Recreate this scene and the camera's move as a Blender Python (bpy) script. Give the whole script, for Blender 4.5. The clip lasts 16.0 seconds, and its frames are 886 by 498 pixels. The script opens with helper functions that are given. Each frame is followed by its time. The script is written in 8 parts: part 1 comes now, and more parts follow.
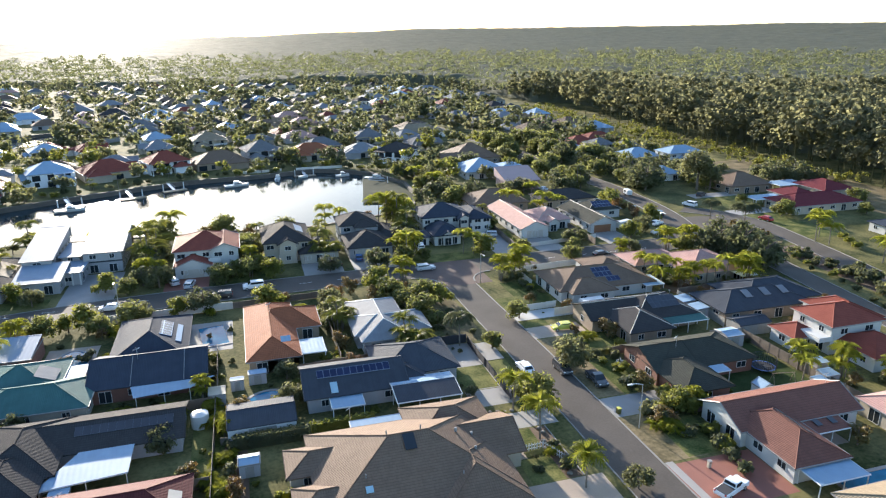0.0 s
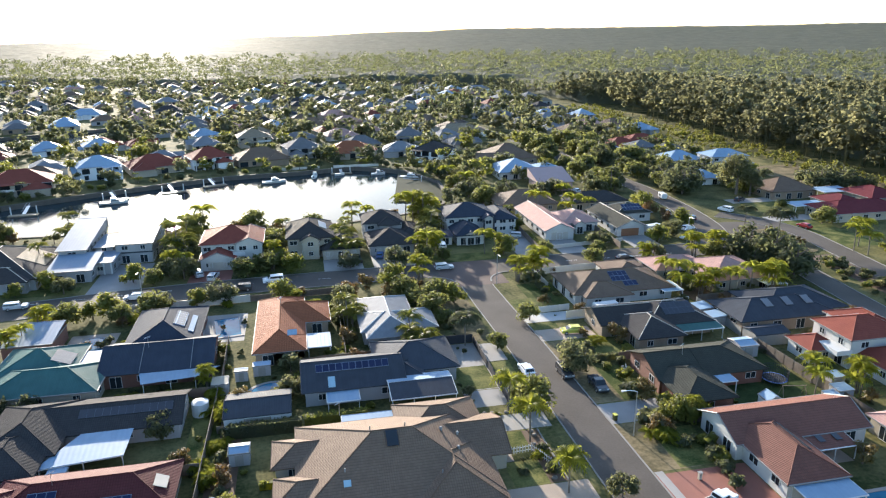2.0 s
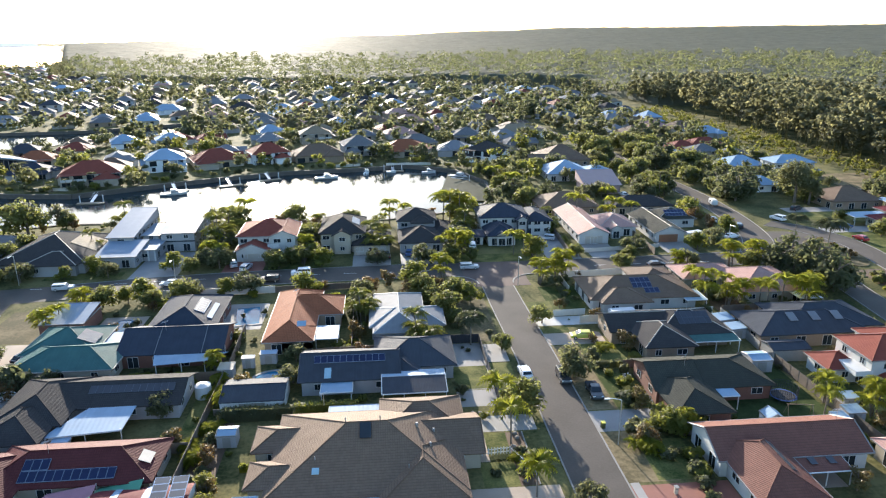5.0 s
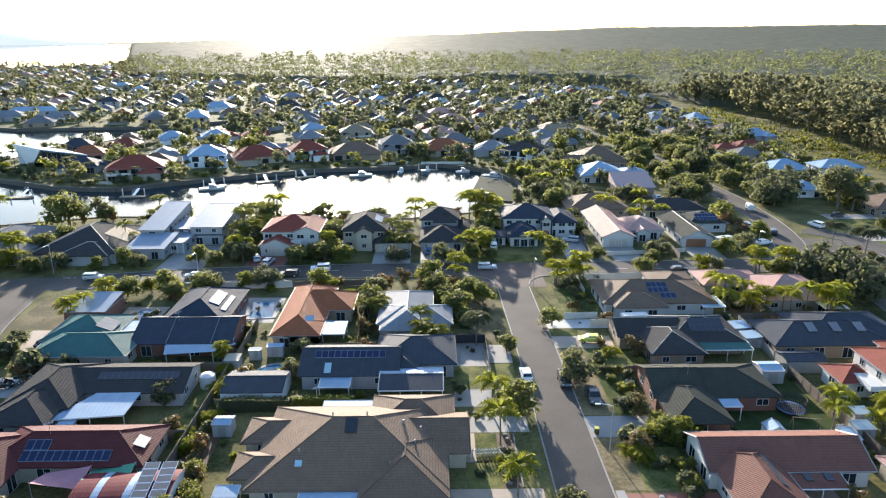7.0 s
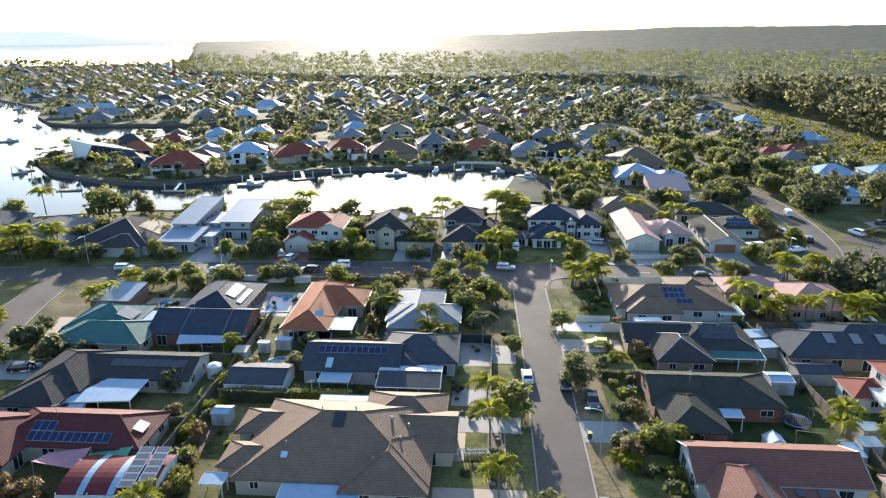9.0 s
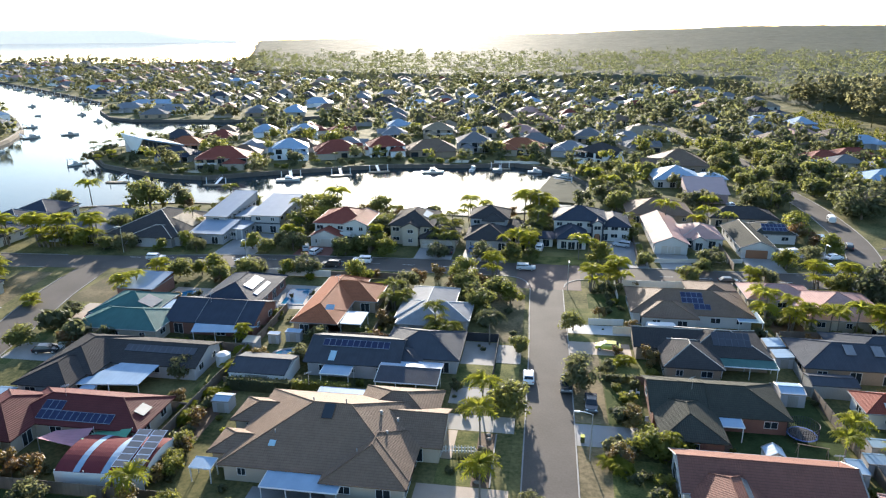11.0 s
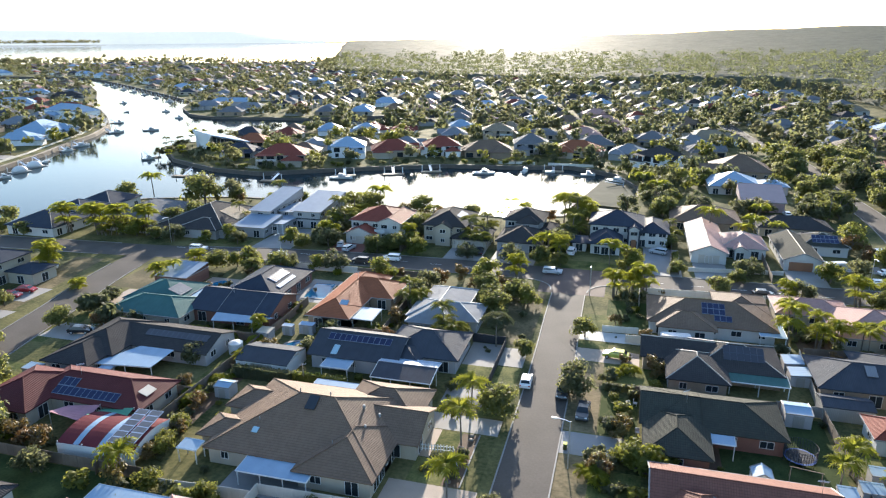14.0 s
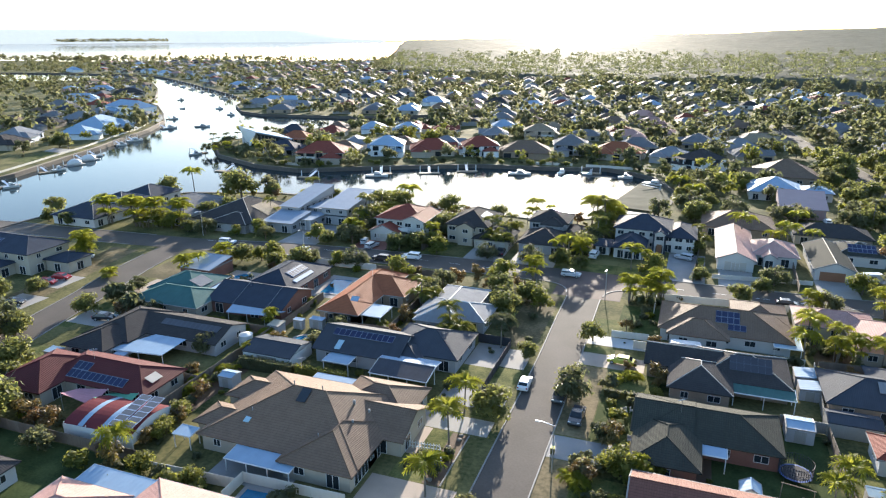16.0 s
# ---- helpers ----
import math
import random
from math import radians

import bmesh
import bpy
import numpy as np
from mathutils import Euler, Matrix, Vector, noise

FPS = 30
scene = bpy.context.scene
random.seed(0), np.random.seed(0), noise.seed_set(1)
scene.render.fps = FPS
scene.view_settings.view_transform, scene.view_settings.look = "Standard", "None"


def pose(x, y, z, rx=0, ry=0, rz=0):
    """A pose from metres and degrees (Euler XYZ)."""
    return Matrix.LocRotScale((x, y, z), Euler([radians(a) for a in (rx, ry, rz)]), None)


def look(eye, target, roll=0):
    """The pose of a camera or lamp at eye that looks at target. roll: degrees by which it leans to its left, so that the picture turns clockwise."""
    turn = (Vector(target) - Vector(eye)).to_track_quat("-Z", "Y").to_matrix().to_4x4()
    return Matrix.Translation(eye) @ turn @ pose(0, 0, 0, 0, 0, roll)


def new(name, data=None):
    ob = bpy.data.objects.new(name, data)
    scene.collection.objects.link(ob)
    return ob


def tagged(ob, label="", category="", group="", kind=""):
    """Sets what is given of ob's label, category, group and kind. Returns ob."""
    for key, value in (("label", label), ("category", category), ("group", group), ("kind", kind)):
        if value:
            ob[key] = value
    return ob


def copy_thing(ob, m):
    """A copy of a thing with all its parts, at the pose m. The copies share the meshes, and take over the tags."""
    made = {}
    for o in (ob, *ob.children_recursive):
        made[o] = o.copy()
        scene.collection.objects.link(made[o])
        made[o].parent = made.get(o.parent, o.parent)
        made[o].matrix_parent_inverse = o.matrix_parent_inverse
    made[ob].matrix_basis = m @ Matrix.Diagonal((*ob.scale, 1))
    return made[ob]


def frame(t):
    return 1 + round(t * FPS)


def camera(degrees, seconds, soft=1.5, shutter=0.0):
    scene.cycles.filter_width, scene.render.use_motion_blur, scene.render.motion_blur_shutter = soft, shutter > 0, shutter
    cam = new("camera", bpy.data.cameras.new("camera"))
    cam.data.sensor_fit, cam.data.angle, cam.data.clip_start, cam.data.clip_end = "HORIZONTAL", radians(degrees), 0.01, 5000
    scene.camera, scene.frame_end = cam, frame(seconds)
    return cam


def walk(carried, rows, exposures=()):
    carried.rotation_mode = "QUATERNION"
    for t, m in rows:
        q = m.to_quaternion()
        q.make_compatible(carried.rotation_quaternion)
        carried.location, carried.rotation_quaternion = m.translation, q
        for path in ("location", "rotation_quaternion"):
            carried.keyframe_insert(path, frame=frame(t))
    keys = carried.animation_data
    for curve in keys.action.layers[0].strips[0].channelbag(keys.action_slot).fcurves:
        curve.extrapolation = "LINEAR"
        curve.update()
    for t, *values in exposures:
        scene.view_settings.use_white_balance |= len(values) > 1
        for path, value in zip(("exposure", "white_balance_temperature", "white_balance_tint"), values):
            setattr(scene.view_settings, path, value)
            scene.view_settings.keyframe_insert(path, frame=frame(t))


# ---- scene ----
cam = camera(65.5, 16.0, soft=1.2)
PATH = [
    (0, (1.363, -0.014, 55.987), (1.903, 1.817, 55.391), -0.4),
    (0.5, (3.419, -0.595, 55.939), (3.921, 1.247, 55.343), -0.4),
    (1, (5.285, -1.212, 55.935), (5.752, 0.638, 55.34), -0.3),
    (1.5, (7.447, -1.868, 55.942), (7.875, -0.007, 55.346), -0.3),
    (2, (9.42, -2.339, 55.949), (9.812, -0.47, 55.353), -0.3),
    (2.5, (11.449, -2.94, 55.971), (11.805, -1.064, 55.374), -0.3),
    (3, (13.578, -3.525, 56.088), (13.896, -1.644, 55.491), -0.3),
    (3.5, (15.632, -3.966, 56.162), (15.912, -2.078, 55.564), -0.3),
    (4, (17.72, -4.474, 56.233), (17.964, -2.581, 55.636), -0.2),
    (6.5, (28.053, -5.885, 56.131), (28.112, -3.977, 55.533), -0.3),
    (7, (30.105, -5.924, 56.177), (30.127, -4.015, 55.579), -0.2),
    (7.5, (32.34, -6.074, 56.211), (32.322, -4.165, 55.613), -0.3),
    (8, (34.398, -6.072, 56.289), (34.34, -4.164, 55.691), -0.2),
    (8.5, (36.342, -6.058, 56.232), (36.248, -4.152, 55.634), -0.2),
    (9, (38.348, -6.122, 56.176), (38.219, -4.218, 55.578), -0.2),
    (9.2, (39.172, -6.099, 56.162), (39.025, -4.197, 55.561), -0.1),
    (11.5, (48.856, -5.29, 55.898), (48.536, -3.409, 55.3), -0.2),
    (12, (51.028, -5.087, 55.956), (50.67, -3.212, 55.358), -0.2),
    (12.5, (53.302, -4.8, 56.046), (52.904, -2.934, 55.447), -0.2),
    (13, (55.386, -4.443, 56.078), (54.951, -2.585, 55.479), -0.2),
    (13.5, (57.523, -3.958, 56.058), (57.05, -2.109, 55.46), -0.2),
    (14, (59.577, -3.581, 56.097), (59.068, -1.741, 55.499), -0.2),
    (14.5, (61.651, -3.089, 56.206), (61.105, -1.261, 55.607), -0.2),
    (15, (63.786, -2.584, 56.199), (63.202, -0.767, 55.601), -0.2),
    (15.5, (65.908, -2.054, 56.189), (65.287, -0.249, 55.591), -0.2),
    (16, (68.0, -1.413, 56.271), (67.343, 0.378, 55.672), -0.1),
]
walk(cam, [(t, look(eye, target, roll)) for t, eye, target, roll in PATH])

# ---- world and sun ----
SUN_AZ, SUN_EL = 100.0, 13.5
world = bpy.data.worlds.new("sky")
scene.world = world
world.use_nodes = True
wn = world.node_tree.nodes
sky = wn.new("ShaderNodeTexSky")
sky.sky_type, sky.sun_disc = "NISHITA", False
sky.sun_elevation, sky.sun_rotation = radians(SUN_EL), radians(90 - SUN_AZ)
sky.air_density, sky.dust_density, sky.ozone_density = 1.0, 0.9, 2.9
wn["Background"].inputs[1].default_value = 0.15
world.node_tree.links.new(sky.outputs[0], wn["Background"].inputs[0])
sun = new("sun", bpy.data.lights.new("sun", "SUN"))
sun.data.energy, sun.data.angle, sun.data.color = 4.7, radians(0.6), (1.0, 0.905, 0.78)
sun.matrix_world = look(
    (900 * math.cos(radians(SUN_AZ)), 900 * math.sin(radians(SUN_AZ)), 900 * math.tan(radians(SUN_EL))), (0, 0, 0))
scene.view_settings.exposure = 1.72
rng = random.Random(7)


# ---- materials ----
def mat(name, base, rough=0.6, metal=0.0, var=0.18, scale=0.6, fine=9.0, bump=0.0, leaf=0.0, pattern="", second=None, spec=0.5, sheen=0.0, line=0.75, spread=(0.6, 1.5)):
    """Colour that varies at two scales and from object to object; pattern: tile, rib, board, brick courses on the UV map."""
    m = bpy.data.materials.new(name)
    m.use_nodes = True
    nt = m.node_tree
    n, ln = nt.nodes, nt.links.new
    p = n["Principled BSDF"]
    p.inputs["Roughness"].default_value, p.inputs["Metallic"].default_value = rough, metal
    p.inputs["Specular IOR Level"].default_value = spec
    p.inputs["Sheen Weight"].default_value, p.inputs["Sheen Roughness"].default_value = sheen, 0.6
    co = n.new("ShaderNodeTexCoord")
    obj = n.new("ShaderNodeObjectInfo")
    big, small = n.new("ShaderNodeTexNoise"), n.new("ShaderNodeTexNoise")
    big.inputs["Scale"].default_value, small.inputs["Scale"].default_value = scale, fine
    big.inputs["Detail"].default_value, small.inputs["Detail"].default_value = 4, 3
    geo = n.new("ShaderNodeNewGeometry")
    for tex in (big, small):
        ln(geo.outputs["Position"], tex.inputs["Vector"])

    def calc(op, a, b):
        k = n.new("ShaderNodeMath")
        k.operation = op
        for i, v in enumerate((a, b)):
            if isinstance(v, (int, float)):
                k.inputs[i].default_value = v
            elif v is not None:
                ln(v, k.inputs[i])
        return k.outputs[0]

    tone = calc("ADD", calc("MULTIPLY", big.outputs["Fac"], 1.1), calc("MULTIPLY", small.outputs["Fac"], 0.6))
    tone = calc("ADD", tone, calc("MULTIPLY", obj.outputs["Random"], 0.3))
    height = small.outputs["Fac"]
    if pattern:
        sep = n.new("ShaderNodeSeparateXYZ")
        ln(co.outputs["UV"], sep.inputs[0])
        step_u, step_v = {"tile": (0.3, 0.4), "rib": (0.25, 50.0), "tray": (0.7, 50.0), "board": (50.0, 0.18), "paling": (0.16, 50.0), "brick": (0.25, 0.09),
                          "paver": (0.6, 0.6), "panel": (1.04, 1.65)}[pattern]
        u, v = calc("DIVIDE", sep.outputs[0], step_u), calc("DIVIDE", sep.outputs[1], step_v)
        if pattern in ("brick", "paver"):
            u = calc("ADD", u, calc("MULTIPLY", calc("FLOOR", v, None), 0.5))
        fu, fv = calc("FRACT", u, None), calc("FRACT", v, None)
        if pattern in ("tile", "rib", "tray"):
            wave = calc("SINE", calc("MULTIPLY", fu, math.tau), None)
            height = calc("ADD", calc("MULTIPLY", wave, 0.35), calc("MULTIPLY", fv, 1.0 if pattern == "tile" else 0.0))
        else:
            edge_u = calc("LESS_THAN", calc("ABSOLUTE", calc("SUBTRACT", fu, 0.5), None), 0.46)
            edge_v = calc("LESS_THAN", calc("ABSOLUTE", calc("SUBTRACT", fv, 0.5), None), 0.45)
            height = calc("MULTIPLY", edge_u, edge_v)
        cell = n.new("ShaderNodeTexWhiteNoise")
        cell.noise_dimensions = "2D"
        both = n.new("ShaderNodeCombineXYZ")
        ln(calc("FLOOR", u, None), both.inputs[0]), ln(calc("FLOOR", v, None), both.inputs[1])
        ln(both.outputs[0], cell.inputs["Vector"])
        tone = calc("ADD", tone, calc("MULTIPLY", cell.outputs["Value"], 0.35 if pattern == "tile" else 0.2))
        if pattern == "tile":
            # the lowest quarter of each course is darker
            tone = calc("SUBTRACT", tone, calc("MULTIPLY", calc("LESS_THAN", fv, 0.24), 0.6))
    ramp = n.new("ShaderNodeMapRange")
    ln(tone, ramp.inputs["Value"])
    ramp.inputs["From Min"].default_value, ramp.inputs["From Max"].default_value = spread
    mix = n.new("ShaderNodeMix")
    mix.data_type = "RGBA"
    dark = [c * (1 - var) for c in base]
    lite = [min(1, c * (1 + var)) for c in base] if second is None else second
    mix.inputs[6].default_value, mix.inputs[7].default_value = (*dark, 1), (*lite, 1)
    ln(ramp.outputs[0], mix.inputs[0])
    colour = mix.outputs[2]
    if pattern == "panel":
        grid = n.new("ShaderNodeMix")
        grid.data_type = "RGBA"
        grid.inputs[6].default_value = (0.16 * line, 0.19 * line, 0.24 * line, 1)
        ln(height, grid.inputs[0]), ln(colour, grid.inputs[7])
        colour = grid.outputs[2]
    ln(colour, p.inputs["Base Color"])
    if bump:
        b = n.new("ShaderNodeBump")
        b.inputs["Strength"].default_value, b.inputs["Distance"].default_value = bump, 0.09 if pattern == "tile" else 2.0 if name == "canopy" else 0.06
        ln(height, b.inputs["Height"])
        ln(b.outputs[0], p.inputs["Normal"])
    if leaf:
        tr, ms = n.new("ShaderNodeBsdfTranslucent"), n.new("ShaderNodeMixShader")
        gain = n.new("ShaderNodeMix")
        gain.data_type, gain.blend_type = "RGBA", "MULTIPLY"
        gain.inputs[0].default_value = 1.0
        gain.inputs[7].default_value = (1.9, 1.78, 1.3, 1)
        ln(colour, gain.inputs[6]), ln(gain.outputs[2], tr.inputs[0])
        ms.inputs[0].default_value = leaf
        ln(p.outputs[0], ms.inputs[1]), ln(tr.outputs[0], ms.inputs[2])
        ln(ms.outputs[0], n["Material Output"].inputs[0])
    return m


M = {}
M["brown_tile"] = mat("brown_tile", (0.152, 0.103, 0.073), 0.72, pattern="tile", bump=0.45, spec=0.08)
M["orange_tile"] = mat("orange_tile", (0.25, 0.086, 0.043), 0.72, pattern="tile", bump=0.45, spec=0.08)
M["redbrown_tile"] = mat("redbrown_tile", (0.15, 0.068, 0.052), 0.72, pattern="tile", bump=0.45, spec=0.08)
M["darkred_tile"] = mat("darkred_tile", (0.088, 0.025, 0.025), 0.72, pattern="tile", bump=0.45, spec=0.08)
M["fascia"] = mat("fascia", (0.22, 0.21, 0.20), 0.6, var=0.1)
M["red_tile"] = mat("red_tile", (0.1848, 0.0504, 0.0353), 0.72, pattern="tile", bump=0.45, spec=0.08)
M["maroon_metal"] = mat("maroon_metal", (0.115, 0.025, 0.029), 0.72, pattern="rib", bump=0.35, spec=0.06)
M["pink_tile"] = mat("pink_tile", (0.3864, 0.2268, 0.1932), 0.72, pattern="tile", bump=0.45, spec=0.08)
M["slate_metal"] = mat("slate_metal", (0.0462, 0.0521, 0.063), 0.72, pattern="rib", bump=0.35, spec=0.06)
M["navy_metal"] = mat("navy_metal", (0.034, 0.042, 0.058), 0.72, pattern="rib", bump=0.35, spec=0.06)
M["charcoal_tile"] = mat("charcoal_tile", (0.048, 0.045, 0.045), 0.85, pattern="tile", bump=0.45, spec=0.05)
M["grey_metal"] = mat("grey_metal", (0.17, 0.178, 0.19), 0.72, pattern="rib", bump=0.35, spec=0.06)
M["white_metal"] = mat("white_metal", (0.22, 0.31, 0.40), 0.55, pattern="tray", bump=0.3, spec=0.1, var=0.1)
M["pale_metal"] = mat("pale_metal", (0.20, 0.25, 0.31), 0.6, pattern="tray", bump=0.3, spec=0.06, var=0.1)
M["teal_metal"] = mat("teal_metal", (0.048, 0.112, 0.106), 0.72, pattern="rib", bump=0.35, spec=0.06)
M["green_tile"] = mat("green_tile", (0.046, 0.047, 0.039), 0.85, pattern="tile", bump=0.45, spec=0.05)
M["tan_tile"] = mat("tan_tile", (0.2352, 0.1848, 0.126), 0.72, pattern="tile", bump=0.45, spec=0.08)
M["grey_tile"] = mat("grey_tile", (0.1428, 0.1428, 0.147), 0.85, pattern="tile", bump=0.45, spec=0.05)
M["cap_light"] = mat("cap_light", (0.3528, 0.3192, 0.2772), 0.6)
M["white_paint"] = mat("white_paint", (0.5328, 0.5328, 0.518), 0.5, var=0.06)
M["cream_render"] = mat("cream_render", (0.3552, 0.3108, 0.2442), 0.8, var=0.1, bump=0.1)
M["grey_render"] = mat("grey_render", (0.3108, 0.3034, 0.3034), 0.8, var=0.1, bump=0.1)
M["white_render"] = mat("white_render", (0.444, 0.4366, 0.4144), 0.8, var=0.08, bump=0.1)
M["bright_render"] = mat("bright_render", (0.72, 0.73, 0.73), 0.7, var=0.06, bump=0.1)
M["brick_red"] = mat("brick_red", (0.185, 0.0814, 0.0555), 0.8, pattern="brick", bump=0.4)
M["brick_tan"] = mat("brick_tan", (0.2664, 0.1998, 0.1406), 0.8, pattern="brick", bump=0.4)
M["pink_render"] = mat("pink_render", (0.37, 0.2516, 0.2368), 0.8, var=0.08)
M["glass"] = mat("glass", (0.02, 0.025, 0.03), 0.06, var=0.2)
M["garage"] = mat("garage", (0.3848, 0.3478, 0.296), 0.5, pattern="board", bump=0.4, var=0.08)
M["wood_door"] = mat("wood_door", (0.22, 0.10, 0.05), 0.5, pattern="board", bump=0.3)
M["solar"] = mat("solar", (0.012, 0.018, 0.05), 0.12, pattern="panel", var=0.25, line=0.9, spec=0.22)
M["solar_dark"] = mat("solar_dark", (0.02, 0.022, 0.03), 0.3, pattern="panel", var=0.25, line=0.3)
M["solar_grey"] = mat("solar_grey", (0.085, 0.085, 0.09), 0.3, pattern="panel", var=0.2, line=2.4, spec=0.3)
M["steel"] = mat("steel", (0.55, 0.56, 0.57), 0.35, metal=0.8)
M["concrete"] = mat("concrete", (0.255, 0.24, 0.222), 0.85, scale=0.25, fine=5, bump=0.15)
M["paver_red"] = mat("paver_red", (0.221, 0.0808, 0.0553), 0.8, scale=0.3, fine=6, bump=0.2)
M["paver_tan"] = mat("paver_tan", (0.34, 0.2635, 0.204), 0.8, scale=0.3, fine=6, bump=0.2)
M["paver_grey"] = mat("paver_grey", (0.2295, 0.221, 0.2125), 0.8, scale=0.3, fine=6, bump=0.2)
M["asphalt"] = mat("asphalt", (0.090, 0.077, 0.066), 0.82, scale=0.12, fine=3.0, bump=0.15, var=0.3, spec=0.13)
M["asphalt_red"] = mat("asphalt_red", (0.125, 0.088, 0.075), 0.82, scale=0.12, fine=3.0, bump=0.15, var=0.25, spec=0.16)
M["line"] = mat("line", (0.7, 0.7, 0.68), 0.6, var=0.1)
M["kerb"] = mat("kerb", (0.21, 0.2, 0.185), 0.8, scale=0.5)
M["grass"] = mat("grass", (0.040, 0.052, 0.018), 0.9, scale=0.11, fine=1.6, bump=0.4, second=(0.165, 0.145, 0.062), spec=0.05, spread=(0.82, 1.25))
M["lawn"] = mat("lawn", (0.055, 0.076, 0.022), 0.9, scale=0.32, fine=3.0, bump=0.4, second=(0.185, 0.172, 0.062), spec=0.05, spread=(0.82, 1.3))
# darker lawn green, with the shade over the back lawns put into it
M["shade_toned_lawn"] = mat("shade_toned_lawn", (0.026, 0.044, 0.016), 0.9, scale=0.3, fine=3.0, bump=0.4, second=(0.058, 0.076, 0.028), spec=0.05, spread=(0.82, 1.3))
M["dry_grass"] = mat("dry_grass", (0.098, 0.082, 0.040), 0.9, scale=0.2, fine=1.8, bump=0.4, second=(0.215, 0.164, 0.092), spec=0.1, spread=(0.8, 1.2))
M["mulch"] = mat("mulch", (0.10, 0.060, 0.035), 0.9, scale=0.6, fine=8, bump=0.5)
M["leaf_mid"] = mat("leaf_mid", (0.094, 0.106, 0.062), 0.6, leaf=0.62, scale=0.25, fine=1.8, second=(0.132, 0.137, 0.078), spec=0.12)
M["leaf_street"] = mat("leaf_street", (0.104, 0.122, 0.048), 0.55, leaf=0.64, scale=0.25, fine=1.8, second=(0.150, 0.158, 0.062), spec=0.15)
M["leaf_dark"] = mat("leaf_dark", (0.076, 0.090, 0.056), 0.6, leaf=0.6, scale=0.25, fine=1.8, second=(0.104, 0.114, 0.064), spec=0.12)
M["leaf_yellow"] = mat("leaf_yellow", (0.115, 0.135, 0.032), 0.55, leaf=0.58, scale=0.25, fine=1.8, second=(0.16, 0.162, 0.045), spec=0.15)
M["leaf_gum"] = mat("leaf_gum", (0.112, 0.120, 0.082), 0.6, leaf=0.6, scale=0.05, fine=0.4, second=(0.150, 0.148, 0.096), spec=0.02)
M["canopy"] = mat("canopy", (0.102, 0.112, 0.078), 0.8, scale=0.02, fine=0.13, second=(0.165, 0.165, 0.118), spec=0.03, leaf=0.4, bump=0.25, sheen=0.02)
# haze over the far shore, put into a pale base and a faint emission
M["far_land_haze"] = mat("far_land_haze", (0.30, 0.32, 0.31), 0.9, scale=0.004, fine=0.05, var=0.12, spec=0.0)
glow = M["far_land_haze"].node_tree.nodes["Principled BSDF"]
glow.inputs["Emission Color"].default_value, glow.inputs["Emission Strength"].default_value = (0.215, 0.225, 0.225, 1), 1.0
M["leaf_palm"] = mat("leaf_palm", (0.17, 0.20, 0.035), 0.5, leaf=0.76, scale=0.3, fine=2, second=(0.24, 0.25, 0.05), spec=0.06)
M["leaf_rust"] = mat("leaf_rust", (0.15, 0.07, 0.03), 0.55, leaf=0.4, scale=0.3, fine=2, second=(0.10, 0.10, 0.03), spec=0.3)
M["bark"] = mat("bark", (0.13, 0.10, 0.075), 0.85, scale=1.5, fine=12, bump=0.5)
M["palm_bark"] = mat("palm_bark", (0.14, 0.115, 0.09), 0.85, scale=1.5, fine=12, bump=0.4)
M["fence_wood"] = mat("fence_wood", (0.13, 0.10, 0.075), 0.8, pattern="paling", bump=0.4, var=0.3)
M["fence_metal"] = mat("fence_metal", (0.24, 0.23, 0.21), 0.5, pattern="rib", bump=0.4, var=0.1)
M["fence_cream"] = mat("fence_cream", (0.50, 0.47, 0.41), 0.6, pattern="rib", bump=0.3, var=0.1)
M["wood"] = mat("wood", (0.22, 0.16, 0.10), 0.7, scale=1, fine=10, bump=0.2)
M["tyre"] = mat("tyre", (0.02, 0.02, 0.02), 0.8)
M["pool_water"] = mat("pool_water", (0.02, 0.14, 0.24), 0.06, scale=0.8, var=0.25, spec=0.06)
M["skylight"] = mat("skylight", (0.30, 0.44, 0.50), 0.35, scale=0.8, var=0.15, spec=0.3)
M["sail_green"] = mat("sail_green", (0.10, 0.34, 0.22), 0.8, leaf=0.25)
M["sail_pink"] = mat("sail_pink", (0.42, 0.20, 0.24), 0.8, leaf=0.25)
M["net_black"] = mat("net_black", (0.025, 0.025, 0.03), 0.8)
M["blue_plastic"] = mat("blue_plastic", (0.02, 0.07, 0.24), 0.6)
M["bank_stone"] = mat("bank_stone", (0.095, 0.080, 0.064), 0.9, scale=0.8, fine=5, bump=0.6, var=0.3)
M["rock"] = mat("rock", (0.20, 0.17, 0.14), 0.9, scale=0.8, fine=5, bump=0.6, var=0.3)
for key, rgb in (("car_white", (0.75, 0.75, 0.75)), ("car_black", (0.02, 0.02, 0.022)), ("car_silver", (0.45, 0.46, 0.48)), ("car_red", (0.35, 0.03, 0.03)),
                 ("car_yellow", (0.55, 0.50, 0.08)), ("car_blue", (0.06, 0.12, 0.25)), ("car_grey", (0.045, 0.046, 0.05))):
    M[key] = mat(key, rgb, 0.22, var=0.04)


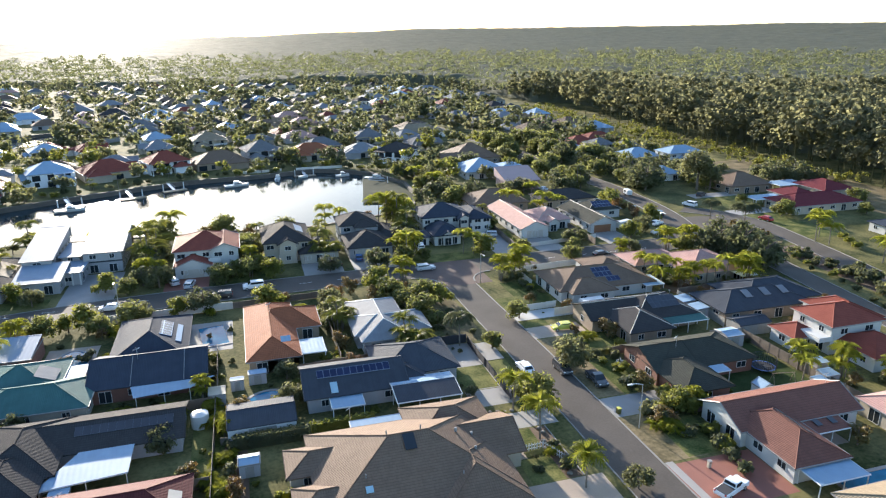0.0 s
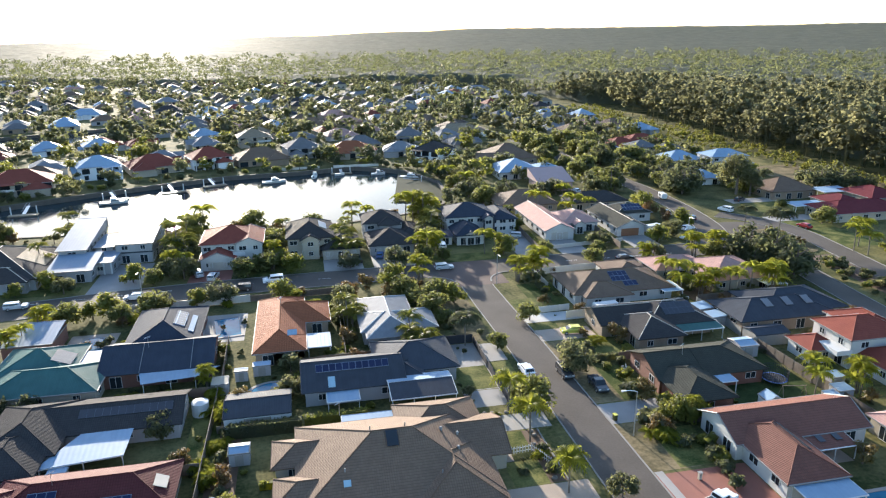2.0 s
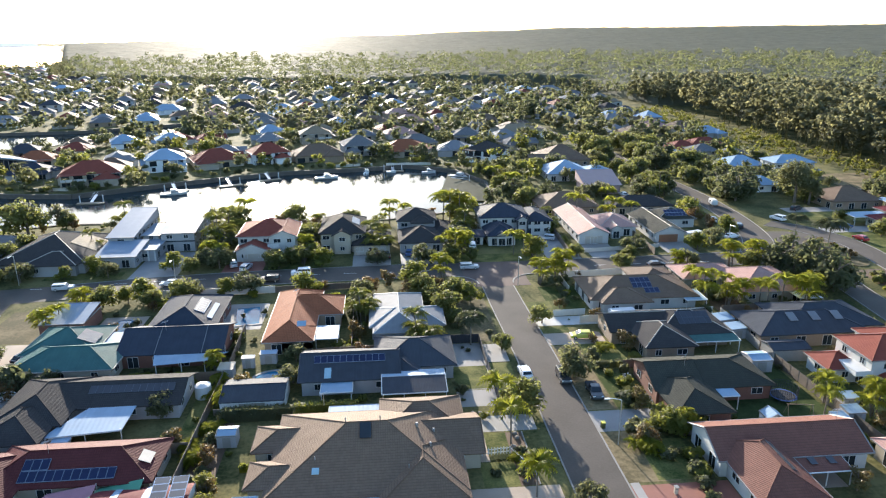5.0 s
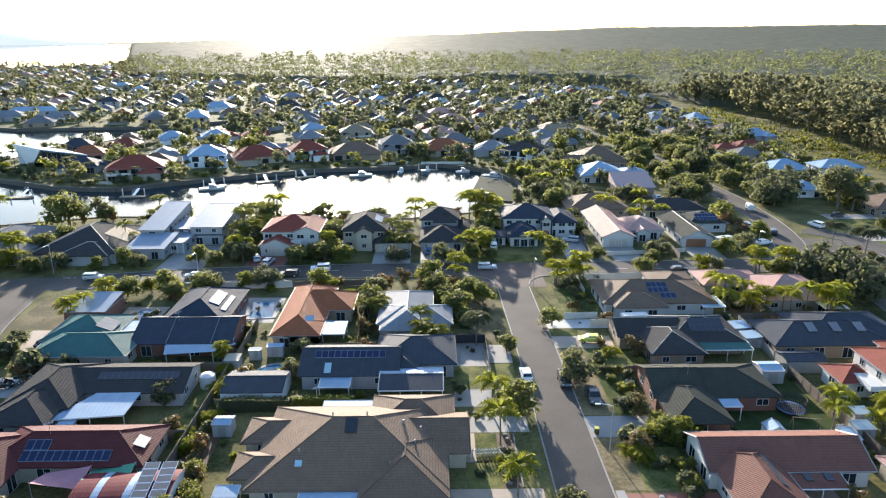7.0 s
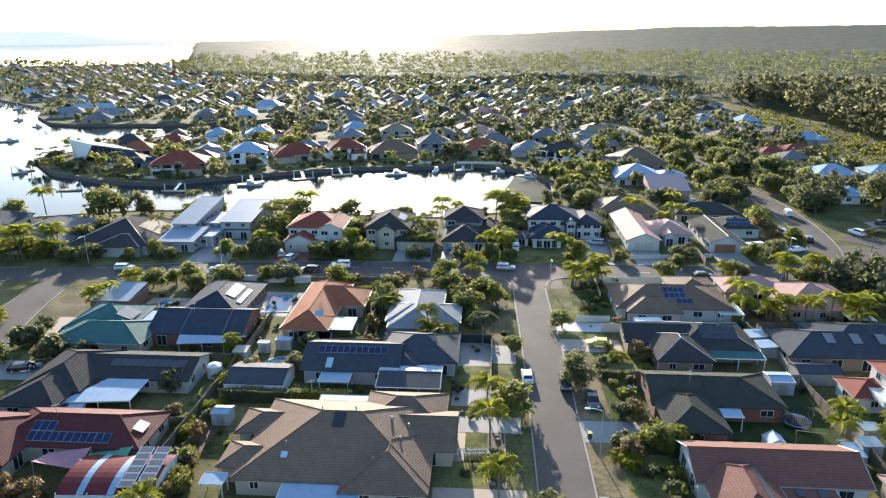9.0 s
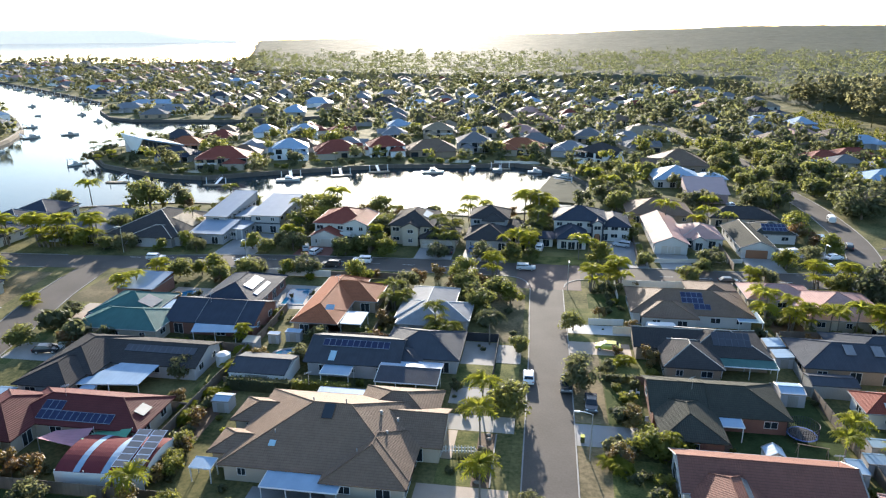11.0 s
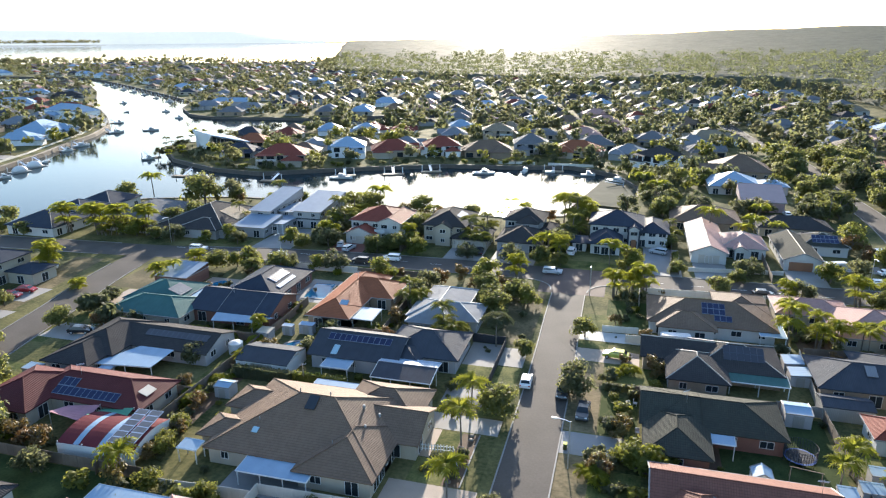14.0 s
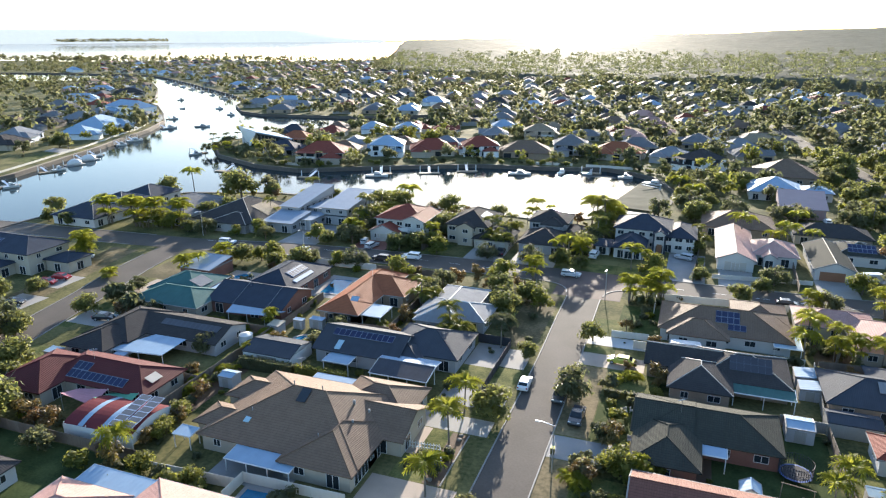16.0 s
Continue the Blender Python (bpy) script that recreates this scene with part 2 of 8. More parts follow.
def water_material():
    m = bpy.data.materials.new("canal_water")
    m.use_nodes = True
    n, ln = m.node_tree.nodes, m.node_tree.links.new
    p = n["Principled BSDF"]
    p.inputs["Base Color"].default_value, p.inputs["Roughness"].default_value = (0.022, 0.036, 0.042, 1), 0.07
    p.inputs["IOR"].default_value, p.inputs["Specular IOR Level"].default_value = 1.33, 0.14
    geo, b = n.new("ShaderNodeNewGeometry"), n.new("ShaderNodeBump")
    stretch = n.new("ShaderNodeMapping")
    stretch.inputs["Scale"].default_value = (0.5, 0.9, 1)
    tex, wide = n.new("ShaderNodeTexNoise"), n.new("ShaderNodeTexNoise")
    tex.inputs["Scale"].default_value, tex.inputs["Detail"].default_value = 1.6, 4
    wide.inputs["Scale"].default_value = 0.03
    ln(geo.outputs["Position"], stretch.inputs[0])
    ln(stretch.outputs[0], tex.inputs["Vector"]), ln(geo.outputs["Position"], wide.inputs["Vector"])
    amount = n.new("ShaderNodeMapRange")
    amount.inputs["To Min"].default_value, amount.inputs["To Max"].default_value = 0.05, 0.4
    ln(wide.outputs["Fac"], amount.inputs["Value"])
    b.inputs["Distance"].default_value = 0.05
    ln(amount.outputs[0], b.inputs["Strength"])
    ln(tex.outputs["Fac"], b.inputs["Height"]), ln(b.outputs[0], p.inputs["Normal"])
    return m


M["water"] = water_material()


# ---- builders ----
def mesh_of(name, verts, faces, material, smooth=False):
    me = bpy.data.meshes.new(name)
    me.from_pydata([tuple(v) for v in verts], [], [tuple(f) for f in faces])
    if smooth:
        me.polygons.foreach_set("use_smooth", [True] * len(me.polygons))
    me.materials.append(material)
    me.update()
    return me


def part(name, bm, material, parent=None, label=""):
    """One bmesh as one mesh object under its thing."""
    if len(bm.verts) < 3000:
        bmesh.ops.remove_doubles(bm, verts=bm.verts, dist=1e-4)
    bm.normal_update()
    me = bpy.data.meshes.new(name)
    bm.to_mesh(me)
    bm.free()
    me.materials.append(M[material])
    ob = new(name, me)
    ob.parent = parent
    return tagged(ob, label)


def thing(name, label, category, x, y, z=0.0, turn=0.0, group="", kind=""):
    ob = new(name)
    ob.matrix_basis = pose(x, y, z, 0, 0, turn)
    ob.empty_display_size = 0.2
    return tagged(ob, label, category, group, kind)


def uv_faces(bm, faces):
    """Metres along and up each face, for courses and ribs."""
    layer = bm.loops.layers.uv.verify()
    for f in faces:
        f.normal_update()
        e = Vector((0, 0, 1)).cross(f.normal)
        e = e.normalized() if e.length > 1e-3 else Vector((1, 0, 0))
        s = f.normal.cross(e)
        for loop in f.loops:
            loop[layer].uv = (loop.vert.co.dot(e), loop.vert.co.dot(s))


def poly(bm, *pts):
    f = bm.faces.new([bm.verts.new(p) for p in pts])
    uv_faces(bm, [f])
    return f


def box(bm, x0, x1, y0, y1, z0, z1):
    a, b, c, d = (x0, y0), (x1, y0), (x1, y1), (x0, y1)
    for p, q in ((a, b), (b, c), (c, d), (d, a)):
        poly(bm, (*p, z0), (*q, z0), (*q, z1), (*p, z1))
    poly(bm, (*a, z1), (*b, z1), (*c, z1), (*d, z1))
    poly(bm, (*d, z0), (*c, z0), (*b, z0), (*a, z0))


def boxed(name, material, parent, x0, x1, y0, y1, z0, z1, label=""):
    bm = bmesh.new()
    box(bm, x0, x1, y0, y1, z0, z1)
    return part(name, bm, material, parent, label)


def bar(bm, p, q, r=0.1, sides=6, r2=None):
    """A round bar from p to q."""
    p, q = Vector(p), Vector(q)
    r2 = r if r2 is None else r2
    turn = (q - p).to_track_quat("Z", "Y").to_matrix()
    ring = []
    for at, k in ((p, r), (q, r2)):
        ring.append([bm.verts.new(at + turn @ Vector((k * math.cos(math.tau * i / sides), k * math.sin(math.tau * i / sides), 0))) for i in range(sides)])
    for i in range(sides):
        j = (i + 1) % sides
        bm.faces.new((ring[0][i], ring[0][j], ring[1][j], ring[1][i]))
    bm.faces.new(ring[0][::-1])
    bm.faces.new(ring[1])


def roof_faces(x0, x1, y0, y1, z, kind, pitch):
    """Slopes, the gable triangles and the capped edges of a roof over a rectangle."""
    k = math.tan(radians(pitch))
    xm, ym = (x0 + x1) / 2, (y0 + y1) / 2
    a, b, c, d = (x0, y0, z), (x1, y0, z), (x1, y1, z), (x0, y1, z)
    if kind == "hip":
        h = min(x1 - x0, y1 - y0) / 2
        if x1 - x0 >= y1 - y0:
            p, q = (x0 + h, ym, z + h * k), (x1 - h, ym, z + h * k)
            return [(a, b, q, p), (c, d, p, q), (b, c, q), (d, a, p)], [], [(p, q), (a, p), (d, p), (b, q), (c, q)]
        p, q = (xm, y0 + h, z + h * k), (xm, y1 - h, z + h * k)
        return [(b, c, q, p), (d, a, p, q), (a, b, p), (c, d, q)], [], [(p, q), (a, p), (b, p), (c, q), (d, q)]
    if kind == "gx":
        h = (y1 - y0) / 2 * k
        p, q = (x0, ym, z + h), (x1, ym, z + h)
        return [(a, b, q, p), (c, d, p, q)], [(b, c, q), (d, a, p)], [(p, q)]
    if kind == "gy":
        h = (x1 - x0) / 2 * k
        p, q = (xm, y0, z + h), (xm, y1, z + h)
        return [(b, c, q, p), (d, a, p, q)], [(a, b, p), (c, d, q)], [(p, q)]
    rise = {"up_n": (0, 0, 1, 1), "up_s": (1, 1, 0, 0), "up_e": (0, 1, 1, 0), "up_w": (1, 0, 0, 1), "flat": (0, 0, 0, 0)}[kind]
    span = (x1 - x0) if kind in ("up_e", "up_w") else (y1 - y0)
    top = [(p[0], p[1], z + r * span * k) for p, r in zip((a, b, c, d), rise)]
    sides = [f for f in ((a, b, top[1], top[0]), (b, c, top[2], top[1]), (c, d, top[3], top[2]), (d, a, top[0], top[3])) if f[2][2] - z + f[3][2] - z > 0.01]
    return [tuple(top)], sides, []


def volume(H, o, vol, roof, wall, cap="", eave=0.55, gutter="fascia"):
    """One block of a house: wall, roof, gutter and cappings. vol: x0, x1, y0, y1 of the eaves, eaves height, kind, pitch, floor."""
    if gutter == "fascia" and roof in ("charcoal_tile", "slate_metal", "navy_metal", "darkred_tile", "brown_tile"):
        gutter = roof
    x0, x1, y0, y1, z, kind, pitch, z0 = (*vol, 22, 0.0)[:8] if len(vol) == 6 else (*vol, 0.0)[:8]
    x0, x1, y0, y1 = x0 - o[0], x1 - o[0], y0 - o[1], y1 - o[1]
    bm = bmesh.new()
    box(bm, x0 + eave, x1 - eave, y0 + eave, y1 - eave, z0, z - 0.02)
    slopes, ends, edges = roof_faces(x0, x1, y0, y1, z, kind, pitch)
    for f in ends:
        mid = Vector(((x0 + x1) / 2, (y0 + y1) / 2, 0))
        flat = [Vector(v) for v in f]
        n = (flat[1] - flat[0]).cross(flat[2] - flat[0]).normalized()
        poly(bm, *[v - n * 0.35 for v in flat])
    part("wall", bm, wall, H)
    bm = bmesh.new()
    for f in slopes:
        poly(bm, *f)
    if kind == "hip":
        poly(bm, (x0, y1, z), (x1, y1, z), (x1, y0, z), (x0, y0, z))
    else:
        bmesh.ops.remove_doubles(bm, verts=bm.verts, dist=1e-4)
        bmesh.ops.solidify(bm, geom=bm.faces[:], thickness=0.12)
    R = part("roof", bm, roof, H)
    bm = bmesh.new()
    for p, q in (((x0, y0), (x1, y0)), ((x1, y0), (x1, y1)), ((x1, y1), (x0, y1)), ((x0, y1), (x0, y0))):
        lo_x, hi_x, lo_y, hi_y = min(p[0], q[0]) - 0.06, max(p[0], q[0]) + 0.06, min(p[1], q[1]) - 0.06, max(p[1], q[1]) + 0.06
        if kind == "gx" and lo_x + 0.2 > hi_x or kind == "gy" and lo_y + 0.2 > hi_y:
            continue
        box(bm, lo_x, hi_x, lo_y, hi_y, z - 0.16, z + 0.02)
    if kind in ("gx", "gy"):
        for f in slopes:
            for p, q in ((f[1], f[2]), (f[3], f[0])):
                bar(bm, p, q, 0.1, 4)
    part("gutter", bm, gutter, H)
    if edges:
        bm = bmesh.new()
        for p, q in edges:
            bar(bm, Vector(p) + Vector((0, 0, 0.02)), Vector(q) + Vector((0, 0, 0.02)), 0.09, 5)
        part("ridge_capping", bm, cap or roof, R)
    return R


def opening(H, side, at, plane, z, w, h, what="window"):
    """A window, door or garage door on a wall. side s, n: at is x, plane is y; side e, w: at is y, plane is x."""
    def slab(bm, a0, a1, z0, z1, t0, t1):
        sign = -1 if side in "sw" else 1
        lo, hi = sorted((plane + sign * t0, plane + sign * t1))
        if side in "sn":
            box(bm, a0, a1, lo, hi, z0, z1)
        else:
            box(bm, lo, hi, a0, a1, z0, z1)
    bm = bmesh.new()
    if what == "window":
        for a0, a1, z0, z1 in ((at - w / 2, at + w / 2, z, z + 0.07), (at - w / 2, at + w / 2, z + h - 0.07, z + h), (at - w / 2, at - w / 2 + 0.07, z, z + h),
                               (at + w / 2 - 0.07, at + w / 2, z, z + h), (at - 0.035, at + 0.035, z, z + h)):
            slab(bm, a0, a1, z0, z1, -0.02, 0.06)
        W = part("window", bm, "white_paint", H)
        bm = bmesh.new()
        slab(bm, at - w / 2 + 0.03, at + w / 2 - 0.03, z + 0.03, z + h - 0.03, -0.02, 0.025)
        part("pane", bm, "glass", W)
    elif what == "garage":
        slab(bm, at - w / 2, at + w / 2, z, z + h, -0.02, 0.04)
        part("garage_door", bm, "garage", H)
    else:
        slab(bm, at - w / 2, at + w / 2, z, z + h, -0.02, 0.04)
        part("door", bm, "wood_door", H)


def dress(H, o, vol, sides="sew", gap=4.2, eave=0.55, garage=""):
    """Windows along the walls of a block."""
    x0, x1, y0, y1, z = vol[:5]
    z0 = vol[7] if len(vol) > 7 else 0.0
    x0, x1, y0, y1 = x0 - o[0] + eave, x1 - o[0] - eave, y0 - o[1] + eave, y1 - o[1] - eave
    for s in sides:
        lo, hi, plane = {"s": (x0, x1, y0), "n": (x0, x1, y1), "e": (y0, y1, x1), "w": (y0, y1, x0)}[s]
        n = max(1, int((hi - lo) / gap))
        floors = [z0] if z - z0 < 4.2 else [z0, z0 + (z - z0) / 2]
        for fl in floors:
            for i in range(n):
                at = lo + (hi - lo) * (i + 0.5) / n
                if s == garage and i == 0 and fl == z0:
                    opening(H, s, lo + min(3.2, (hi - lo) / 2), plane, z0 + 0.02, min(4.9, hi - lo - 1), 2.15, "garage")
                elif s == garage and abs(at - lo - 3.2) < 3.6 and fl == z0:
                    continue
                elif rng.random() < 0.28 and fl == z0:
                    opening(H, s, at, plane, z0 + 0.05, 1.9, 2.1)
                else:
                    opening(H, s, at, plane, fl + 0.95, rng.choice((1.2, 1.6, 1.9)), 1.15)


OCC = []


def house(label, roof, wall, *vols, sides="sew", garage="", cap="", gutter="fascia", group="", gap=4.2):
    """A house out of blocks given in world metres."""
    v = vols[0]
    o = ((v[0] + v[1]) / 2, (v[2] + v[3]) / 2)
    H = thing("house", label, "house", *o, group=group)
    for v in vols:
        volume(H, o, v, roof, wall, cap, gutter=gutter)
        dress(H, o, v, sides, gap, garage=garage)
        OCC.append((v[0], v[1], v[2], v[3]))
    H["origin"] = o
    return H


def on_roof(H, vol, side, along, up, w, h, name="solar_panel", material="solar", lift=0.12, tilt=None, label=""):
    """A panel, skylight or hatch lying on a slope: along the eaves from the corner, up from the eaves."""
    o = H["origin"]
    x0, x1, y0, y1, z = vol[:5]
    pitch = radians(vol[6] if len(vol) > 6 else 22) if tilt is None else radians(tilt)
    c, s = math.cos(pitch), math.sin(pitch)
    base, e, inn = {"s": ((x0, y0), (1, 0), (0, 1)), "n": ((x1, y1), (-1, 0), (0, -1)), "e": ((x1, y0), (0, 1), (-1, 0)), "w": ((x0, y1), (0, -1), (1, 0))}[side]
    E, U = Vector((*e, 0)), Vector((inn[0] * c, inn[1] * c, s))
    N = E.cross(U)
    P = Vector((base[0] - o[0], base[1] - o[1], z)) + E * along + U * up + N * lift
    bm = bmesh.new()
    v = [P, P + E * w, P + E * w + U * h, P + U * h]
    f = bm.faces.new([bm.verts.new(p) for p in v])
    layer = bm.loops.layers.uv.verify()
    for loop, uv in zip(f.loops, ((0, 0), (w, 0), (w, h), (0, h))):
        loop[layer].uv = uv
    for i in range(4):
        j = (i + 1) % 4
        bm.faces.new([bm.verts.new(p) for p in (v[i] - N * 0.08, v[j] - N * 0.08, v[j], v[i])])
    part(name, bm, material, H, label)


def panels(H, vol, side, along, up, cols, rows=1, w=1.04, h=1.65, material="solar", tilt=None):
    for r in range(rows):
        for c in range(cols):
            on_roof(H, vol, side, along + c * (w + 0.03), up + r * (h + 0.03), w, h, material=material, tilt=tilt)


def patio(label, material, x0, x1, y0, y1, zs, zn, posts=True, beam="white_paint"):
    """A carport or patio cover on posts: a sheet that slopes from zs at the south edge to zn at the north."""
    P = thing("patio_cover", label, "patio cover", (x0 + x1) / 2, (y0 + y1) / 2)
    w, d = (x1 - x0) / 2, (y1 - y0) / 2
    bm = bmesh.new()
    poly(bm, (-w, -d, zs), (w, -d, zs), (w, d, zn), (-w, d, zn))
    poly(bm, (-w, d, zn - 0.1), (w, d, zn - 0.1), (w, -d, zs - 0.1), (-w, -d, zs - 0.1))
    part("roof_sheet", bm, material, P)
    bm = bmesh.new()
    for a, b in (((-w, -d, zs), (w, -d, zs)), ((w, -d, zs), (w, d, zn)), ((w, d, zn), (-w, d, zn)), ((-w, d, zn), (-w, -d, zs))):
        bar(bm, Vector(a) - Vector((0, 0, 0.07)), Vector(b) - Vector((0, 0, 0.07)), 0.11, 4)
    part("edge_beam", bm, beam, P)
    if posts:
        n = max(2, int(2 * w / 3.2) + 1)
        for i in range(n):
            for yy, zz in ((-d + 0.15, zs), (d - 0.15, zn)):
                bm = bmesh.new()
                xx = -w + 0.15 + (2 * w - 0.3) * i / (n - 1)
                box(bm, xx - 0.06, xx + 0.06, yy - 0.06, yy + 0.06, 0, zz - 0.1)
                part("post", bm, beam, P)
    OCC.append((x0, x1, y0, y1))
    return P


def shed(label, roof, wall, x0, x1, y0, y1, h=2.1, kind="gx", pitch=12, door="s"):
    S = thing("garden_shed", label, "shed", (x0 + x1) / 2, (y0 + y1) / 2)
    o = ((x0 + x1) / 2, (y0 + y1) / 2)
    volume(S, o, (x0, x1, y0, y1, h, kind, pitch), roof, wall, eave=0.06)
    a, b = (x1 - x0) / 2, (y1 - y0) / 2
    bm = bmesh.new()
    if door == "s":
        box(bm, -0.4 * a, 0.4 * a, -b - 0.01, -b + 0.08, 0.05, h * 0.85)
    else:
        box(bm, a - 0.08, a + 0.01, -0.4 * b, 0.4 * b, 0.05, h * 0.85)
    part("door", bm, "fence_metal", S)
    OCC.append((x0, x1, y0, y1))
    return S


def smooth_line(pts, n=8):
    """A Catmull-Rom line through the points."""
    P = [Vector((*p, 0)) for p in pts]
    P = [2 * P[0] - P[1], *P, 2 * P[-1] - P[-2]]
    out = []
    for i in range(1, len(P) - 2):
        for k in range(n):
            t = k / n
            a, b, c, d = P[i - 1:i + 3]
            out.append(0.5 * (2 * b + (c - a) * t + (2 * a - 5 * b + 4 * c - d) * t * t + (3 * b - a - 3 * c + d) * t ** 3))
    out.append(P[-2])
    return out


def ribbon(line, left, right, z0, z1=None):
    """A strip along a line between two offsets (to the left of its way); with z1 a raised bar."""
    bm = bmesh.new()
    rows = []
    for i, p in enumerate(line):
        t = (line[min(i + 1, len(line) - 1)] - line[max(i - 1, 0)]).normalized()
        n = Vector((-t.y, t.x, 0))
        rows.append((p + n * left, p + n * right))
    for (a, b), (c, d) in zip(rows, rows[1:]):
        top = z0 if z1 is None else z1
        up = Vector((0, 0, top))
        poly(bm, b + up, d + up, c + up, a + up)
        if z1 is not None:
            lo = Vector((0, 0, z0))
            poly(bm, a + up, c + up, c + lo, a + lo)
            poly(bm, b + lo, d + lo, d + up, b + up)
    return bm


ROADS = []


def road(name, label, pts, width, material="asphalt", z=0.02, kerbs=True, n=8, gaps=()):
    line = smooth_line(pts, n)
    R = tagged(part(name, ribbon(line, width / 2, -width / 2, z), material), label, "road", kind="structure")
    ROADS.append((line, width))
    if kerbs:
        for s in (1, -1):
            run = []
            for p in line + [None]:
                if p is not None and not any(g[0] <= p.x <= g[1] and g[2] <= p.y <= g[3] for g in gaps):
                    run.append(p)
                elif len(run) > 1:
                    tagged(part("kerb", ribbon(run, s * (width / 2 + 0.08) + 0.1, s * (width / 2 + 0.08) - 0.1, 0.0, 0.13), "kerb"), "pale concrete kerb along the road edge", "kerb", kind="structure")
                    run = []
                else:
                    run = []
    return R


def patch(name, material, x0, x1, y0, y1, z, label="", category="", bulge=0.0):
    bm = bmesh.new()
    poly(bm, (x0, y0, z), (x1, y0, z), (x1 + bulge, y1, z), (x0 + bulge, y1, z))
    return tagged(part(name, bm, material), label, category, kind="structure")


# ---- vegetation builders ----
def leaf_cloud(centres, radii, count, size, flat=0.8, seed=0, up=0.0, wild=0.9):
    """Small quads spread over the shells of round clumps."""
    g = np.random.default_rng(seed)
    centres, radii = np.asarray(centres, float), np.asarray(radii, float)
    pick = g.choice(len(radii), count, p=radii ** 2 / (radii ** 2).sum())
    way = g.normal(size=(count, 3))
    way /= np.linalg.norm(way, axis=1)[:, None]
    pos = centres[pick] + way * (radii[pick] * g.uniform(0.55, 1.08, count))[:, None] * np.array([1, 1, flat])
    n = way + g.normal(scale=wild, size=(count, 3)) + np.array([0, 0, up])
    n /= np.linalg.norm(n, axis=1)[:, None]
    u = np.cross(n, g.normal(size=(count, 3)))
    u /= np.linalg.norm(u, axis=1)[:, None]
    v = np.cross(n, u)
    s = size * g.uniform(0.6, 1.4, count)[:, None]
    verts = np.stack([pos - u * s * 0.6, pos - v * s * 0.32, pos + u * s * 0.6, pos + v * s * 0.32], 1).reshape(-1, 3)
    faces = np.arange(4 * count).reshape(-1, 4)
    return verts, faces


ICO = bmesh.new()
bmesh.ops.create_icosphere(ICO, subdivisions=1, radius=1)
ICO_V = np.array([v.co[:] for v in ICO.verts])
ICO_F = np.array([[v.index for v in f.verts] for f in ICO.faces])
ICO.free()


def lumps(centres, radii, squash=0.8, seed=0):
    """Uneven low lumps, the dark hearts of crowns."""
    g = np.random.default_rng(seed)
    V, F = [], []
    for c, r in zip(centres, radii):
        F.append(ICO_F + len(V) * len(ICO_V))
        V.append(np.asarray(c) + ICO_V * r * np.array([1, 1, squash]) * g.uniform(0.75, 1.15, (len(ICO_V), 1)))
    return np.concatenate(V), np.concatenate(F)


def trunk_mesh(height, r, limbs, spread, seed):
    g = random.Random(seed)
    bm = bmesh.new()
    bend = Vector((g.uniform(-0.2, 0.2), g.uniform(-0.2, 0.2), 0)) * height * 0.3
    mid, top = Vector((0, 0, height * 0.45)) + bend * 0.5, Vector((0, 0, height * 0.8)) + bend
    bar(bm, (0, 0, -0.1), mid, r, 7, r * 0.75)
    bar(bm, mid, top, r * 0.75, 6, r * 0.3)
    for i in range(limbs):
        a = math.tau * (i + g.random() * 0.6) / limbs
        end = mid + Vector((math.cos(a) * spread, math.sin(a) * spread, height * g.uniform(0.18, 0.4)))
        bar(bm, mid + Vector((0, 0, height * 0.08 * (i % 3) - 0.1)), end, r * 0.45, 5, r * 0.15)
    return bm


class Kind:
    """A kind of plant: built once, then copied."""
    def __init__(self, name, label, category, build, group):
        self.args, self.build, self.first, self.group = (name, label, category), build, None, group

    def put(self, x, y, scale=1.0, z=0.0, turn=None, tall=1.0):
        turn = rng.uniform(0, 360) if turn is None else turn
        if self.first is None:
            self.first = thing(*self.args, x, y, z, turn, self.group)
            self.build(self.first)
            return self.first
        return copy_thing(self.first, pose(x, y, z, 0, 0, turn) @ Matrix.Diagonal((scale, scale, scale * tall, 1)))


def broad(seed, R, H, leaves, size, leaf, clumps=9, low=0.38):
    def build(T):
        g = np.random.default_rng(seed)
        part("trunk", trunk_mesh(H, 0.035 * H, 5, R * 0.6, seed), "bark", T)
        c = np.stack([g.normal(0, R * 0.42, clumps), g.normal(0, R * 0.42, clumps), H * low + g.uniform(0.12, 1.0, clumps) * H * (1 - low) * 0.8], 1)
        off = np.linalg.norm(c[:, :2], axis=1)
        c[:, :2] *= np.minimum(1, R * 0.72 / np.maximum(off, 1e-6))[:, None]
        # the outer clumps hang lower, so that the crown rounds off like a dome
        c[:, 2] = H * low + (c[:, 2] - H * low) * (1.08 - 0.75 * np.minimum(1, off / R) ** 2)
        r = g.uniform(0.32, 0.52, clumps) * R
        pieces = [leaf_cloud(c, r, leaves, size, 0.8, seed, 0.5, 0.5)]
        v, f = lumps(c, r * 0.48, 0.75, seed)
        V = np.concatenate([pieces[0][0], v])
        F = pieces[0][1].tolist() + (f + len(pieces[0][0])).tolist()
        crown = new("crown", mesh_of("crown", V, F, M[leaf]))
        crown.parent = T
    return build


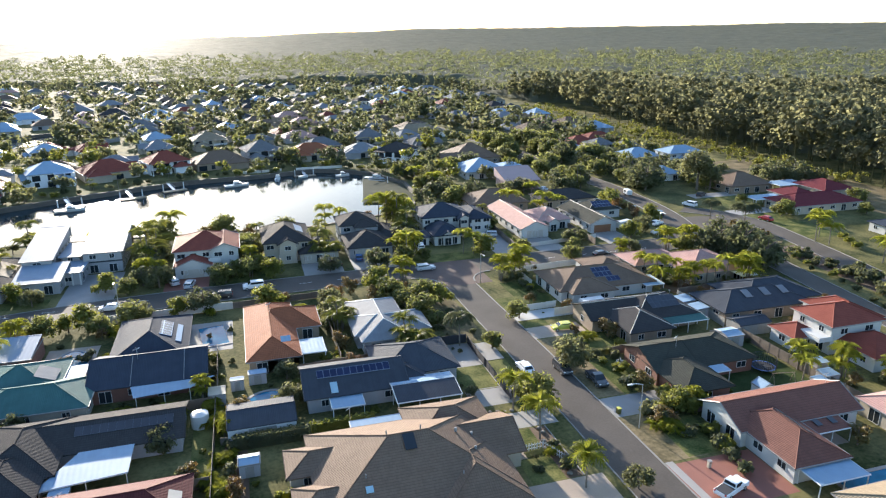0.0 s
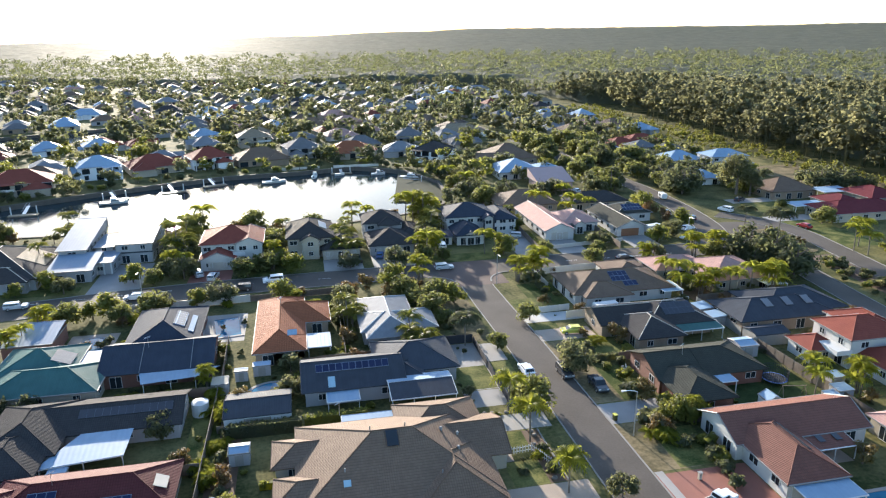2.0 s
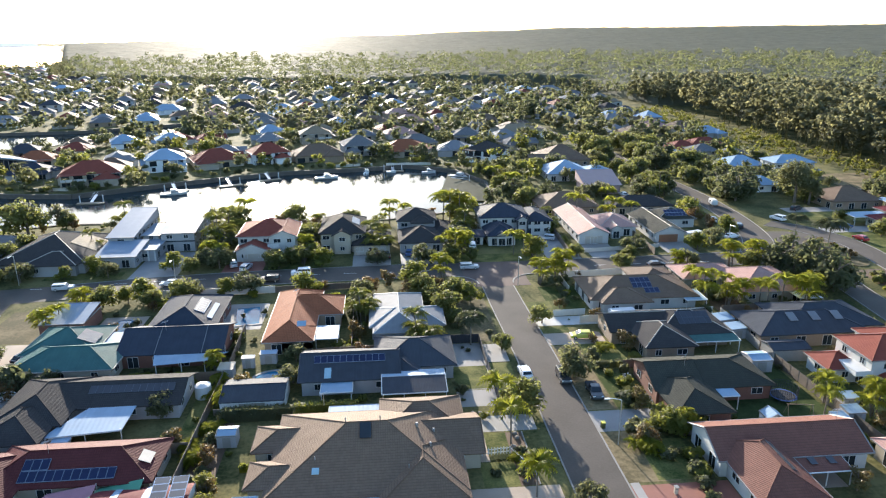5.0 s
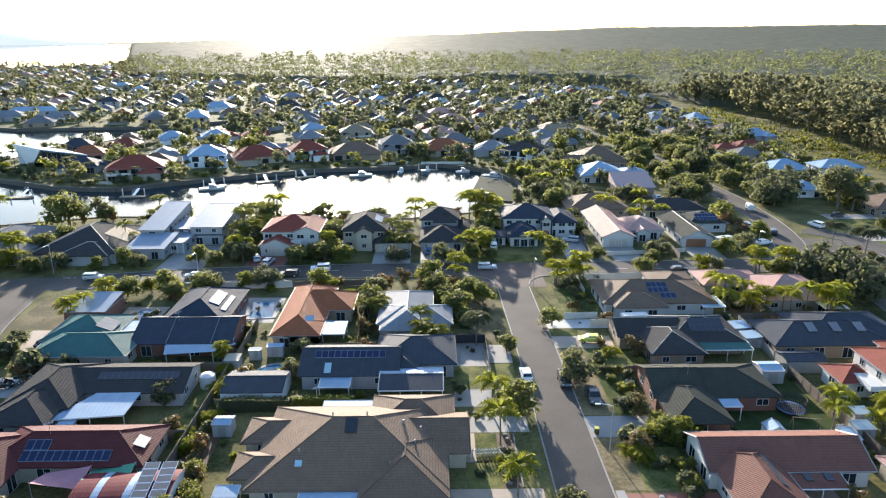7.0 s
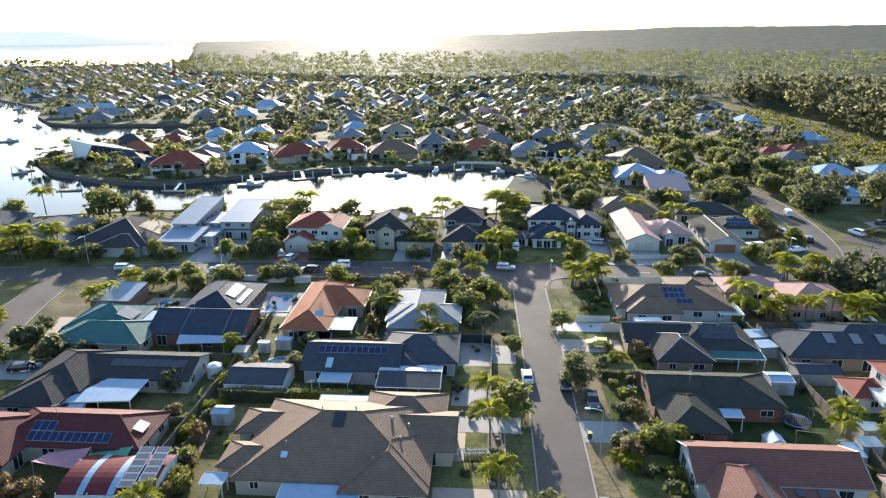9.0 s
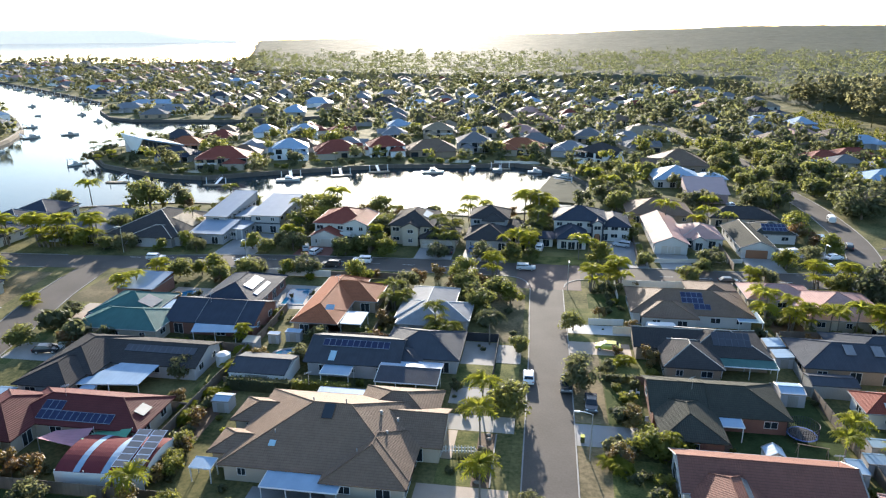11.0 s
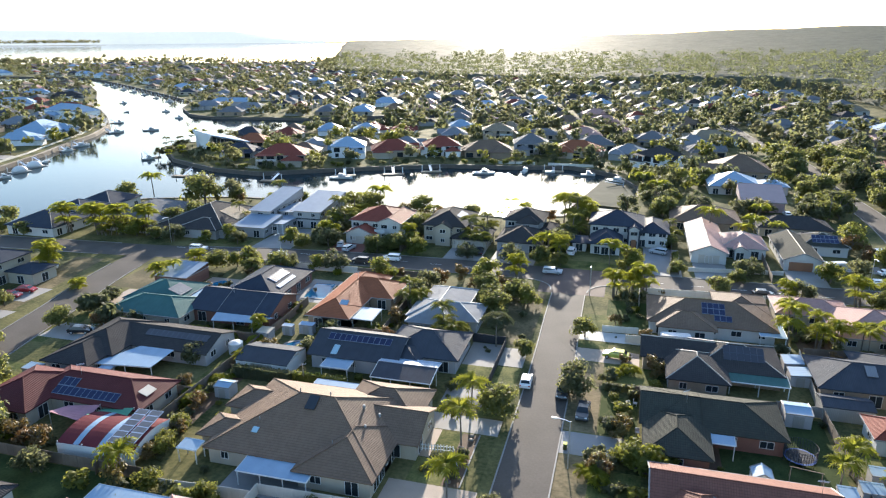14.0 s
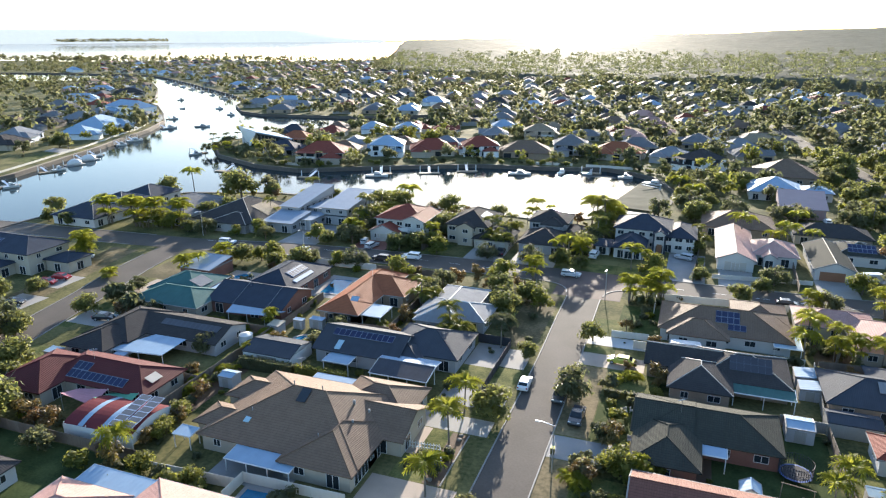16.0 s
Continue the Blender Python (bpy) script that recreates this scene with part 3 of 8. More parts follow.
def palm(seed, H, fronds, length, leaf="leaf_yellow", stems=1, droop=1.0):
    def build(T):
        g = np.random.default_rng(seed)
        V, F = [], []
        for s in range(stems):
            bx, by = (0, 0) if stems == 1 else (g.uniform(-1.1, 1.1), g.uniform(-1.1, 1.1))
            h = H * (1 if s == 0 else g.uniform(0.32, 0.95))
            lean = Vector((g.uniform(-0.06, 0.06) * h + bx * 0.5, g.uniform(-0.06, 0.06) * h + by * 0.5, 0))
            bm = bmesh.new()
            base, mid, top = Vector((bx, by, -0.1)), Vector((bx, by, h * 0.5)) + lean * 0.4, Vector((bx, by, h)) + lean
            bar(bm, base, mid, 0.15, 7, 0.12)
            bar(bm, mid, top, 0.12, 7, 0.1)
            bar(bm, top - Vector((0, 0, 0.9)), top + Vector((0, 0, 0.2)), 0.15, 6, 0.09)
            part("trunk", bm, "palm_bark", T)
            for i in range(fronds):
                a = math.tau * (i + g.uniform(-0.35, 0.35)) / fronds
                rise = g.uniform(0.35, 1.2)
                d = np.array([math.cos(a), math.sin(a), 0])
                side = np.array([-d[1], d[0], 0])
                L = length * g.uniform(0.85, 1.1)
                n = 8
                spine = [np.array(top) + d * L * t * (1 - 0.42 * (rise - 0.3) * (1 - t) - 0.1 * t * t) + np.array([0, 0, L * (t * math.sin(rise) * 0.95 - droop * (0.25 + 0.6 * math.sin(rise)) * t ** 2.2)]) for t in [k / n for k in range(n + 1)]]
                for k in range(n):
                    t = (k + 0.6) / n
                    p, q2 = spine[k], spine[k + 1]
                    fwd = (q2 - p) * 0.62
                    w = L * 0.24 * math.sin(math.pi * min(1, t * 0.8 + 0.16)) + 0.06
                    for s2, lift, reach in ((1, -0.55, 1.0), (-1, -0.55, 1.0), (1, 0.35, 0.75), (-1, 0.35, 0.75)):
                        tip = p + side * s2 * w * reach + fwd * 2.2 + np.array([0, 0, w * lift])
                        c = len(V)
                        V += [p - fwd * 0.75, p + fwd * 1.15, tip]
                        F.append((c, c + 1, c + 2))
        crown = new("crown", mesh_of("crown", V, F, M[leaf]))
        crown.parent = T
    return build


def bush(seed, leaves, size, leaf):
    def build(T):
        g = np.random.default_rng(seed)
        c = np.stack([g.normal(0, 0.4, 6), g.normal(0, 0.4, 6), g.uniform(0.35, 0.95, 6)], 1)
        r = g.uniform(0.4, 0.62, 6)
        a, f = leaf_cloud(c, r, leaves, size, 0.9, seed, 0.4, 0.5)
        v, f2 = lumps(c, r * 0.8, 0.9, seed)
        crown = new("foliage", mesh_of("foliage", np.concatenate([a, v]), f.tolist() + (f2 + len(a)).tolist(), M[leaf]))
        crown.parent = T
    return build


K = {}
for i, leaf in enumerate(("leaf_street", "leaf_dark", "leaf_mid", "leaf_yellow")):
    K["tree%d" % i] = Kind("garden_tree", "leafy green garden tree with a rounded crown", "tree", broad(20 + i, 3.5, 6.2, 1450, 0.53, leaf, 16, 0.2), "garden trees")
K["rust"] = Kind("garden_tree", "small garden tree with rust-tinted foliage", "tree", broad(31, 2.2, 4.2, 700, 0.36, "leaf_rust", 8, 0.25), "garden trees")
K["tall"] = Kind("tall_tree", "tall spreading tree with a pale branching trunk", "tree", broad(33, 4.8, 10.5, 2400, 0.5, "leaf_mid", 14, 0.3), "tall trees")
for i, leaf in enumerate(("leaf_mid", "leaf_dark", "leaf_gum")):
    K["mid%d" % i] = Kind("garden_tree", "green suburban tree between house roofs", "tree", broad(40 + i, 3.7, 6.5, 520, 0.75, leaf, 10, 0.2), "distant garden trees")
for i in range(3):
    K["palm%d" % i] = Kind("palm_tree", "slender palm with arching yellow-green fronds", "palm", palm(60 + i, 4.6 + 0.7 * i, 11, 3.5, "leaf_palm", 1, 1.1), "street palms")
K["palms"] = Kind("palm_clump", "clump of several slender palms with feathery fronds", "palm", palm(66, 6.0, 9, 3.0, "leaf_palm", 4), "palm clumps")
K["palms2"] = Kind("palm_clump", "clump of several deep green feathery palms", "palm", palm(67, 6.5, 9, 3.0, "leaf_yellow", 5), "palm clumps")
K["banana"] = Kind("banana_plant", "bright green banana clump with broad arching leaves", "shrub", palm(71, 1.3, 11, 2.3, "leaf_palm", 4, 0.9), "banana clumps")
K["date"] = Kind("palm_tree", "stout date palm with a dense round head of fronds", "palm", palm(68, 5.5, 30, 3.4, "leaf_dark", 1, 1.2), "date palms")
K["fpalm"] = Kind("palm_tree", "distant palm above the roofs", "palm", palm(69, 7.5, 9, 2.8, "leaf_mid"), "distant palms")
for i, leaf in enumerate(("leaf_mid", "leaf_dark", "leaf_yellow")):
    K["bush%d" % i] = Kind("garden_shrub", "rounded leafy garden shrub", "shrub", bush(70 + i, 240, 0.32, leaf), "garden shrubs")


def hedge(label, x0, x1, y0, y1, h, leaf="leaf_mid", density=16):
    T = thing("hedge", label, "hedge", (x0 + x1) / 2, (y0 + y1) / 2)
    w, d = (x1 - x0) / 2, (y1 - y0) / 2
    n = max(3, int((w + d) / 0.8))
    c = [(-w + 2 * w * (i + 0.5) / n, -d + 2 * d * ((i + 0.5) / n if d > w else rng.uniform(0.3, 0.7)), h * z) for i in range(n) for z in (0.35, 0.72)]
    r = [min(h * 0.42, 0.75) * rng.uniform(0.85, 1.15) for _ in c]
    a, f = leaf_cloud(c, r, int((w + d) * 2 * h * density), 0.3, 1, int(x0 * 7) % 997)
    v, f2 = lumps(c, [k * 0.85 for k in r], 1, 3)
    e, k = 0.16, len(v)
    v = np.concatenate([v, np.array([(sx * (w - e), sy * (d - e), z) for z in (0.0, h - 0.18) for sx, sy in ((-1, -1), (1, -1), (1, 1), (-1, 1))])])
    f2 = np.concatenate([f2, k + np.array([(0, 1, 5), (0, 5, 4), (1, 2, 6), (1, 6, 5), (2, 3, 7), (2, 7, 6), (3, 0, 4), (3, 4, 7), (4, 5, 6), (4, 6, 7)])])
    g = np.random.default_rng(int(abs(x0) * 13) % 991)
    m = int((w + d) * 2 * h * density)
    face = g.integers(0, 3, m)
    px, py, pz = g.uniform(-w, w, m), g.uniform(-d, d, m), g.uniform(0.1, h, m)
    at = np.stack([np.where((face == 1) & (d > w), np.sign(px) * w, px), np.where((face == 1) & (d <= w), np.sign(py) * d, py), np.where(face != 1, h - 0.1, pz)], 1)
    b, fb = leaf_cloud(at, np.full(m, 0.14), m, 0.26, 1, 5)
    f, a = np.concatenate([f, fb + len(a)]), np.concatenate([a, b])
    ob = new("foliage", mesh_of("foliage", np.concatenate([a, v]), f.tolist() + (f2 + len(a)).tolist(), M[leaf]))
    ob.parent = T
    return T


def fence(label, x0, y0, x1, y1, h=1.8, material="fence_wood", step=2.4):
    """A fence line of panels between posts."""
    L = math.hypot(x1 - x0, y1 - y0)
    T = thing("fence", label, "fence", x0, y0, 0, math.degrees(math.atan2(y1 - y0, x1 - x0)), "boundary fences")
    n = max(1, round(L / step))
    s = L / n
    for i in range(n):
        hh = h + rng.uniform(-0.03, 0.03)
        boxed("panel", material, T, i * s + 0.05, (i + 1) * s - 0.05, -0.03, 0.03, 0.04, hh)
        boxed("post", material, T, i * s - 0.05, i * s + 0.05, -0.06, 0.06, 0, hh + 0.06)
    return T


# ---- ground and water ----
# shorelines: the south side of the basin, the west bank, the far side of the channel, and the point with the north side
SOUTH_SHORE = [(57, 224), (45, 214), (22, 206), (-30, 209.5), (-76, 210.5), (-106, 200), (-124, 181), (-127, 152), (-128, 100), (-128, 20), (-175, 20), (-188, 120)]
WEST_BANK = [(-199, 204), (-213, 245), (-221, 270), (-235, 303), (-247, 335), (-267, 371), (-303, 411), (-347, 455), (-378, 475), (-416, 530), (-477, 601),
    (-558, 682), (-600, 712), (-644, 688), (-689, 654), (-760, 620), (-1000, 640), (-1000, 760)]
FAR_CHANNEL = [(-897, 780), (-785, 797), (-675, 799), (-604, 756), (-520, 693), (-416, 611), (-332, 543), (-313, 526), (-288, 478), (-256, 441), (-231, 430),
    (-162, 437), (-127, 455)]
NORTH_SHORE = [(-80, 490), (-71, 484), (-74, 462), (-90, 430), (-120, 400), (-150, 380), (-165, 340), (-176, 304), (-148, 273), (-116, 257), (-92, 254), (-65, 270),
    (-41, 282), (-20, 291), (10, 295), (33, 301), (45, 294), (54, 286), (63, 262), (62, 241)]
BASIN = SOUTH_SHORE + WEST_BANK + FAR_CHANNEL + NORTH_SHORE
BAY = [(-600, 1400), (-700, 1310), (-817, 1262), (-960, 1226), (-1060, 1172), (-1175, 1142), (-1320, 1132), (-1700, 1040), (-2600, 860), (-4500, 700), (-4800, 2300), (-3700, 3500), (-2100, 4450), (-1750, 4250), (-1250, 3000), (-890, 2200), (-700, 1700)]


def inside(poly2, x, y):
    hit = False
    for (ax, ay), (bx, by) in zip(poly2, poly2[1:] + poly2[:1]):
        if (ay > y) != (by > y) and x < (bx - ax) * (y - ay) / (by - ay) + ax:
            hit = not hit
    return hit


def lay_ground():
    from mathutils.geometry import delaunay_2d_cdt
    outer = [(-5600, -500), (5600, -500), (5600, 5600), (-5600, 5600)]
    pts, edges = [], []
    for ring in (outer, BASIN, BAY):
        k = len(pts)
        pts += [Vector(p) for p in ring]
        edges += [(k + i, k + (i + 1) % len(ring)) for i in range(len(ring))]
    V, _, F, *_ = delaunay_2d_cdt(pts, edges, [], 0, 1e-4)
    keep = []
    for f in F:
        c = sum((V[i] for i in f), Vector((0, 0))) / len(f)
        if not inside(BASIN, c.x, c.y) and not inside(BAY, c.x, c.y):
            keep.append(f)
    g = new("ground", mesh_of("ground", [(v.x, v.y, 0) for v in V], keep, M["grass"]))
    tagged(g, "flat grassy ground with dry brown patches", "ground", kind="structure")


lay_ground()
bm = bmesh.new()
poly(bm, (-5600, -400, -1.5), (5600, -400, -1.5), (5600, 5600, -1.5), (-5600, 5600, -1.5))
tagged(part("water", bm, "water"), "calm canal water mirroring the bright sky", "water", kind="structure")
bm = bmesh.new()
for (ax, ay), (bx, by) in zip(BASIN, BASIN[1:] + BASIN[:1]):
    e = Vector((bx - ax, by - ay, 0)).normalized()
    n = Vector((-e.y, e.x, 0)) * 0.5
    a, b = Vector((ax, ay, 0)), Vector((bx, by, 0))
    up, dn = Vector((0, 0, 0.25)), Vector((0, 0, -2.2))
    for s in (1, -1):
        quad = [a + n * s + dn, b + n * s + dn, b + n * s + up, a + n * s + up]
        poly(bm, *(quad if s < 0 else quad[::-1]))
    poly(bm, a + n + up, a - n + up, b - n + up, b + n + up)
tagged(part("canal_wall", bm, "bank_stone"), "dark stone revetment along the canal edge", "wall", kind="structure")

# ---- roads ----
road("road_main", "grey asphalt residential street", [(49.4, -60), (49.1, 40), (49.0, 80), (48.8, 110), (48.3, 130), (48, 151.6)], 7.2, gaps=((-999, 999, 145.4, 999),))
road("road_cross", "worn reddish-grey asphalt cross street", [(-190, 135), (-140, 142), (-95, 145), (-60, 148), (-25, 153.5), (20, 156), (80, 156.5), (118, 158)], 10, z=0.028,
     gaps=((-74, -52, 0, 152), (37, 59, 0, 157)))
road("road_west", "grey asphalt side street", [(-25, -40), (-38, 30), (-47, 60), (-51, 80), (-54.5, 96), (-57, 108), (-61, 124), (-64, 143)], 8.4, gaps=((-999, 999, 138, 999),))
road("boulevard_near", "dark asphalt boulevard lane", [(112, 20), (119, 60), (123.5, 90), (126, 110), (128.5, 130), (131, 146)], 6.5)
road("boulevard_far", "dark asphalt boulevard lane beyond the planted median", [(128, 20), (135, 60), (140, 90), (144, 115), (147.6, 135), (150, 152), (151.4, 168), (147, 182), (140, 190)], 7)
road("road_upper", "grey asphalt street leading to the upper houses", [(120, 160), (127, 172), (131, 186), (133.5, 205), (134.5, 232), (133, 258), (130.6, 290), (132.5, 320), (128, 356), (119, 420), (112, 520)], 8, z=0.036)
for a, b in ((118, 160),):
    bm = bmesh.new()
    c = [bm.verts.new((136 + 17 * math.cos(k * math.tau / 40), 165 + 16 * math.sin(k * math.tau / 40), 0.032)) for k in range(40)]
    bm.faces.new(c)
    tagged(part("road_circle", bm, "asphalt"), "dark asphalt around the planted traffic island", "road", kind="structure")
bm = bmesh.new()
lo = [(141.6 + 5.6 * math.cos(k * math.tau / 32), 159.6 + 11.5 * math.sin(k * math.tau / 32)) for k in range(32)]
bm.faces.new([bm.verts.new((*p, 0.2)) for p in lo])
for p, q in zip(lo, lo[1:] + lo[:1]):
    poly(bm, (*p, 0), (*q, 0), (*q, 0.2), (*p, 0.2))
tagged(part("traffic_island", bm, "dry_grass"), "grassed round traffic island with kerb", "traffic island", kind="structure")
for s in (-1, 1):
    R, c = 6.0, Vector((48 + s * 10.1, 145.2, 0))
    arc = [c + Vector((-s * R * math.cos(math.pi / 2 * k / 10), R * math.sin(math.pi / 2 * k / 10), 0)) for k in range(11)]
    bm = bmesh.new()
    corner = bm.verts.new((48 + s * 4.0, 151.4, 0.03))
    ring = [bm.verts.new(p + Vector((0, 0, 0.03))) for p in arc]
    for p, q in zip(ring, ring[1:]):
        bm.faces.new((corner, p, q) if s < 0 else (corner, q, p))
    bmesh.ops.recalc_face_normals(bm, faces=bm.faces)
    tagged(part("road_corner", bm, "asphalt_red"), "rounded asphalt corner of the junction", "road", kind="structure")
    tagged(part("kerb", ribbon(arc, 0.16 if s > 0 else -0.16 + 0.32, -0.16, 0.0, 0.13), "kerb"), "pale concrete kerb along the road edge", "kerb", kind="structure")
patch("road_junction", "asphalt_red", 41, 56, 143.5, 161.2, 0.034, "faded pinkish-brown asphalt at the junction", "road")
for x in range(-60, 110, 9):
    bm = bmesh.new()
    y = 156 if x > 0 else 156 - 0.0011 * x * x
    poly(bm, (x, y - 0.06, 0.042), (x + 3, y - 0.06, 0.042), (x + 3, y + 0.06, 0.042), (x, y + 0.06, 0.042))
    if not 38 < x < 58:
        tagged(part("lane_line", bm, "line"), "white dashed centre line", "road marking", group="lane lines", kind="structure")

# ---- the houses between the streets ----
# the wide brown-tiled house
V = [(6.3, 31.6, 66.0, 86.0, 2.7, "hip", 23), (20.5, 31.6, 64.2, 78, 2.72, "hip", 23), (21, 34.6, 73.6, 84.0, 2.68, "gx", 23), (20.5, 32.8, 79, 89.2, 2.74, "hip", 23),
     (3.6, 12, 68.5, 74.5, 2.66, "hip", 23), (3.2, 13, 76.5, 83.2, 2.64, "hip", 23)]
H = house("large brown tiled house with many hips and cream walls", "brown_tile", "cream_render", *V, sides="sew", cap="brown_tile")
on_roof(H, V[0], "s", 5.8, 3.3, 0.9, 0.9, "skylight", "skylight", 0.15, label="small pale skylight")
on_roof(H, V[0], "s", 11.7, 8.2, 1.5, 2.4, "skylight", "glass", 0.2, label="dark glazed roof window")
BROWN = V


def roof_top(vols, x, y):
    return max(v[4] + math.tan(radians(v[6])) * min(x - v[0], v[1] - x, y - v[2], v[3] - y) for v in vols if v[0] < x < v[1] and v[2] < y < v[3])


for x, y, r, h in ((25.6, 76.9, 0.26, 0.6), (27.9, 77.0, 0.22, 0.5), (27.2, 73.3, 0.22, 0.45), (16.1, 76.4, 0.12, 0.7), (20.7, 76.6, 0.12, 0.7), (12.4, 71.0, 0.1, 0.5), (24.2, 69.0, 0.1, 0.5)):
    bm = bmesh.new()
    z = roof_top(BROWN, x, y)
    c = Vector((x, y, z)) - H.matrix_basis.translation
    bar(bm, c - Vector((0, 0, 0.3)), c + Vector((0, 0, h * 0.7)), r * 0.7, 8)
    bar(bm, c + Vector((0, 0, h * 0.6)), c + Vector((0, 0, h)), r, 10, r * 0.6)
    part("roof_vent", bm, "fascia", H)
patio("white corrugated patio roof on posts behind the brown house", "white_metal", 13.2, 23.2, 62.9, 66.4, 2.3, 2.55)
patio("small white side awning beside the brown house", "white_metal", 2.6, 5.6, 65.4, 67.6, 2.3, 2.5)
patio("long white sunlit awning along the brown house", "white_metal", 13, 22.5, 85.8, 88.0, 2.5, 2.6)

# the slate house with the row of panels
V = [(7.4, 24, 95.6, 107.4, 2.75, "gx", 21), (19.6, 33.6, 99.4, 111.8, 2.78, "hip", 21), (20.2, 27.4, 97.0, 104, 2.72, "hip", 22)]
H = house("long slate-grey metal-roofed house with a row of solar panels", "slate_metal", "grey_render", *V, sides="sew")
panels(H, V[0], "s", 2.4, 3.9, 11, 1)
on_roof(H, V[0], "s", 4.2, 0.6, 1.1, 2.2, "skylight", "skylight", 0.1, label="pale green translucent roof sheet")
patio("white patio roof in front of the slate house", "white_metal", 11.2, 16.2, 92.6, 96.2, 2.35, 2.5)
patio("slate carport with a bright white edge", "slate_metal", 20.9, 31.2, 91.0, 95.2, 2.5, 3.3)
# sun glare on the far half, put into the sheet's white colour
patio("carport roof half coloured white for the sun on it", "white_metal", 20.9, 31.2, 95.2, 98.0, 3.3, 2.9, posts=False)
shed("long slate-roofed garage shed with white edges", "slate_metal", "white_paint", -4.0, 5.8, 91.0, 98.4, 2.4, "gx", 14)
shed("small pale green garden shed beside the hedge", "white_metal", "grey_render", -2.6, 0.2, 82.2, 84.8, 2.0)

# the orange-tiled and grey houses
V = [(-0.9, 8.6, 111.4, 137.6, 2.7, "hip", 26), (-0.6, 13.4, 123.6, 134.2, 2.74, "hip", 25), (2.0, 8.6, 111.4, 118.4, 2.66, "hip", 25)]
H = house("terracotta-orange tiled hipped house with white gutters", "orange_tile", "brick_tan", *V, cap="orange_tile")
on_roof(H, V[0], "s", 6.2, 3.6, 1.7, 1.3, "skylight", "white_metal", 0.15, label="white skylight")
patio("white flat patio roof beside the orange house", "white_metal", 8.7, 12.9, 112.6, 118.6, 2.5, 2.6)
V = [(19.4, 29.6, 113.4, 134, 2.75, "hip", 22), (18.6, 33.4, 116.4, 126.4, 2.72, "hip", 20)]
H = house("pale grey metal-roofed house with hips", "grey_metal", "grey_render", *V, cap="white_paint")
panels(H, V[0], "e", 5.5, 1.2, 3, 1, 1.1, 1.9)
# the navy house with a pale verandah, the teal house
V = [(-25.4, -7.0, 108.4, 121.4, 2.75, "gx", 20), (-23.6, -10.6, 117, 136.4, 2.9, "hip", 23)]
H = house("navy metal-roofed house with an awning", "navy_metal", "brick_red", *V)
panels(H, V[1], "e", 6.4, 3.2, 6, 1, 1.04, 2.1, "solar_grey")
on_roof(H, V[1], "e", 5.0, 1.4, 7.6, 1.0, "skylight", "white_metal", 0.12, label="white strip of roof sheeting")
P = thing("patio_cover", "pale blue metal verandah roof with a slanted end", "patio cover", -13, 108)
bm = bmesh.new()
sheet = [Vector(p) for p in ((-5.0, -3.0, 2.25), (3.4, -2.0, 2.25), (7.0, 0.5, 2.62), (-5.8, 0.5, 2.62))]
poly(bm, *[p + Vector((0, 0, 0.06)) for p in sheet])
poly(bm, *sheet[::-1])
for p, q in zip(sheet, sheet[1:] + sheet[:1]):
    poly(bm, p, q, q + Vector((0, 0, 0.06)), p + Vector((0, 0, 0.06)))
part("roof_sheet", bm, "white_metal", P)
for x, y in ((-4.7, -2.7), (-0.6, -2.2), (3.2, -1.7)):
    boxed("post", "white_paint", P, x - 0.06, x + 0.06, y - 0.06, y + 0.06, 0, 2.36)
for x in (-18.8, -10.7):
    bm = bmesh.new()
    bar(bm, (x - H["origin"][0], 108.4 - H["origin"][1], 2.82), (x - H["origin"][0], 114.9 - H["origin"][1], 5.18), 0.07, 4)
    part("flashing", bm, "grey_metal", H)
V = [(-41.5, -24.0, 103.4, 114.5, 2.7, "hip", 20), (-42.5, -29.5, 110, 122.5, 2.75, "hip", 22)]
H = house("teal metal-roofed house with pale patches", "teal_metal", "cream_render", *V, cap="teal_metal")
on_roof(H, V[1], "e", 3.0, 1.0, 4.2, 3.2, "solar_panel", "grey_metal", 0.2, label="grey rooftop heater panel")
patio("white patio sheet beside the teal house", "white_metal", -32.5, -26.5, 113.6, 119.5, 2.5, 2.6)
shed("pale green-roofed pink brick garage", "pale_metal", "brick_red", -45, -36.5, 123.5, 132.5, 2.9, "up_n", 6)
# the long slate house on the west side and the red houses
V = [(-36, -26.2, 81.4, 93.5, 2.7, "hip", 20), (-30, -9.6, 90.8, 101.2, 2.6, "gx", 19), (-36, -25, 86, 101, 2.75, "hip", 22)]
H = house("long charcoal-roofed house with cream gable", "charcoal_tile", "grey_render", *V, cap="charcoal_tile")
panels(H, V[1], "s", 6.0, 2.9, 12, 1, 1.04, 1.6, "solar_dark")
P = thing("patio_cover", "large pale blue corrugated patio roof with a slanted end", "patio cover", -20, 87)
bm = bmesh.new()
sheet = [Vector(p) for p in ((-7.0, -3.6, 2.3), (3.8, -2.3, 2.3), (3.9, 3.9, 2.62), (-3.0, 3.8, 2.62))]
poly(bm, *[p + Vector((0, 0, 0.06)) for p in sheet])
poly(bm, *sheet[::-1])
for p, q in zip(sheet, sheet[1:] + sheet[:1]):
    poly(bm, p, q, q + Vector((0, 0, 0.06)), p + Vector((0, 0, 0.06)))
part("roof_sheet", bm, "white_metal", P)
for x, y in ((-6.4, -3.2), (-1.2, -2.7), (3.5, -2.0)):
    boxed("post", "white_paint", P, x - 0.06, x + 0.06, y - 0.06, y + 0.06, 0, 2.38)
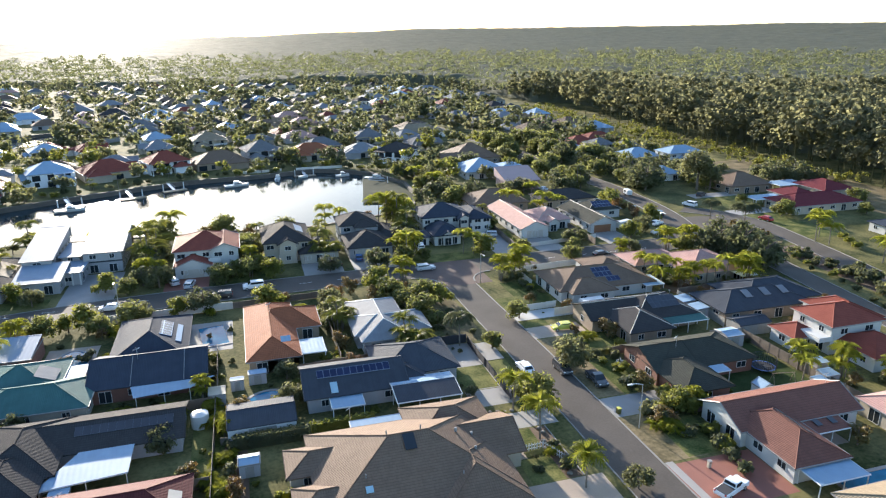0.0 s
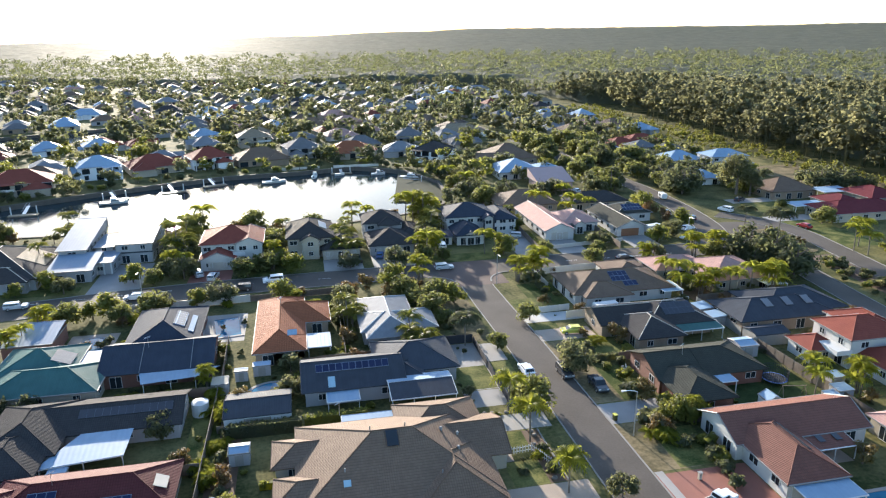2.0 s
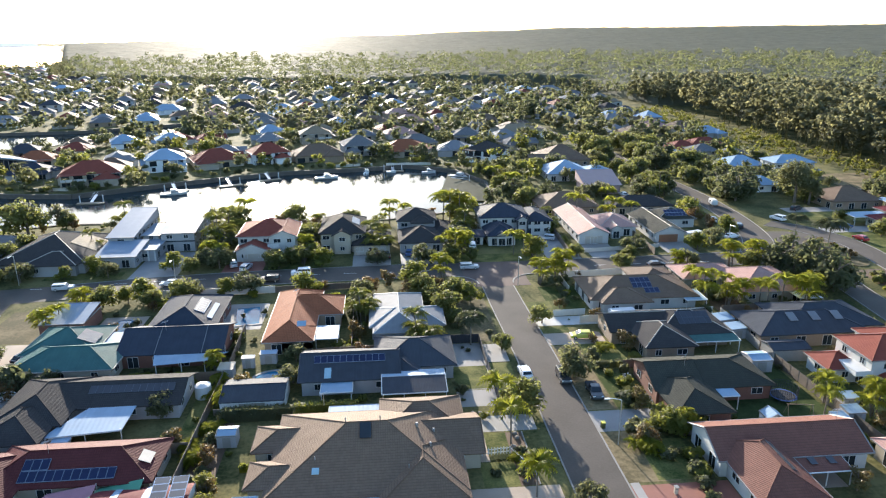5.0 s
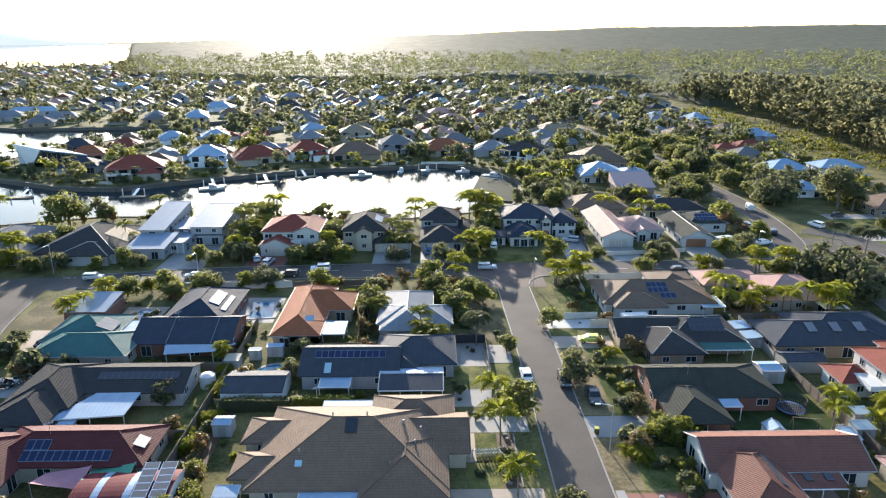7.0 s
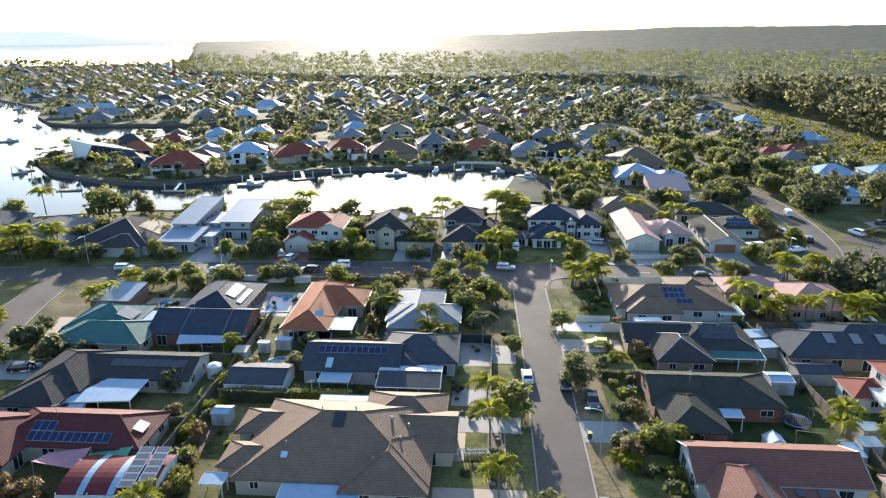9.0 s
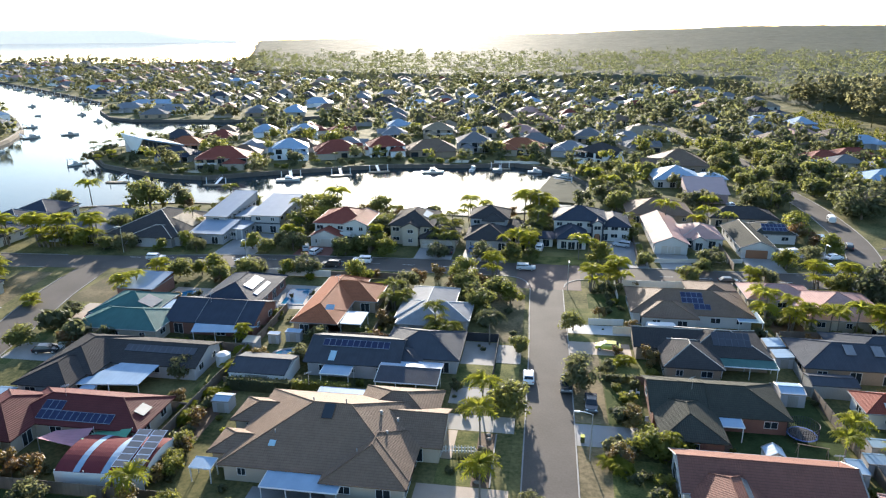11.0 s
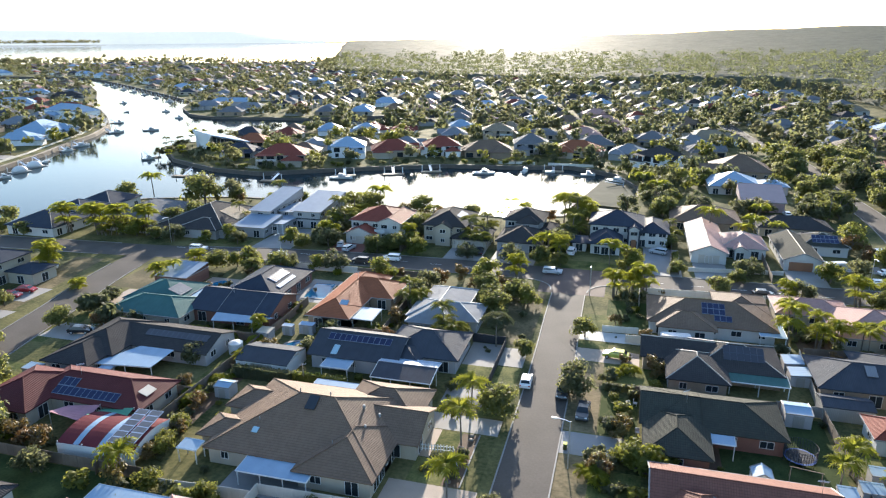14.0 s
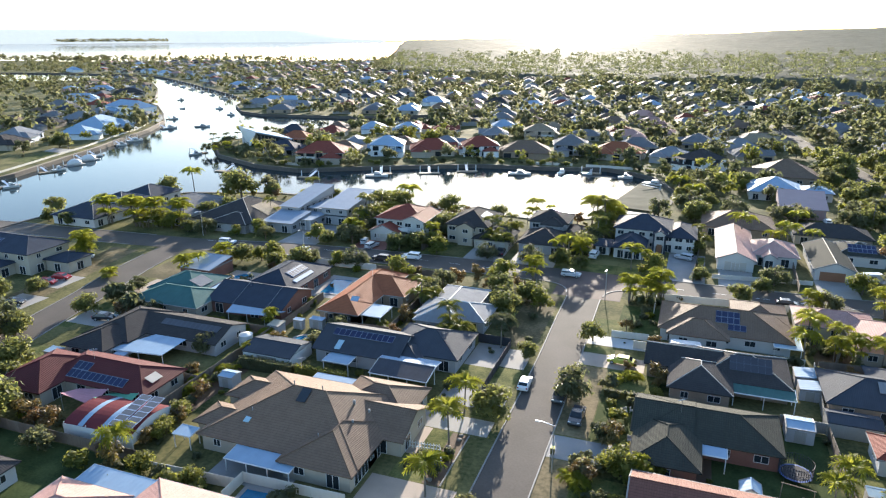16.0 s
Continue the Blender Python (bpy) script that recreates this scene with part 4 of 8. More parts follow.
for p, q in ((sheet[0], sheet[1]), (sheet[0].lerp(sheet[3], 0.5), sheet[1].lerp(sheet[2], 0.5))):
    bm = bmesh.new()
    bar(bm, p - Vector((0, 0, 0.08)), q - Vector((0, 0, 0.08)), 0.06, 4)
    part("beam", bm, "white_paint", P)
V = [(-29.5, -8.0, 71.4, 81.5, 2.7, "hip", 23), (-35, -24, 66.6, 79.8, 2.75, "hip", 23)]
H = house("dark red tiled house with two rows of solar panels", "darkred_tile", "cream_render", *V, cap="darkred_tile")
panels(H, V[0], "s", 5.0, 0.8, 11, 1)
panels(H, V[0], "s", 5.0, 2.5, 3, 1)
on_roof(H, V[0], "e", 3.2, 1.2, 2.4, 1.6, "skylight", "cap_light", 0.2, label="pale cream skylight")
# the arched maroon pavilion
P = thing("carport", "arched maroon metal pavilion with pale stripes and solar panels", "carport", -8.4, 66.7, 0, 3)
bm, stripes = bmesh.new(), (bmesh.new(), bmesh.new())
for i in range(10):
    a0, a1 = -1 + 0.2 * i, -0.8 + 0.2 * i
    y0, y1, z0, z1 = 4.3 * a0, 4.3 * a1, 3.2 - 0.9 * a0 * a0, 3.2 - 0.9 * a1 * a1
    poly(bm, (-6, y0, z0), (6, y0, z0), (6, y1, z1), (-6, y1, z1))
    for x, strip in zip((-3.4, 0.4), stripes):
        poly(strip, (x, y0, z0 + 0.03), (x + 0.9, y0, z0 + 0.03), (x + 0.9, y1, z1 + 0.03), (x, y1, z1 + 0.03))
part("roof_sheet", bm, "maroon_metal", P)
for strip in stripes:
    part("translucent_strip", strip, "white_metal", P)
bm = bmesh.new()
for x in (-6, 6):
    for i in range(10):
        a0, a1 = -1 + 0.2 * i, -0.8 + 0.2 * i
        poly(bm, (x, 4.3 * a0, 0.9), (x, 4.3 * a1, 0.9), (x, 4.3 * a1, 3.18 - 0.9 * a1 * a1), (x, 4.3 * a0, 3.18 - 0.9 * a0 * a0))
box(bm, -6, 6, -4.36, -4.28, 0.0, 2.28)
part("side_panel", bm, "white_paint", P)
for x in (-5.9, -2, 2, 5.9):
    for y in (-4.2, 4.2):
        boxed("post", "white_paint", P, x - 0.06, x + 0.06, y - 0.06, y + 0.06, 0, 2.5)
for c in range(2):
    for r in range(6):
        bm = bmesh.new()
        y0, y1 = -3.7 + 1.24 * r, -2.52 + 1.24 * r
        za, zb = 3.05 + 0.12 * (y0 + 3.7), 3.05 + 0.12 * (y1 + 3.7)
        f = poly(bm, (1.5 + 2.2 * c, y0, za), (3.4 + 2.2 * c, y0, za), (3.4 + 2.2 * c, y1, zb), (1.5 + 2.2 * c, y1, zb))
        layer = bm.loops.layers.uv.verify()
        for loop, uv in zip(f.loops, ((0, 0), (1.03, 0), (1.03, 1.64), (0, 1.64))):
            loop[layer].uv = uv
        bmesh.ops.solidify(bm, geom=[f], thickness=0.05)
        part("solar_panel", bm, "solar_grey", P)
OCC.append((-16, -2, 61, 72))
for label, m, x0, x1, y0, y1 in (("pink fabric shade sail", "sail_pink", -20.5, -14.5, 67.5, 71), ("green fabric shade sail", "sail_green", -14.5, -9.0, 68.2, 71.6)):
    T = thing("shade_sail", label, "shade sail", (x0 + x1) / 2, (y0 + y1) / 2)
    bm = bmesh.new()
    g = [[bm.verts.new(((i / 6 - 0.5) * (x1 - x0), (j / 6 - 0.5) * (y1 - y0), 2.6 + 0.5 * (i / 6 - 0.5) * (j / 6 - 0.5) * 4 - 0.3 * math.sin(math.pi * i / 6) * math.sin(math.pi * j / 6))) for j in range(7)] for i in range(7)]
    for i in range(6):
        for j in range(6):
            bm.faces.new((g[i][j], g[i + 1][j], g[i + 1][j + 1], g[i][j + 1]))
    part("fabric", bm, m, T)
    for sx in (-1, 1):
        for sy in (-1, 1):
            bm = bmesh.new()
            bar(bm, (sx * (x1 - x0) / 2, sy * (y1 - y0) / 2, 0), (sx * (x1 - x0) / 2, sy * (y1 - y0) / 2, 2.7 + 0.5 * sx * sy), 0.06, 6)
            part("post", bm, "steel", T)

# ---- east of the street ----
V = [(64.8, 88.5, 126, 140.5, 2.75, "hip", 20), (66.5, 77.5, 123.6, 133, 2.8, "hip", 20), (78, 88.5, 134, 146.2, 2.7, "hip", 20)]
H = house("brown tiled house with white walls and roof panels", "brown_tile", "white_render", *V, garage="")
panels(H, V[0], "s", 10.2, 3.4, 4, 2)
panels(H, V[0], "s", 12.4, 1.6, 3, 1)
patio("white patio roof beside the brown tiled house", "white_metal", 85, 89.6, 124.5, 130.5, 2.5, 2.65)
V = [(63.6, 76, 109.8, 119.2, 2.7, "gx", 22), (67.6, 77.5, 102.4, 114, 2.75, "hip", 24), (72, 86.4, 107.5, 119.6, 2.72, "hip", 22)]
H = house("charcoal tiled house with pale ridge cappings", "charcoal_tile", "brick_tan", *V, cap="cap_light")
panels(H, V[2], "s", 5.0, 2.6, 6, 2, material="solar_dark")
patio("pale green translucent verandah roof", "teal_metal", 77.5, 86.6, 104.8, 108.2, 2.35, 2.7)
shed("slim white garden shed by the house", "white_metal", "grey_render", 87.4, 90.6, 114.6, 118.4, 2.0, "up_e", 5)
shed("slim white garden shed by the house", "white_metal", "grey_render", 87.6, 90.8, 110.2, 113.6, 2.0, "up_e", 5)
V = [(64.4, 83.4, 87.6, 98.8, 2.7, "hip", 21), (63.9, 73, 80.2, 92.5, 2.74, "hip", 20), (63.5, 72, 87.56, 98.84, 2.73, "gx", 21)]
H = house("dark olive-grey tiled brick house", "green_tile", "brick_red", *V, gutter="green_tile")
patio("white square patio roof behind the olive-roofed house", "white_metal", 72.2, 76.2, 85.2, 89.6, 2.5, 2.62)
shed("grey metal garden shed with white roof", "white_metal", "grey_render", 84.4, 88.2, 96.6, 100.4, 2.3, "gx", 10)
shed("small white gabled cubby shed", "white_metal", "white_paint", 77.6, 80.2, 79.4, 82.0, 1.7, "gy", 30)
V = [(64.6, 86.2, 68.6, 78.2, 2.75, "gx", 24), (65.6, 74.8, 59.6, 74, 2.7, "hip", 26)]
H = house("red-brown tiled house with gable vents", "redbrown_tile", "white_render", *V, cap="redbrown_tile")
on_roof(H, V[1], "e", 4.6, 2.6, 6.4, 0.8, "skylight", "solar_dark", 0.12, label="dark strip of roof glazing")
patio("pinkish-brown awning with two skylights", "redbrown_tile", 74.6, 81.4, 65.8, 69.4, 2.3, 2.75)
for x in (76.4, 79.0):
    on_roof(H, (74.6, 81.4, 65.8, 69.4, 2.45, "hip", 7), "s", x - 74.6, 1.3, 0.9, 1.3, "skylight", "solar_dark", 0.06, label="dark skylight in the awning")
patio("white flat roof extension at the red house", "white_metal", 66.6, 74.4, 56.4, 60.2, 2.3, 2.4)
V = [(90.6, 112.6, 105.4, 117.5, 2.75, "hip", 20), (98, 116.8, 108, 121.0, 2.78, "hip", 20)]
H = house("blue-grey metal-roofed house with wide hips", "slate_metal", "brick_tan", *V)
for k in range(3):
    on_roof(H, V[0], "s", 7.5 + 4.5 * k, 3.4, 1.6, 2.4, "solar_panel", "grey_metal", 0.25, label="grey roof heater panel")
shed("grey metal garage shed with pale ridge", "slate_metal", "fence_metal", 90.2, 97.4, 100.2, 104.4, 2.3, "gx", 14)
V = [(99.6, 112, 88.4, 98.6, 5.6, "hip", 24), (94.6, 101.6, 91.4, 98.4, 2.7, "hip", 24), (101.5, 112, 80.6, 91, 2.75, "hip", 24), (107, 116, 92, 104, 4.2, "hip", 24)]
H = house("two-storey white house with bright red tiled roofs and balcony", "red_tile", "white_render", *V, cap="red_tile")
boxed("balcony", "white_paint", H, -8.2, -5.2, -4.6, 0.4, 2.7, 3.6)
V = [(88, 104, 60, 72, 2.7, "hip", 24)]
house("pink-red tiled house behind a timber fence", "pink_tile", "cream_render", *V, cap="pink_tile")
V = [(89.6, 104, 136.6, 147, 2.6, "hip", 20), (98, 114.4, 127, 143.4, 2.7, "hip", 20)]
house("pink-tiled low house behind palms", "pink_tile", "cream_render", *V, cap="pink_tile")

# ---- north side of the cross street ----
V = [(-50.6, -40.2, 165.4, 177, 3.1, "up_n", 6), (-51.0, -43.6, 175.6, 198, 5.3, "up_n", 7), (-38.4, -28.6, 178.4, 198, 5.3, "up_n", 6), (-43.6, -38.4, 180, 193, 4.4, "flat", 0), (-43.4, -36.6, 170.6, 181, 3.2, "flat", 0)]
H = house("modern two-storey house with white skillion roofs", "pale_metal", "grey_render", *V, cap="white_paint", gap=3.2)
o = H["origin"]
for x0, x1, y0, y1, z in ((-51.0, -43.6, 175.6, 198, 5.3), (-38.4, -28.6, 178.4, 198, 5.3)):
    boxed("trim", "slate_metal", H, x0 + 0.4 - o[0], x1 - 0.4 - o[0], y0 + 0.44 - o[1], y0 + 0.52 - o[1], 2.7, 3.05, "dark horizontal band between the storeys")
for k in range(4):
    boxed("column", "white_paint", H, -42.6 + 1.7 * k - o[0], -42.3 + 1.7 * k - o[0], 170.8 - o[1], 171.1 - o[1], 0, 3.1)
V = [(-16.8, -1.2, 172.0, 187, 5.5, "hip", 22), (-8.2, -0.8, 171.2, 185, 5.52, "gy", 23), (-16.6, -7.4, 167.4, 177, 2.8, "gy", 23)]
H = house("white two-storey house with red tiled roof and gabled garage", "red_tile", "white_render", *V, cap="red_tile", gap=2.9)
o = H["origin"]
opening(H, "s", -12.0 - o[0], 167.95 - o[1], 0.05, 4.8, 2.1, "garage")
boxed("balcony", "white_paint", H, -8.4 - o[0], -5.6 - o[0], 170.2 - o[1], 172.6 - o[1], 2.7, 2.95)
boxed("balustrade", "white_paint", H, -8.4 - o[0], -5.6 - o[0], 170.2 - o[1], 170.3 - o[1], 2.95, 3.8)
V = [(4.6, 17.2, 173.0, 190, 5.4, "hip", 25), (8.2, 13.6, 171.4, 180, 5.2, "gy", 28), (13.4, 24.0, 170.0, 182, 2.9, "hip", 24)]
H = house("tan rendered two-storey house with grey hipped roof", "charcoal_tile", "cream_render", *V, gap=2.8)
o = H["origin"]
for x in (16.2, 20.8):
    opening(H, "s", x - o[0], 170.55 - o[1], 0.05, 2.9 if x < 20 else 3.4, 2.2, "garage")
on_roof(H, V[0], "e", 5.0, 2.0, 6.0, 2.2, "skylight", "pale_metal", 0.12, label="bright pale roof panel")
V = [(25.6, 37.2, 183.6, 195, 5.5, "hip", 24), (29.6, 36.0, 181.6, 188, 5.3, "hip", 26), (25.8, 38.4, 170.6, 184, 2.9, "hip", 24), (35.0, 41.6, 178.4, 192, 2.9, "hip", 24)]
H = house("grey-brown two-storey house with wide garage roof", "charcoal_tile", "grey_render", *V, gap=3.0)
o = H["origin"]
opening(H, "s", 30.4 - o[0], 171.15 - o[1], 0.05, 5.2, 2.2, "garage")
V = [(49.4, 64.4, 184.4, 198, 5.6, "hip", 22), (62.0, 71.0, 184.0, 199, 4.3, "hip", 23), (50.2, 58.8, 174.8, 187, 2.9, "hip", 27), (59.8, 63.6, 182.2, 187, 5.2, "gy", 30), (45.4, 50.0, 176.0, 181.4, 2.5, "up_n", 7), (52.6, 56.4, 174.4, 178, 3.1, "gy", 28)]
H = house("two-storey white house with navy tiled roof and gabled entry", "navy_metal", "white_render", *V, cap="navy_metal", gap=2.6)
o = H["origin"]
opening(H, "s", 61.7 - o[0], 182.72 - o[1], 0.05, 1.3, 2.4, "door")
for x in (60.2, 63.1):
    boxed("column", "slate_metal", H, x - 0.22 - o[0], x + 0.22 - o[0], 181.9 - o[1], 182.3 - o[1], 0, 5.1)
V = [(75.6, 85.0, 173.8, 203, 2.9, "gy", 23), (83.6, 95.2, 180.4, 194, 2.85, "hip", 23), (86.4, 90.0, 178.2, 184, 2.95, "gy", 30)]
H = house("pink tiled house with a white double garage", "pink_tile", "white_render", *V, cap="cap_light")
o = H["origin"]
opening(H, "s", 80.3 - o[0], 174.35 - o[1], 0.05, 5.0, 2.2, "garage")
V = [(97.2, 106.6, 173.2, 196, 2.8, "gy", 22), (104, 116, 187.6, 199, 2.75, "hip", 22)]
H = house("grey-green roofed house with dark garage door", "green_tile", "white_render", *V, cap="cap_light")
o = H["origin"]
boxed("garage_door", "wood_door", H, 98.8 - o[0], 104.2 - o[0], 173.66 - o[1], 173.74 - o[1], 0.05, 2.25)
panels(H, V[1], "s", 3.0, 1.6, 6, 2)
for label, x0, y0, x1, y1 in (("low white front fence with masonry piers", 75, 166.6, 93.6, 168.8), ("low white front fence with masonry piers", 93.6, 168.8, 97.0, 169.2)):
    fence(label, x0, y0, x1, y1, 1.1, "fence_cream", 2.2)
V = [(-73.5, -51.2, 162.2, 187.5, 2.9, "hip", 22), (-66, -52.6, 160.4, 172, 2.86, "hip", 19)]
H = house("brown and charcoal hipped house near the canal", "charcoal_tile", "grey_render", *V, cap="cap_light")
# sunlight on the east slope, put in as a lighter tan patch
on_roof(H, V[0], "e", 9.0, 0.9, 9.0, 6.4, "roof_panel", "tan_tile", 0.1, label="tan tile patch painted as sunlight on the roof slope")
V = [(-117, -99.6, 150.4, 166, 2.9, "hip", 22), (-117, -100.4, 163, 179.6, 3.1, "hip", 22), (-116, -101.6, 176.6, 192, 3.3, "hip", 23)]
H = house("large navy-roofed white canal house", "navy_metal", "white_render", *V, cap="cap_light")
panels(H, V[1], "s", 8.0, 2.4, 4, 2, material="solar_grey")
V = [(-95, -75, 161, 188, 2.9, "hip", 20)]
H = house("grey tiled hipped house by the canal", "grey_tile", "grey_render", *V)
V = [(-105, -80.2, 112.0, 125, 5.4, "hip", 20), (-101, -85, 106.5, 113, 3.0, "hip", 22), (-81, -72.6, 116.4, 124.4, 3.0, "hip", 16)]
H = house("two-storey cream house with navy roof and panels", "navy_metal", "cream_render", *V, cap="navy_metal", sides="swe")
panels(H, V[0], "s", 6.0, 1.5, 6, 2)
# the second row up the hill street
for label, roof, wall, V in (
        ("brown tiled house with a skylight", "brown_tile", "brick_tan", [(72, 92, 205, 222, 2.8, "hip", 22)]),
        ("charcoal tiled long house", "charcoal_tile", "cream_render", [(96, 116, 204, 216, 2.8, "hip", 22)]),
        ("windowless mauve-pink rendered hall", "pink_render", "pink_render", [(95, 109, 234, 247, 3.4, "up_n", 15)]),
        ("house with pale blue-white metal roof", "white_metal", "white_render", [(87, 105.5, 258, 277, 3.0, "hip", 24), (104, 115, 262, 273, 3.0, "hip", 18)]),
        ("dark brown tiled large house", "brown_tile", "brick_tan", [(91, 114, 288, 309, 3.2, "hip", 27), (86, 97, 285, 297, 2.9, "gx", 24)]),
        ("white two-storey house with pale blue roof", "white_metal", "white_render", [(181, 199, 258.5, 271, 5.4, "hip", 22), (184, 199, 254.5, 262, 2.9, "hip", 20)]),
        ("cream house with pale metal roof", "white_metal", "cream_render", [(165, 182.6, 266, 281, 3.2, "hip", 24)]),
        ("small white garage with a pale blue metal roof", "white_metal", "bright_render", [(158, 168.6, 231, 243.5, 2.7, "hip", 24)]),
        ("two-storey cream house with a grey tiled roof", "grey_tile", "cream_render", [(163, 176, 294, 306, 4.8, "hip", 24), (176, 190.5, 292, 305, 2.9, "hip", 24)]),
        ("brown tiled villa with an arched stone porch", "brown_tile", "brick_tan", [(169.5, 188, 203, 219, 2.9, "hip", 24)]),
        ("dark red metal-roofed house with white carports", "maroon_metal", "cream_render", [(168, 196, 172, 186, 2.8, "hip", 20), (178, 190, 182, 196, 2.7, "hip", 20)]),
        ("maroon-roofed house with white trim", "maroon_metal", "cream_render", [(194, 208, 186, 202, 3.2, "hip", 20)]),
        ("house with a bright blue metal roof", "navy_metal", "white_render", [(176, 192, 138, 152, 2.8, "hip", 20)]),
        ("red-brown tiled house by the forest edge", "red_tile", "brick_tan", [(158, 176, 309, 325, 3.0, "hip", 24), (172, 193, 318, 334, 3.0, "hip", 24)])):
    house(label, roof, wall, *V, sides="" if "windowless" in label else "sew")
patio("white carport roof by the maroon house", "white_metal", 164, 176, 184, 190, 2.8, 2.9)
patio("white flat carport roof", "white_metal", 186, 198, 198, 206, 3.2, 3.3)
# houses at the near edge
V = [(-3.0, 8.5, 42, 52.0, 2.8, "hip", 22), (9, 22, 44, 55.8, 2.9, "hip", 22)]
house("pinkish-tan tiled house behind the back gardens", "pink_tile", "cream_render", *V, cap="pink_tile")
patio("white corrugated roof between the pink tiled wings", "white_metal", -1.0, 10.5, 51.4, 55.2, 2.7, 3.0)
V = [(-26, -10.8, 38, 52.6, 2.8, "hip", 22)]
house("charcoal tiled house behind the back lawn", "charcoal_tile", "white_render", *V)
V = [(66, 92, 42, 54.4, 2.8, "hip", 22)]
house("olive-tan tiled house beside the long pool", "tan_tile", "cream_render", *V, cap="tan_tile")
V = [(28, 41, 38, 52, 2.8, "hip", 22)]
house("charcoal tiled house south of the pool", "charcoal_tile", "cream_render", *V)

# ---- houses across the water ----
def far_house(x, y, w, d, turn, roof, wall, eave=2.8, plain=False, label="", wing=True):
    """A house farther off: one or two hipped blocks with windows on the water side."""
    words = {"white_metal": "pale metal", "grey_metal": "light grey metal", "red_tile": "dark red tiled", "orange_tile": "orange tiled", "brown_tile": "brown tiled", "charcoal_tile": "charcoal tiled",
             "grey_tile": "grey tiled", "navy_metal": "navy metal", "tan_tile": "tan tiled", "pink_tile": "pink tiled", "teal_metal": "teal metal", "slate_metal": "slate metal", "green_tile": "olive tiled"}[roof]
    label = label or ("%s house with a %s hipped roof" % ("two-storey" if eave > 4 else "single-storey", words))
    H = thing("house", label, "house", x, y, 0, turn, "houses across the canal" if not plain else "far suburban houses")
    vols = [(-w / 2, w / 2, -d / 2, d / 2, eave, "hip", 26 + rng.uniform(-2, 3))]
    if wing:
        s = rng.choice((-1, 1))
        vols.append((s * w * 0.25 - w * 0.22, s * w * 0.25 + w * 0.22, -d / 2 - d * 0.22, d * 0.15, min(eave, 2.9), "hip", 25))
        if not plain:
            vols.append((-s * w * 0.46 - 2.4, -s * w * 0.46 + 2.4, -d * 0.2, d * 0.42, min(eave, 2.8), rng.choice(("hip", "gx")), 24))
    for v in vols:
        if plain:
            x0, x1, y0, y1, z, kind, pitch = v
            bm = bmesh.new()
            box(bm, x0 + 0.5, x1 - 0.5, y0 + 0.5, y1 - 0.5, 0, z - 0.02)
            part("wall", bm, wall, H)
            bm = bmesh.new()
            for f in roof_faces(x0, x1, y0, y1, z, kind, pitch)[0]:
                poly(bm, *f)
            poly(bm, (x0, y1, z), (x1, y1, z), (x1, y0, z), (x0, y0, z))
            part("roof", bm, roof, H)
        else:
            volume(H, (0, 0), v, roof, wall, roof)
    v = vols[0]
    n = 2 if plain else max(2, int(w / 4.5))
    for fl in ([0] if eave < 4 else [0, eave / 2]):
        for i in range(n):
            at = v[0] + 0.5 + (w - 1) * (i + 0.5) / n
            half = 1.0 if plain else rng.choice((0.8, 1.4, 1.7))
            boxed("window", "glass", H, at - half, at + half, v[2] + 0.44, v[2] + 0.52, fl + (0.5 if half < 1.4 else 0.1), fl + 2.25)
    if not plain:
        sx = rng.choice((-1, 1))
        x0, x1 = sorted((sx * w * 0.46, sx * w * 0.04))
        deck = 0.1 if eave < 4 else eave / 2
        if eave >= 4:
            boxed("balcony", wall, H, x0, x1, v[2] - 1.7, v[2] + 0.5, deck - 0.2, deck)
            boxed("balustrade", "white_paint", H, x0, x1, v[2] - 1.7, v[2] - 1.62, deck + 0.05, deck + 0.95)
        bm = bmesh.new()
        top = deck + 2.5
        poly(bm, (x0, v[2] - 2.2, top), (x1, v[2] - 2.2, top), (x1, v[2] + 0.3, top + 0.35), (x0, v[2] + 0.3, top + 0.35))
        bmesh.ops.solidify(bm, geom=bm.faces[:], thickness=0.12)
        part("verandah_roof", bm, roof, H)
        for xx in (x0 + 0.2, (x0 + x1) / 2, x1 - 0.2):
            boxed("column", wall, H, xx - 0.16, xx + 0.16, v[2] - 2.0, v[2] - 1.7, 0, top)
    OCC.append((x - w * 0.55, x + w * 0.55, y - d * 0.6, y + d * 0.6))
    return H


# the canal front, one by one
far_house(-122, 290, 17, 13, 8, "navy_metal", "grey_render", 3.0)
far_house(-93, 278, 23, 17, 14, "red_tile", "cream_render", 4.6, label="red-brown tiled canal house with white columns")
far_house(-72, 303, 17, 15, 20, "white_metal", "bright_render", 5.4, label="white two-storey canal house with pale roof")
far_house(-52, 311, 22, 17, 22, "red_tile", "cream_render", 3.2)
far_house(-30, 318, 18, 15, 22, "red_tile", "bright_render", 4.8, label="red-roofed house with a white balcony gable")
far_house(-8, 321, 23, 16, 16, "brown_tile", "brick_tan", 3.2)
far_house(11, 335, 17, 16, 12, "grey_tile", "grey_render", 5.0, label="blue-grey two-storey canal house")
far_house(34, 332, 23, 17, 0, "orange_tile", "cream_render", 3.2, label="orange tiled canal house above a white sea wall")
far_house(58, 330, 17, 15, -8, "grey_metal", "grey_render", 3.0)
far_house(71, 312, 15, 16, -40, "charcoal_tile", "bright_render", 5.0, label="dark-roofed house with stepped timber decks")
far_house(-86, 362, 15, 13, 20, "white_metal", "bright_render", 5.2)
far_house(-112, 370, 14, 12, 20, "white_metal", "bright_render", 3.6)
far_house(-70, 377, 15, 14, 22, "red_tile", "bright_render", 3.0)
far_house(-42, 405, 15, 13, 22, "white_metal", "bright_render", 3.0)
